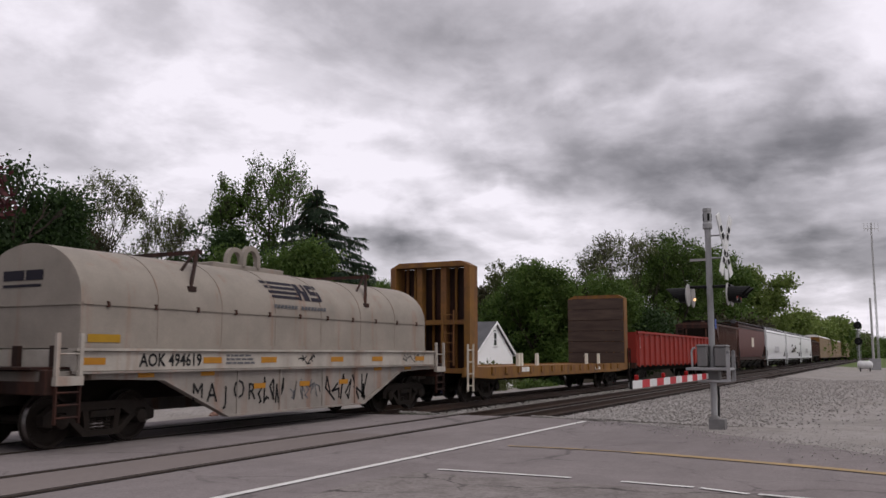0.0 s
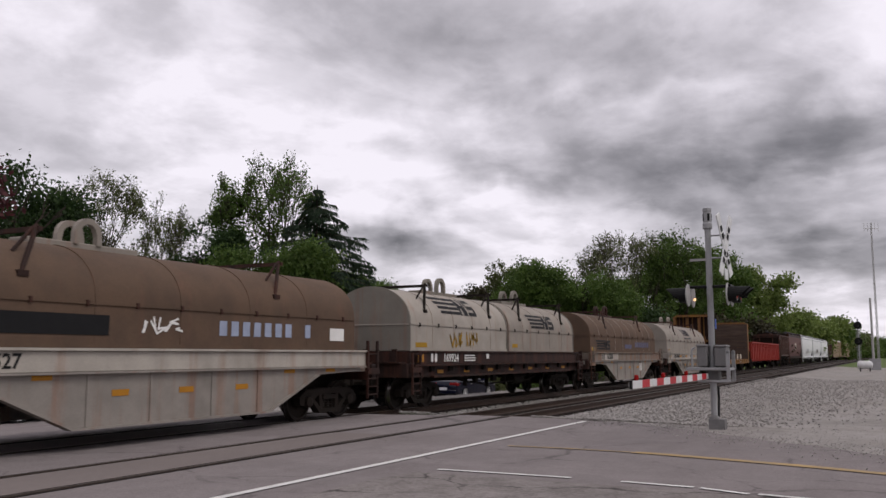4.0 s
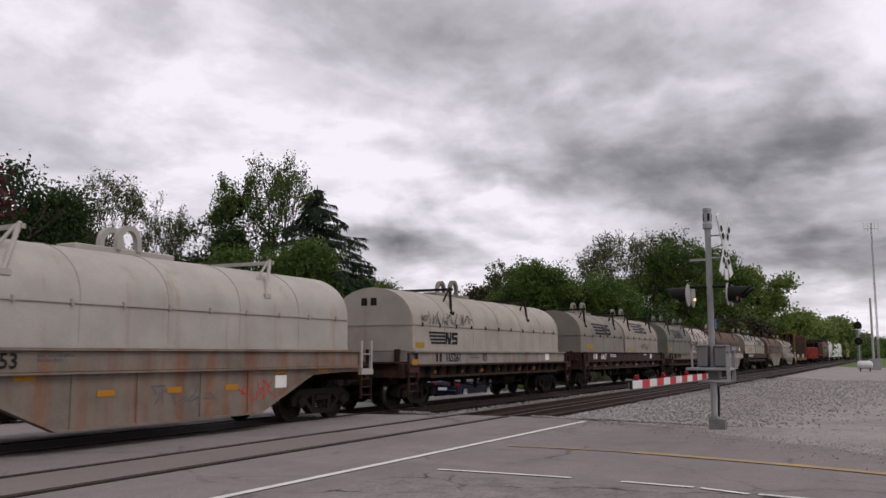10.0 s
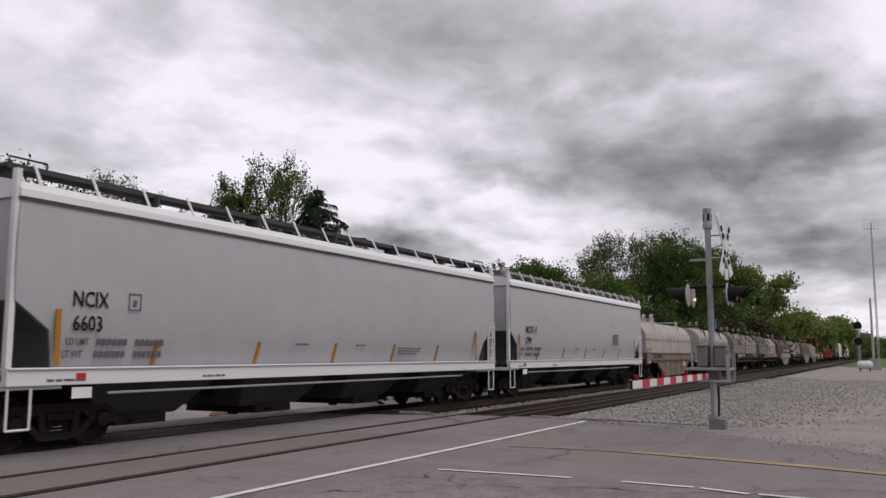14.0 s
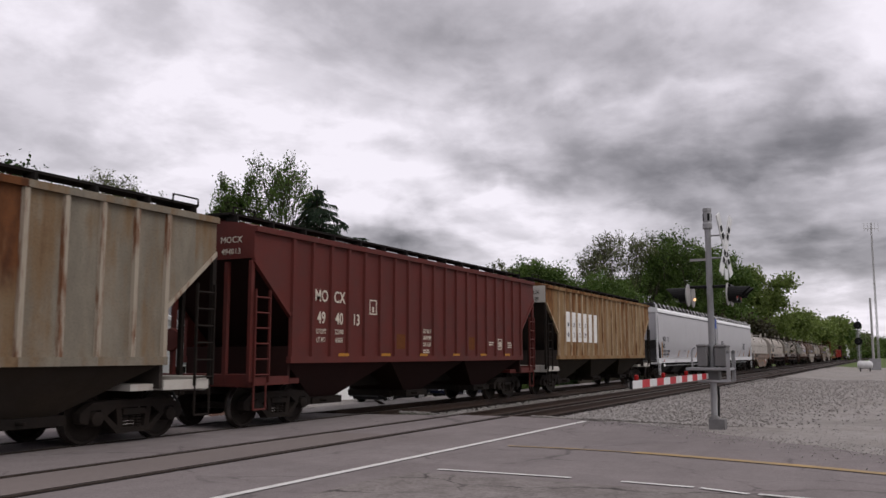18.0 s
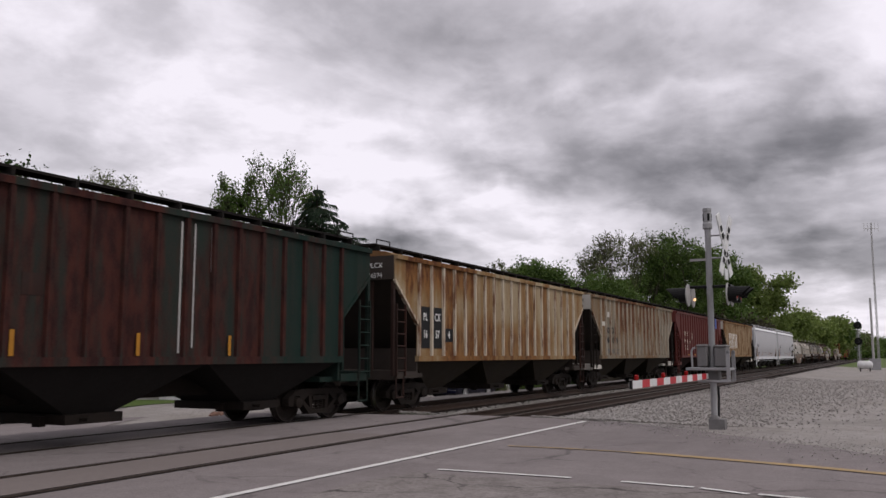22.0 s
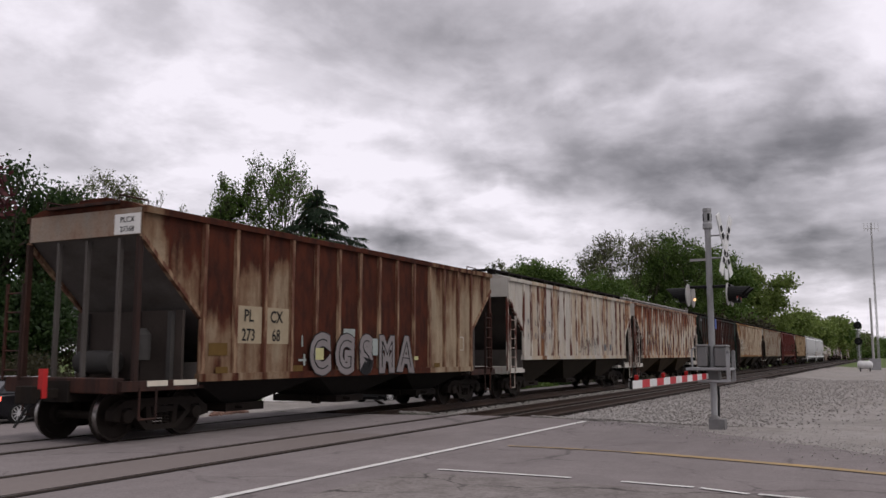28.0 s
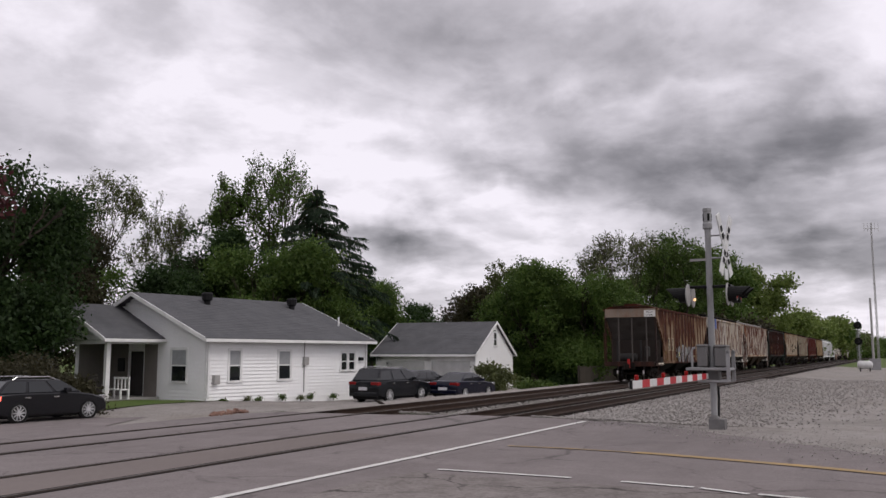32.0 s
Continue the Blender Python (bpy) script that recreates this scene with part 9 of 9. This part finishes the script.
def spruce(label, place, height, width, seed):
    rng = random.Random(seed)
    tree = thing("spruce_tree", label, "tree", "trees")
    bm = bmesh.new()
    rod(bm, (0, 0, -0.3), (0, 0, height), 0.22, 0.03, 8)
    bl = []
    g = np.random.default_rng(seed)
    quads = []
    z = 1.5
    while z < height - 0.12:
        reach = min(width, 0.92 * (height - z)) * rng.uniform(0.66, 1.10) + 0.12
        for i in range(9):
            a = rng.uniform(0, 6.28)
            d = Vector((math.cos(a), math.sin(a), 0))
            r = reach * rng.uniform(0.7, 1.1)
            p0, p1, p2 = Vector((0, 0, z)), d * r * 0.55 + Vector((0, 0, z - 0.10 * r)), d * r + Vector((0, 0, z - rng.uniform(0.12, 0.34) * r))
            rod(bm, p0, p1, 0.035, 0.025, 3), rod(bm, p1, p2, 0.025, 0.01, 3)
            across = Vector((-d.y, d.x, 0))
            for k in range(int(30 * r) + 10):
                t = rng.random() ** 0.75
                c = p0.lerp(p1, t * 2) if t < 0.5 else p1.lerp(p2, t * 2 - 1)
                c = c + across * rng.gauss(0, 0.22) * (1.15 - t)
                out = (d * rng.uniform(0.1, 0.7) + across * rng.uniform(-0.5, 0.5) + Vector((0, 0, -rng.uniform(0.3, 1.4)))).normalized() * rng.uniform(0.16, 0.55)
                w = out.cross(Vector((rng.uniform(-1, 1), rng.uniform(-1, 1), rng.uniform(-1, 1)))).normalized() * 0.035
                quads.append((c - w, c + w, c + w * 0.4 + out, c - w * 0.4 + out))
        z += rng.uniform(0.30, 0.48)
    part("trunk", bm, BARK, tree)
    me = bpy.data.meshes.new("needles")
    me.from_pydata([tuple(v) for q in quads for v in q], [], [(4 * i, 4 * i + 1, 4 * i + 2, 4 * i + 3) for i in range(len(quads))])
    me.materials.append(NEEDLE)
    part("needles", me, NEEDLE, tree)
    tree.matrix_world = pose(*place)
    return tree


def at(px_az, dist):
    """A spot by its bearing to the right of the view's middle, in degrees, and its distance."""
    a = radians(27.2 - px_az)
    return dist * math.cos(a), dist * math.sin(a)


def ball(h, w, low=0.25, n=5, seed=0, squash=0.5):
    """Masses that make an uneven crown h high and w wide."""
    rng = random.Random(seed)
    out = [(0, 0, h * (low + 1) / 2, w * 0.36, w * 0.36, h * (1 - low) * 0.46)]
    for i in range(n):
        a = 2 * math.pi * i / n + rng.uniform(-0.3, 0.3)
        r = w * rng.uniform(0.20, 0.30)
        out.append((math.cos(a) * r, math.sin(a) * r, h * rng.uniform(low + 0.15, 0.85), w * rng.uniform(0.16, 0.24), w * rng.uniform(0.16, 0.24), h * rng.uniform(0.10, 0.17)))
    return out


def plant(label, az, dist, top, width, mat, seed, leaves=5000, size=0.24, base=-0.8, sparse=False, clump=0.9, low=0.2, bare=0.3, clumps=80, name="tree", trunk=0.22, depth=3):
    x, y = at(az, dist)
    h = top - base
    return leafy_tree(label, (x, y, base), h, ball(h - clump * 0.5, width, low, 6, seed), leaves, size, mat, seed, trunk, bare, clumps, clump, name, sparse, depth, width)


# garden trees round the house
plant("large dark green maple in full leaf beside the house", -28.2, 43, 11.3, 9.2, LEAF_DARK, 1, 42000, 0.15, low=0.06, clumps=150, clump=0.95, trunk=0.32)
plant("dark green maple with dense leaves", -31.5, 46, 11.0, 9.0, LEAF_DARK, 2, 18000, 0.18, low=0.05, clumps=110)
plant("purple-red leaved plum tree", -30.2, 40, 12.0, 4.0, LEAF_RED, 3, 2500, 0.2, low=0.5, clumps=40, clump=0.6)
plant("dense olive-brown tree behind the porch", -24.0, 56, 9.8, 6.5, LEAF_BROWN, 4, 17000, 0.16, low=0.10, clumps=120, clump=0.8)
airy_tree("tall thin tree in pale spring leaf", -21.9, 66, 15.2, 8.6, 3600, 0.12, LEAF_PALE, 5, trunk=0.17, fork=0.42, limbs=4)
airy_tree("slender tree in sparse spring leaf", -18.4, 66, 13.3, 5.6, 2300, 0.12, LEAF_PALE, 6, trunk=0.13, fork=0.30, limbs=3)
plant("leafy tree with pale undergrowth", -20.3, 64, 8.2, 9.0, LEAF_MID, 7, 8000, 0.16, low=0.1, clumps=70)
plant("dark dense tree behind the house", -15.5, 62, 11.6, 6.6, LEAF_DARK, 8, 26000, 0.15, low=0.1, clumps=140, clump=0.8)
airy_tree("tree with airy dark crown", -13.8, 64, 14.6, 6.4, 3200, 0.15, LEAF_MID, 9, trunk=0.18, fork=0.40, limbs=4, clump=0.42)
airy_tree("tall tree in thin spring leaf", -10.9, 64, 16.6, 7.6, 2700, 0.14, LEAF_MID, 10, trunk=0.22, fork=0.45, limbs=4, clump=0.4)
x, y = at(-8.4, 62)
spruce("tall dark spruce with drooping branches", (x, y, -0.8), 14.5, 5.4, 11)
for i, (az, d, top, w, mat) in enumerate(((-12.4, 58, 9.4, 7.5, LEAF_MID), (-9.2, 60, 9.8, 8.0, LEAF_MID), (-7.0, 68, 8.4, 7.0, LEAF_MID), (-4.7, 76, 9.2, 6.4, LEAF_MID), (-16.8, 58, 7.5, 6.0, LEAF_DARK),
                                      (-2.4, 84, 5.0, 4.0, LEAF_MID))):
    plant("bushy green tree behind the roofs", az, d, top, w, mat, 20 + i, 17000, 0.15, low=0.02, clumps=130, clump=0.75)
for i, (az, d, top, w, mat) in enumerate(((-0.9, 115, 9.0, 9, LEAF_DARK), (1.0, 110, 9.6, 8, LEAF_BROWN), (2.6, 105, 10.4, 7, LEAF_BROWN), (-2.4, 120, 8.0, 9, LEAF_DARK))):
    plant("distant dark green tree behind the garage", az, d, top, w, mat, 30 + i, 7000, 0.27, low=0.02, clumps=70, clump=1.0)
plant("broad bright green tree beside the fence", 6.0, 72, 9.6, 8.6, LEAF_MID, 40, 30000, 0.15, low=0.0, clumps=170, clump=0.9, trunk=0.3)
plant("broad bright green tree beside the tracks", 9.6, 72, 9.8, 8.6, LEAF_MID, 41, 30000, 0.15, low=0.0, clumps=170, clump=0.9, trunk=0.3)
airy_tree("pale tree half in leaf", 4.6, 84, 10.9, 5.0, 3500, 0.17, LEAF_PALE, 42, trunk=0.15)
airy_tree("bare-branched pale tree in early leaf", 9.9, 96, 14.6, 8.0, 1600, 0.15, LEAF_PALE, 49, trunk=0.16, fork=0.3)
airy_tree("bare-branched tree in early leaf", 11.8, 96, 15.4, 8.0, 1900, 0.16, LEAF_PALE, 43, trunk=0.2, fork=0.3)
plant("green tree in spring leaf by the line", 13.3, 100, 13.6, 8, LEAF_MID, 44, 15000, 0.20, low=0.1, clumps=90, clump=1.0)
plant("thinly leaved tall tree by the line", 15.4, 104, 14.8, 9, LEAF_MID, 45, 14000, 0.20, low=0.12, clumps=80, clump=0.95)
airy_tree("tall green tree by the line", 15.2, 103, 15.7, 9.0, 4200, 0.20, LEAF_MID, 50, trunk=0.2, fork=0.3, clump=0.55)
plant("green tree beside the far tracks", 17.0, 112, 15.8, 9, LEAF_MID, 46, 10000, 0.26, low=0.08, clumps=75, clump=1.1)
plant("airy green tree beside the far tracks", 18.2, 140, 18.3, 9, LEAF_MID, 47, 9000, 0.32, low=0.06, clumps=70, clump=1.2)
plant("green tree beside the far tracks", 20.4, 165, 18.5, 11, LEAF_FRESH, 48, 8000, 0.36, low=0.05, clumps=60, clump=1.4)
for i, (az, d, top, w, mat) in enumerate(((13.6, 98, 7.0, 12, LEAF_BROWN), (16.0, 108, 8.5, 12, LEAF_BROWN), (18.4, 128, 8.0, 13, LEAF_BROWN), (11.4, 88, 6.0, 10, LEAF_DARK), (21.6, 190, 12.0, 13, LEAF_FRESH), (22.6, 220, 12.5, 14, LEAF_FRESH),
                                      (23.4, 265, 12.5, 16, LEAF_FRESH), (24.1, 320, 14.0, 20, LEAF_MID), (24.7, 390, 15.0, 24, LEAF_PALE), (25.2, 480, 14.5, 30, LEAF_MID), (26.0, 520, 10.5, 40, LEAF_MID), (27.2, 520, 10.5, 40, LEAF_MID))):
    plant("green trees along the line, far off", az, d, top, w, mat, 60 + i, 5000, 0.28 + d / 800, low=0.02, clumps=60, clump=1.0 + d / 200)

for i in range(9):
    plant("dark undergrowth behind the fence", 3.4 + i * 1.15, 78 + 3 * math.sin(i * 2.1), 6.2 + 0.8 * math.sin(i * 1.7), 5.6, LEAF_DARK, 110 + i, 6000, 0.17, low=0.0, clumps=50, clump=0.8, name="shrub", trunk=0.06, depth=1)
# shrubs
plant("pale flowering shrub by the garage wall", 3.4, 53.5, 1.15, 2.6, LEAF_PALE, 80, 2200, 0.11, base=-0.86, low=0.05, clumps=40, clump=0.38, name="shrub", trunk=0.05, depth=2)
plant("low green shrub by the fence", 5.9, 58, -0.1, 2.6, LEAF_MID, 81, 1500, 0.12, base=-0.86, low=0.0, clumps=30, clump=0.35, name="shrub", trunk=0.04, depth=1)
plant("rounded brown-green hedge beside the porch", -25.6, 35.5, 1.55, 5.2, LEAF_BROWN, 82, 9000, 0.12, base=-0.6, low=0.0, clumps=70, clump=0.5, name="shrub", trunk=0.06, depth=1)
plant("low green shrub by the tracks", 8.5, 70, 0.3, 5.0, LEAF_DARK, 83, 1800, 0.14, base=-0.86, low=0.0, clumps=35, clump=0.4, name="shrub", trunk=0.04, depth=1)
for i in range(7):
    x = 30.6 + i * 1.15 + 0.3 * math.sin(i * 2.2)
    plant("small weedy plant at the foot of the wall", 27.2 - math.degrees(math.atan2(26.85 - (x - 30.6) * 0.158, x)), math.hypot(x, 26.85 - (x - 30.6) * 0.158), -0.36 + 0.08 * math.sin(i * 3), 0.36, LEAF_PALE if i % 3 == 1 else LEAF_MID, 90 + i, 120, 0.06,
          base=-0.62, low=0.0, clumps=8, clump=0.12, name="plant", trunk=0.012, depth=1)


# ---- motion ----
def gone(t):
    """Metres that the train has rolled since the start."""
    u = t / 16
    return 173.08 * u - 1.78 * u ** 2 - 1.032 * u ** 3


def motions():
    times = [i * 2.0 for i in range(17)]
    for car, centre in TRAIN:
        walk(car, [(t, pose(centre + gone(t), FAR_TRACK, 0)) for t in times])
    spins = [i * 2 / FPS for i in range(481)]
    turns = [math.degrees(gone(t) / 0.457) for t in spins]
    for wheelset, x in WHEELSETS:
        walk(wheelset, [(t, pose(x, 0, 0.457, 0, a % 360, 0)) for t, a in zip(spins, turns)])


motions()
